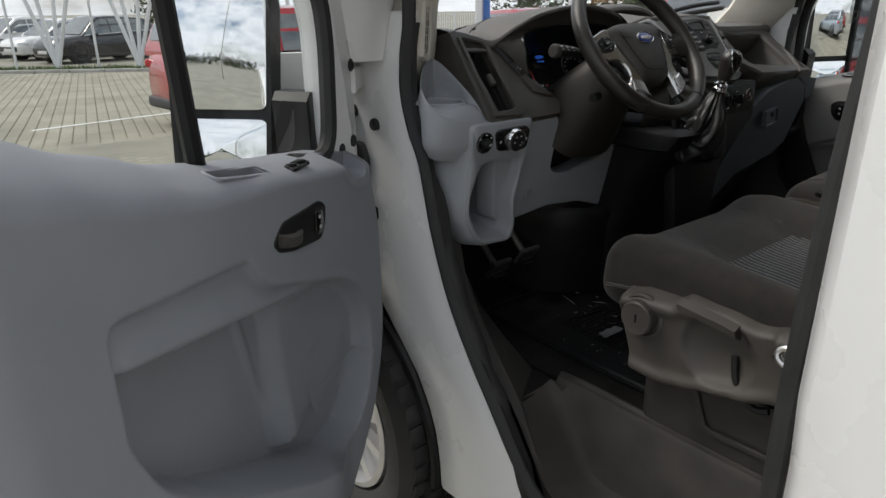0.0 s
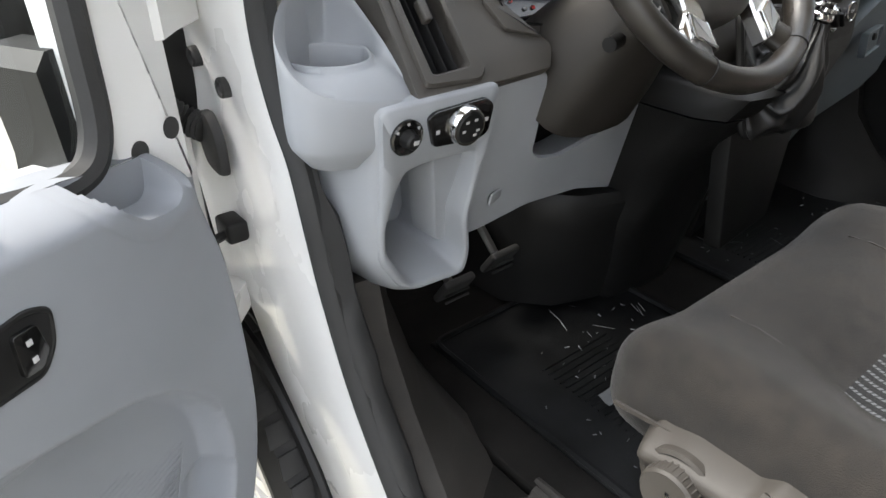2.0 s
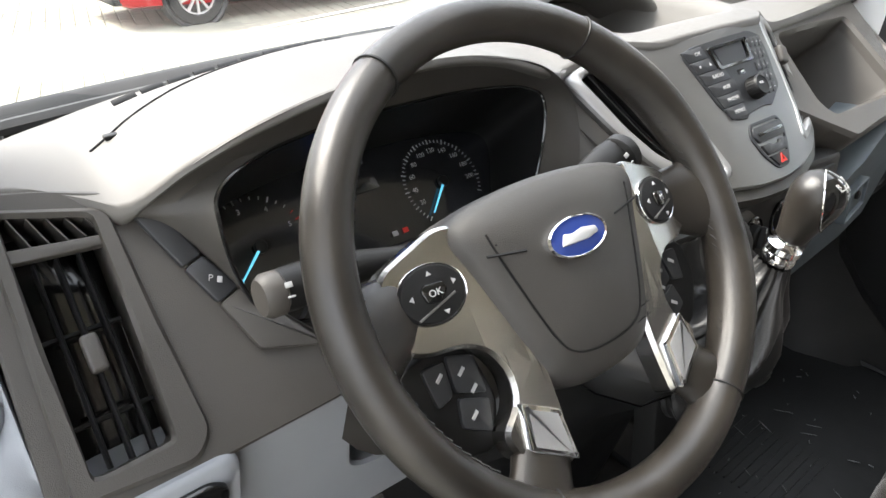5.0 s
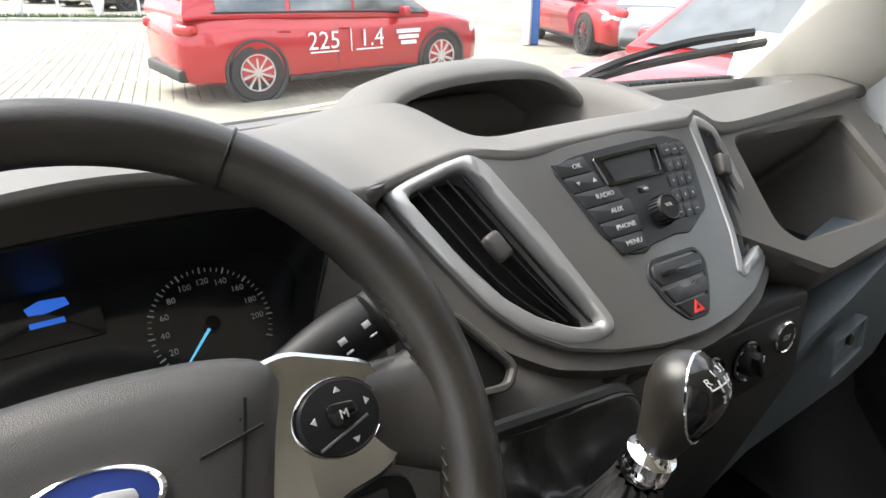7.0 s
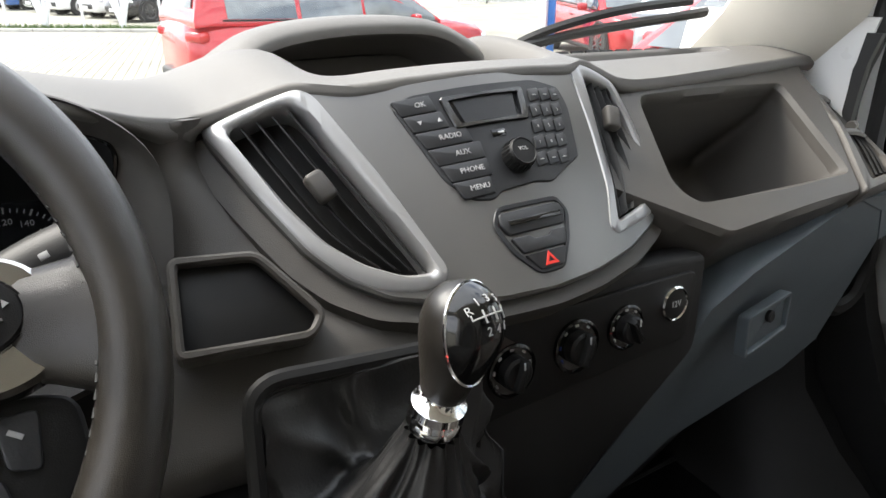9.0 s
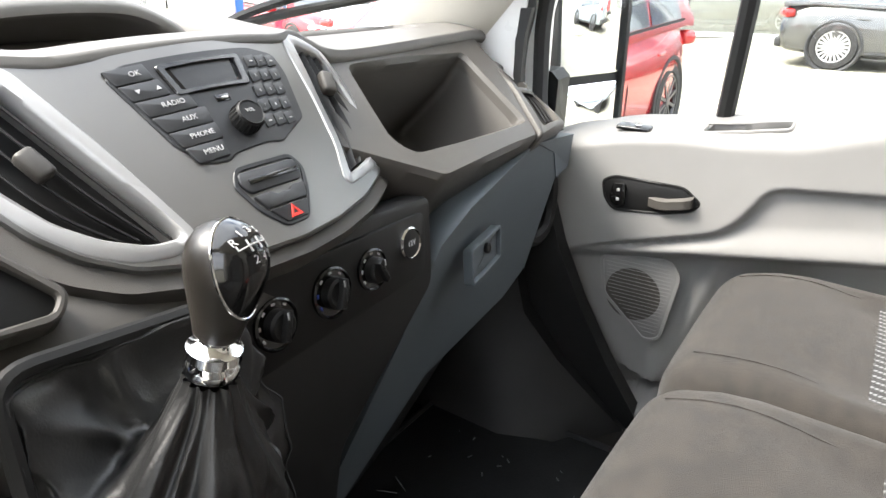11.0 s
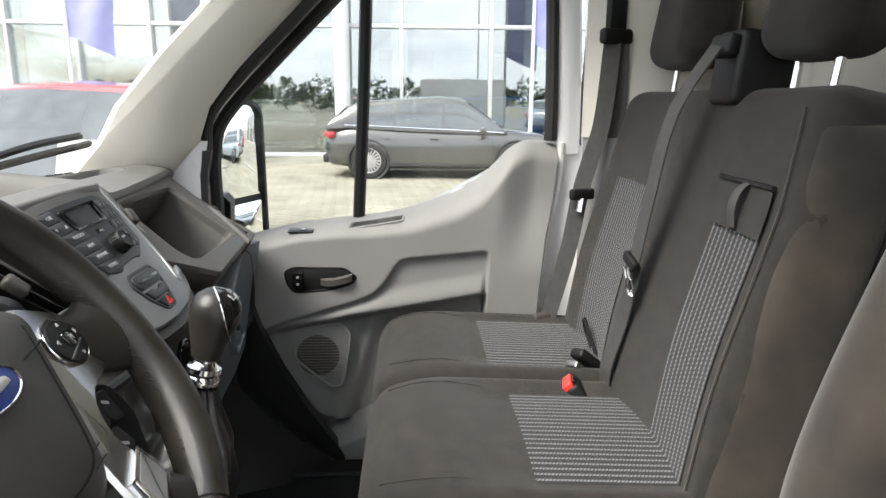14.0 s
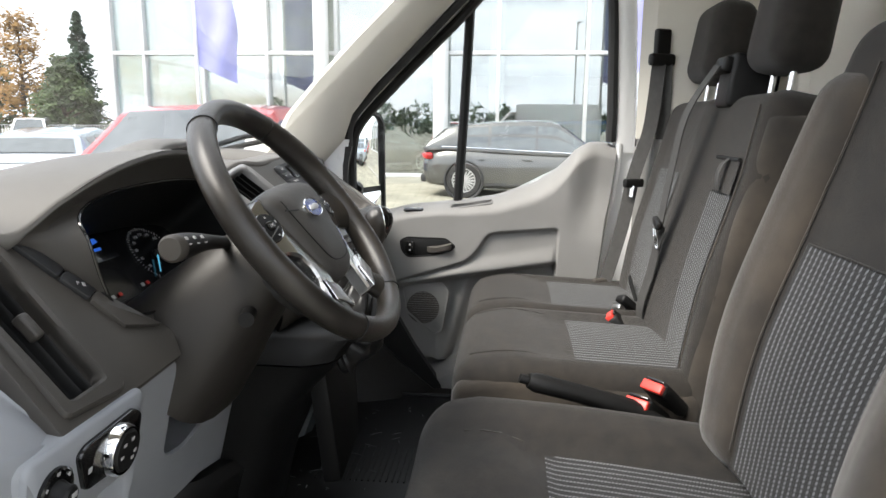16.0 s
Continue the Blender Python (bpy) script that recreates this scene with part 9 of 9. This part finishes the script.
    for s in (-1, 1):
        for y0, y1 in ((0.02, ws_low - 0.10), (-0.195 * L, -0.02), (-h + (0.46 if kind != "hatch" else 0.72), -0.195 * L - 0.06)):
            bm = BM()
            grid(bm, lambda yy, t: flank(s, yy, t), span(y0, y1, 12), span(0.06, 0.92, 4))
            part("side_window", bm, CARGLASS, c, "dark side window", angle=60)
        bm = BM()
        tube(bm, [flank(s, yy, 0.03) for yy in span(-h + 0.40, ws_low - 0.06, 14)], 0.012, 5)
        part("window_trim", bm, BLACKP if kind != "hatch" else CHROME, c)
    for s in (-1, 1):
        # tyres, rims
        for ya in (axle_f, axle_r):
            hub = Fr((s * (W / 2 - 0.005), ya, rw), (0, 1, 0), (0, 0, 1), (s, 0, 0))
            bm = BM()
            turned(bm, hub, [(rw + 0.055, -0.22), (rw + 0.055, 0.0), (rw + 0.03, 0.006), (rw + 0.0, -0.02)], 32, caps=False)
            part("wheel_arch", bm, PLASTIC, c)
            bm = BM()
            turned(bm, hub.at(0, 0, 0.004), [(0.23, -0.2), (rw, -0.19), (rw, -0.03), (rw - 0.02, -0.004), (0.25, 0.0), (0.235, -0.012), (0.225, -0.05), (0.05, -0.06), (0, -0.06)], 36, caps=False)
            ty = part("wheel", bm, TYRE, c, "car wheel")
            bm = BM()
            turned(bm, hub, [(0.232, -0.03), (0.228, 0.002), (0.215, 0.0), (0.21, -0.02)], 36, caps=False)
            part("rim", bm, rim, ty)
            for k in range(spokes):
                H_ = hub.at(0, 0, -0.012, k * 360 / spokes)
                bm = BM()
                loft(bm, [[H_(-0.016, 0.03, -0.012), H_(0.016, 0.03, -0.012), H_(0.012, 0.03, 0.008), H_(-0.012, 0.03, 0.008)], [H_(-0.020, 0.215, -0.010), H_(0.020, 0.215, -0.010), H_(0.014, 0.215, 0.010), H_(-0.014, 0.215, 0.010)]])
                part("spoke", bm, rim, ty)
            bm = BM()
            turned(bm, hub, [(0.05, -0.02), (0.045, 0.002), (0.0, 0.004)], 16)
            part("hub_cap", bm, rim, ty)
        # sill, handles, mirror, lamps
        bm = BM()
        tube(bm, [Vector((s * W / 2 * 0.955, axle_r + 0.42, 0.25)), Vector((s * W / 2 * 0.955, axle_f - 0.42, 0.25))], 0.045, 6, flat=0.7)
        part("sill", bm, PLASTIC, c)
        for yh in (0.05 - 0.12, -0.95):
            bm = BM()
            tube(bm, [Vector((s * W / 2 * 0.965, yh, belt * 0.80)), Vector((s * W / 2 * 0.985, yh - 0.09, belt * 0.805)), Vector((s * W / 2 * 0.965, yh - 0.18, belt * 0.81))], 0.016, 6, flat=0.7)
            part("door_handle", bm, colour, c)
        for yd in (0.0 - 0.28, 0.88, -1.12):
            bm = BM()
            tube(bm, [Vector((s * (W / 2 * 0.938), yd, belt * 0.86)), Vector((s * (W / 2 * 0.984), yd, belt * 0.6)), Vector((s * (W / 2 * 0.968), yd - 0.02, 0.36))], 0.005, 4)
            part("door_gap", bm, PLASTIC, c)
        bm = BM()
        rbox(bm, pose(s * (W / 2 + 0.06), 0.72, belt * 0.98), (0.20, 0.11, 0.14), 0.045)
        part("door_mirror", bm, colour, c)
        bm = BM()
        rbox(bm, pose(s * W * 0.40, -h + 0.10, belt * 0.87, 0, 0, s * 28), (0.30, 0.16, 0.13), 0.05)
        part("tail_lamp", bm, TAIL, c, "red tail lamp")
        bm = BM()
        rbox(bm, pose(s * W * 0.37, h - 0.22, belt * 0.68, 12, 0, s * -38), (0.36, 0.16, 0.11), 0.05)
        part("head_lamp", bm, LAMP, c, "clear head lamp")
    bm = BM()
    rbox(bm, pose(0, h - 0.06, 0.44), (W * 0.62, 0.14, 0.20), 0.05)
    part("grille", bm, PLASTIC, c)
    bm = BM()
    rbox(bm, pose(0, h + 0.015, 0.40), (0.50, 0.015, 0.11), 0.006)
    part("number_plate", bm, PLATE, c)
    bm = BM()
    rbox(bm, pose(0, -h + 0.03, 0.36), (W * 0.78, 0.14, 0.16), 0.05)
    part("rear_skirt", bm, PLASTIC, c)
    if text:
        for s in (-1, 1):
            T = Fr((s * (W / 2 * 1.0 + 0.004), 0, 0.0), (0, s, 0), (0, 0, 1))
            mid = -0.50 * s
            word("225", T, mid, belt * 0.66, 0.32, LETTERW, body)
            word("1.4", T, mid + 0.72, belt * 0.66, 0.32, LETTERW, body)
            bar(T, mid + 0.40, belt * 0.66, 0.015, 0.30, LETTERW, body, "divider")
            for k in range(3):
                bar(T, mid + 1.32, belt * (0.72 - 0.075 * k), (0.40, 0.34, 0.26)[k], 0.055, LETTERW, body, "marking")
            for k in range(2):
                bar(T, mid + 0.68 * k, belt * 0.53, 0.42, 0.02, LETTERW, body, "marking")
    c.matrix_world = pose(x, y, z0, 0, 0, heading)
    c.location = (x, y, z0)
    c.rotation_euler = (0, 0, radians(heading))
    return c


RED = paint("red_paint", (0.42, 0.012, 0.018))
GREYC = paint("grey_paint", (0.13, 0.13, 0.125), 0.6)
SILVER = paint("silver_blue_paint", (0.42, 0.47, 0.52), 0.6)
BLUEC = paint("blue_paint", (0.04, 0.12, 0.35))
WHITEC = paint("white_car_paint", (0.72, 0.72, 0.72), 0.0)
BLACKC = paint("black_car_paint", (0.015, 0.015, 0.017))
DRIM = mat("dark_rim", (0.09, 0.09, 0.095), 0.35, 0.6, bump=0)

car(5.30, 10.0, -87, 4.61, 1.88, 1.66, RED, "red sports utility car with white advertising lettering", "suv", RIM, 10, text=True)
car(12.0, 11.2, 159, 4.7, 1.88, 1.62, RED, "red electric car parked facing the yard", "suv", DRIM, 10)
car(13.95, 0.02, 177, 4.38, 1.82, 1.47, GREYC, "dark grey hatchback parked before the showroom", "hatch", RIM, 20)
car(5.95, 3.06, 89, 4.2, 1.80, 1.53, RED, "red small crossover car with white lettering", "suv", DRIM, 10)
car(12.4, 8.9, -70, 4.3, 1.80, 1.50, SILVER, "silver car parked in front of the showroom", "hatch", RIM, 10)
car(15.3, 8.2, -75, 4.3, 1.80, 1.50, BLUEC, "blue car parked in front of the showroom", "hatch", RIM, 10)
car(20.9, 4.2, 170, 4.4, 1.82, 1.50, BLACKC, "black car standing inside the showroom", "hatch", RIM, 10)
car(21.3, -2.6, 175, 4.4, 1.82, 1.55, BLUEC, "blue car standing inside the showroom", "suv", RIM, 10)
# row of cars behind the lattice
for k, (col_, nm) in enumerate(((BLACKC, "black"), (WHITEC, "white"), (WHITEC, "white"), (SILVER, "silver"), (BLUEC, "blue"), (GREYC, "grey"))):
    car(6.4 - 0.85 * k + 0.2 * (k % 2), 28.5 + 3.0 * k, 112, 4.4, 1.82, 1.5 + 0.1 * (k % 2 == 0), col_, nm + " car in the row behind the lattice", "hatch", DRIM if k == 0 else RIM, 10)
# cars behind, seen in the mirrors
car(6.4, -6.5, 150, 4.2, 1.8, 1.5, SILVER, "silver-blue car parked behind the van", "suv", DRIM, 10)
car(9.2, -9.0, 150, 4.2, 1.8, 1.5, RED, "red car parked behind the van", "hatch", RIM, 10)
car(-5.0, -14.0, 20, 4.4, 1.8, 1.5, BLACKC, "black car parked across the yard", "hatch", RIM, 10)
car(-8.0, -14.5, 15, 4.4, 1.8, 1.5, SILVER, "silver car parked across the yard", "hatch", RIM, 10)
car(-2.2, -14.0, 20, 4.8, 1.95, 1.95, WHITEC, "white people carrier parked across the yard", "van", RIM, 10)
car(-11.0, -15, 15, 4.4, 1.8, 1.5, GREYC, "grey car parked across the yard", "hatch", RIM, 10)
# small white van by the fence
car(32.5, 24.6, 120, 4.4, 1.85, 1.85, WHITEC, "white compact van parked by the fence", "van", RIM, 10)


# showroom
def showroom():
    s = thing("showroom", (19.5, 4.0, lay(19.5, 4)), "car showroom with a tall glass front and silver mullions", "building")
    x0 = 18.6
    zb = -0.2
    bm = BM()
    box(bm, (x0 + 0.10, -14.0, zb), (x0 + 0.16, 11.6, 9.5))
    part("glass_front", bm, FGLASS, s, "reflecting glass front").visible_shadow = False
    bm = BM()
    box(bm, (x0 + 0.1, 11.54, zb), (x0 + 14, 11.62, 9.5))
    part("glass_side", bm, FGLASS, s).visible_shadow = False
    ys = [-12.4, -10.6, -8.3, -6.0, -3.7, -1.4, 0.9, 2.55, 5.25, 7.17, 8.98, 10.67, 11.6]
    for k, y in enumerate(ys):
        bm = BM()
        box(bm, (x0 - 0.05, y - 0.045, zb), (x0 + 0.13, y + 0.045, 9.6), 0.008)
        part("mullion", bm, MULL, s)
    for z in (0.0, 3.25, 5.6, 8.0):
        bm = BM()
        box(bm, (x0 - 0.03, -14.0, z - 0.05), (x0 + 0.12, 11.6, z + 0.05), 0.008)
        part("transom", bm, MULL, s)
    for k, x in enumerate((21.0, 23.5, 26.0, 28.5, 31.0)):
        bm = BM()
        box(bm, (x - 0.045, 11.56, zb), (x + 0.045, 11.7, 9.6), 0.008)
        part("mullion", bm, MULL, s)
    for z in (3.25, 5.6, 8.0):
        bm = BM()
        box(bm, (x0, 11.56, z - 0.05), (x0 + 14, 11.67, z + 0.05), 0.008)
        part("transom", bm, MULL, s)
    # round column and portal at the entrance
    for y in (2.4, 5.6):
        bm = BM()
        tube(bm, [(x0 - 0.25, y, zb), (x0 - 0.25, y, 9.0)], 0.20, 16)
        part("column", bm, WSTEEL, s, "pale round column")
    # hall behind the glass: floor, back wall, gallery, inner columns
    for name, lo, hi in (("hall_floor", (x0 + 0.2, -14, zb - 0.05), (x0 + 14, 11.5, zb + 0.02)), ("back_wall", (x0 + 12, -14, zb), (x0 + 12.3, 11.5, 9.4)), ("gallery", (x0 + 6.5, -14, 3.1), (x0 + 12, 11.5, 3.5)), ("end_wall", (x0 + 0.2, -14.3, zb), (x0 + 14, -14.0, 9.4))):
        bm = BM()
        box(bm, lo, hi, 0.01)
        part(name, bm, BLINDS, s)
    for k, y in enumerate((-11.0, -7.0, -3.0, 1.0, 4.6, 8.2)):
        bm = BM()
        tube(bm, [(x0 + 3.2, y, zb), (x0 + 3.2, y, 9.4)], 0.24, 16)
        part("column", bm, BLINDS, s)
        bm = BM()
        box(bm, (x0 + 6.3, y + 0.8, zb), (x0 + 6.45, y + 2.9, 3.1), 0.01)
        part("partition", bm, (KERB, BLACKP, BLINDS)[k % 3], s)
    bm = BM()
    box(bm, (x0 - 0.3, -14, 9.4), (x0 + 14, 11.8, 10.2), 0.05)
    part("roof_band", bm, WSTEEL, s)
    bm = BM()
    box(bm, (x0 - 1.1, -14.0, zb - 0.05), (x0 + 0.1, 11.6, zb + 0.03), 0.01)
    part("plinth", bm, KERB, s)
    return s


showroom()
# steel lattice posts
random.seed(9)
lat = thing("steel_lattice", (2.5, 25.5, lay(2.5, 25.5)), "white steel lattice frame beside the kerb", "steel frame")
L0 = Vector((-4.0, kerb_y(-4.0) + 1.6, 0))
for k in range(8):
    q = L0 + ALONG * (2.5 * k)
    z = lay(q.x, q.y)
    for da, top in ((-1.25, 4.2), (1.25, 4.2), (0.45, 4.2), (-0.55, 4.2)):
        bm = BM()
        tube(bm, [(q.x, q.y, z), (q.x + ALONG.x * da, q.y + ALONG.y * da, z + top)], 0.062, 8)
        part("lattice_bar", bm, WSTEEL, lat)
    e = q + ALONG * 1.25
    bm = BM()
    tube(bm, [(e.x, e.y, z), (e.x, e.y, z + 4.2)], 0.04, 8)
    part("lattice_post", bm, WSTEEL, lat)
for h in (2.4, 4.2):
    bm = BM()
    p, q = L0 - ALONG, L0 + ALONG * 19
    tube(bm, [(p.x, p.y, lay(p.x, p.y) + h), (q.x, q.y, lay(q.x, q.y) + h)], 0.05, 8)
    part("lattice_rail", bm, WSTEEL, lat)


# welded mesh fences
def fence(x0, y0, x1, y1, label, h=1.5, pitch=0.13):
    f = thing("mesh_fence", ((x0 + x1) / 2, (y0 + y1) / 2, lay(x0, y0)), label, "fence")
    n = int(math.hypot(x1 - x0, y1 - y0) / 2.5)
    for k in range(n + 1):
        x, y = x0 + (x1 - x0) * k / n, y0 + (y1 - y0) * k / n
        bm = BM()
        box(bm, (x - 0.035, y - 0.035, lay(x, y) - 0.1), (x + 0.035, y + 0.035, lay(x, y) + h + 0.06), 0.005)
        part("fence_post", bm, WSTEEL, f)
    m = int(math.hypot(x1 - x0, y1 - y0) / pitch)
    bm = BM()
    for k in range(m):
        x, y = x0 + (x1 - x0) * k / m, y0 + (y1 - y0) * k / m
        tube(bm, [(x, y, lay(x, y) + 0.05), (x, y, lay(x, y) + h)], 0.013, 4)
    for z in (0.12, 0.6, 1.05, h):
        tube(bm, [(x0, y0, lay(x0, y0) + z), (x1, y1, lay(x1, y1) + z)], 0.016, 4)
    tagged(part("fence_wire", bm, WSTEEL, f), kind="stuff")


fence(40.0, 17.5, 24.0, 33.0, "white welded wire fence panels along the yard")
fence(24.0, 33.0, 11.0, 28.5, "white welded wire fence panels before the road")
# blue and white pylons by the red car
for x, y in ((10.7, 11.9), (11.7, 10.05)):
    p = thing("charging_post", (x, y, lay(x, y)), "white and blue upright post in the yard", "post", "posts in the yard")
    bm = BM()
    rbox(bm, pose(x, y, lay(x, y) + 1.1, 0, 0, 40), (0.34, 0.16, 2.2), 0.02)
    part("post_body", bm, WSTEEL, p)
    bm = BM()
    rbox(bm, pose(x + 0.14, y - 0.07, lay(x, y) + 1.1, 0, 0, 40), (0.09, 0.17, 2.2), 0.01)
    part("post_stripe", bm, SIGNB, p, "blue edge stripe")
bm = BM()
p = thing("bollard_lamp", (11.2, 10.8, lay(11, 10.8)), "slim grey post with a dark head", "post")
tube(bm, [(11.2, 10.8, lay(11, 10.8)), (11.2, 10.8, 1.0)], 0.05, 10)
part("pole", bm, KERB, p)
bm = BM()
rbox(bm, pose(11.2, 10.8, 1.1), (0.16, 0.16, 0.22), 0.04)
part("head", bm, BLACKP, p)
# flags
for x, y, zt in ((15.6, 7.75, 6.5), (16.4, -2.1, 6.5)):
    f = thing("flag_pole", (x, y, lay(x, y)), "white flag pole with a pale violet flag", "flag")
    bm = BM()
    tube(bm, [(x, y, lay(x, y)), (x, y, zt)], [0.05, 0.03], 10)
    part("pole", bm, WSTEEL, f)
    bm = BM()
    grid(bm, lambda a, b: Vector((x + 0.10 * math.sin(a * 7 + b * 2) * a, y - a * 0.95 + 0.05 * math.sin(b * 4), zt - 0.1 - b * (1 + 0.05 * a) - 0.25 * a * (b > 3.3))), span(0.0, 1.0, 12), span(0, 3.7, 24))
    part("flag_sheet", bm, FLAGC, f, "pale violet hanging flag")


# trees
def leaf_cloud(bm, centre, radii, n, size, rng):
    for k in range(n):
        while True:
            p = Vector((rng.uniform(-1, 1), rng.uniform(-1, 1), rng.uniform(-1, 1)))
            if 0.25 < p.length < 1:
                break
        c = centre + Vector((p.x * radii[0], p.y * radii[1], p.z * radii[2]))
        a = Vector((rng.gauss(0, 1), rng.gauss(0, 1), rng.gauss(0, 1))).normalized()
        b = a.orthogonal().normalized()
        s = size * rng.uniform(0.6, 1.4)
        bm.faces.new([bm.verts.new(q) for q in (c - a * s, c + b * s * 0.5, c + a * s, c - b * s * 0.5)])


def tree(x, y, h, material, label, seed, wide=0.32, conic=False):
    rng = random.Random(seed)
    t = thing("tree", (x, y, lay(x, y)), label, "tree", "trees behind the fence")
    z = lay(x, y)
    bm = BM()
    pts = smooth_path([(x, y, z), (x + rng.uniform(-0.2, 0.2), y, z + h * 0.3), (x + rng.uniform(-0.3, 0.3), y + 0.2, z + h * 0.6), (x, y, z + h * 0.93)], 5)
    tube(bm, pts, [0.24 * (1 - 0.9 * k / (len(pts) - 1)) for k in range(len(pts))], 10)
    for k in range(14):
        s = 0.2 + 0.7 * k / 14
        p = pts[int(s * (len(pts) - 1))]
        a = rng.uniform(0, 6.28)
        l = h * wide * (1.0 - s * 0.7)
        tube(bm, [p, p + Vector((math.cos(a) * l * 0.6, math.sin(a) * l * 0.6, l * (0.35 if not conic else -0.05))), p + Vector((math.cos(a) * l, math.sin(a) * l, l * (0.5 if not conic else -0.2)))], [0.07, 0.05, 0.015], 6)
    part("trunk", bm, BARK, t)
    bm = BM()
    if conic:
        for k in range(26):
            s = k / 26
            r = h * 0.20 * (1 - s) + 0.12
            for j in range(8):
                a = rng.uniform(0, 6.28)
                leaf_cloud(bm, Vector((x + math.cos(a) * r * 0.6, y + math.sin(a) * r * 0.6, z + h * (0.08 + 0.92 * s))), (r * 0.5, r * 0.5, h * 0.03), 14, 0.17, rng)
    else:
        for k in range(95):
            s = rng.uniform(0.16, 1.0)
            r = h * wide * math.sin(min(1, 1.1 * (1.08 - s)) * math.pi / 2) * rng.uniform(0.3, 1.0)
            a = rng.uniform(0, 6.28)
            q = h * rng.uniform(0.06, 0.13)
            leaf_cloud(bm, Vector((x + math.cos(a) * r, y + math.sin(a) * r, z + h * s * 0.97)), (q, q, q * 0.75), 55, 0.15, rng)
    tagged(part("crown", bm, material, t), kind="stuff")


tree(46.0, 35.0, 9.2, LEAFY, "autumn yellow-brown birch behind the fence", 1)
tree(42.0, 28.0, 8.6, NEEDLES, "dark green spruce behind the fence", 2, conic=True)
tree(44.0, 30.5, 6.0, LEAF, "green leafy tree behind the fence", 3, 0.42)
tree(39.0, 27.0, 5.0, LEAF, "green leafy tree behind the fence", 4, 0.45)
tree(48.0, 39.0, 6.5, LEAF, "green leafy tree behind the fence", 5, 0.42)
tree(34.0, 33.0, 6.0, LEAF, "green leafy tree behind the fence", 6, 0.42)
tree(26.0, 38.0, 6.5, LEAF, "green leafy tree behind the fence", 7, 0.45)
tree(15.0, 42.0, 7.0, LEAF, "green leafy tree behind the fence", 8, 0.45)
# trees and a lamp post far behind the van, mirrored in the showroom
rng_ = random.Random(21)
bm = BM()
for k in range(150):
    y = -46 + 92 * k / 150
    q = rng_.uniform(1.0, 1.9)
    leaf_cloud(bm, Vector((-62 + rng_.uniform(-3, 3), y, rng_.uniform(0.6, 2.6) + (1.4 if k % 7 == 0 else 0.0))), (q, q, q * 0.9), 60, 0.34, rng_)
part("distant_tree_line", bm, LEAF, None, "dark green line of trees far across the yard", kind="stuff", category="trees")
lp = thing("street_lamp", (-12.0, -4.0, lay(-12, -4)), "tall grey street lamp across the yard", "street lamp")
bm = BM()
tube(bm, [(-12, -4, 0), (-12, -4, 8.0), (-11.4, -4, 8.3)], [0.08, 0.05, 0.04], 8)
part("lamp_pole", bm, KERB, lp)
bm = BM()
rbox(bm, pose(-11.1, -4, 8.32), (0.7, 0.25, 0.1), 0.04)
part("lamp_head", bm, KERB, lp)

# paving stones nearest the open door, one by one
bp_ = bpy.data.meshes.new("paving_stone")
bp_.from_pydata(stone(0, 0, 0, 0.190, 0.156, 0.0), [], STONE_FACES)
bp_.materials.append(PAVE)
for x, y, _, _, turn in near:
    o = new("paving_stone", bp_)
    o.parent = ground
    o.rotation_euler = (0, 0, turn)
    o.location = (x, y, lay(x, y) + random.uniform(-0.0015, 0.0015))
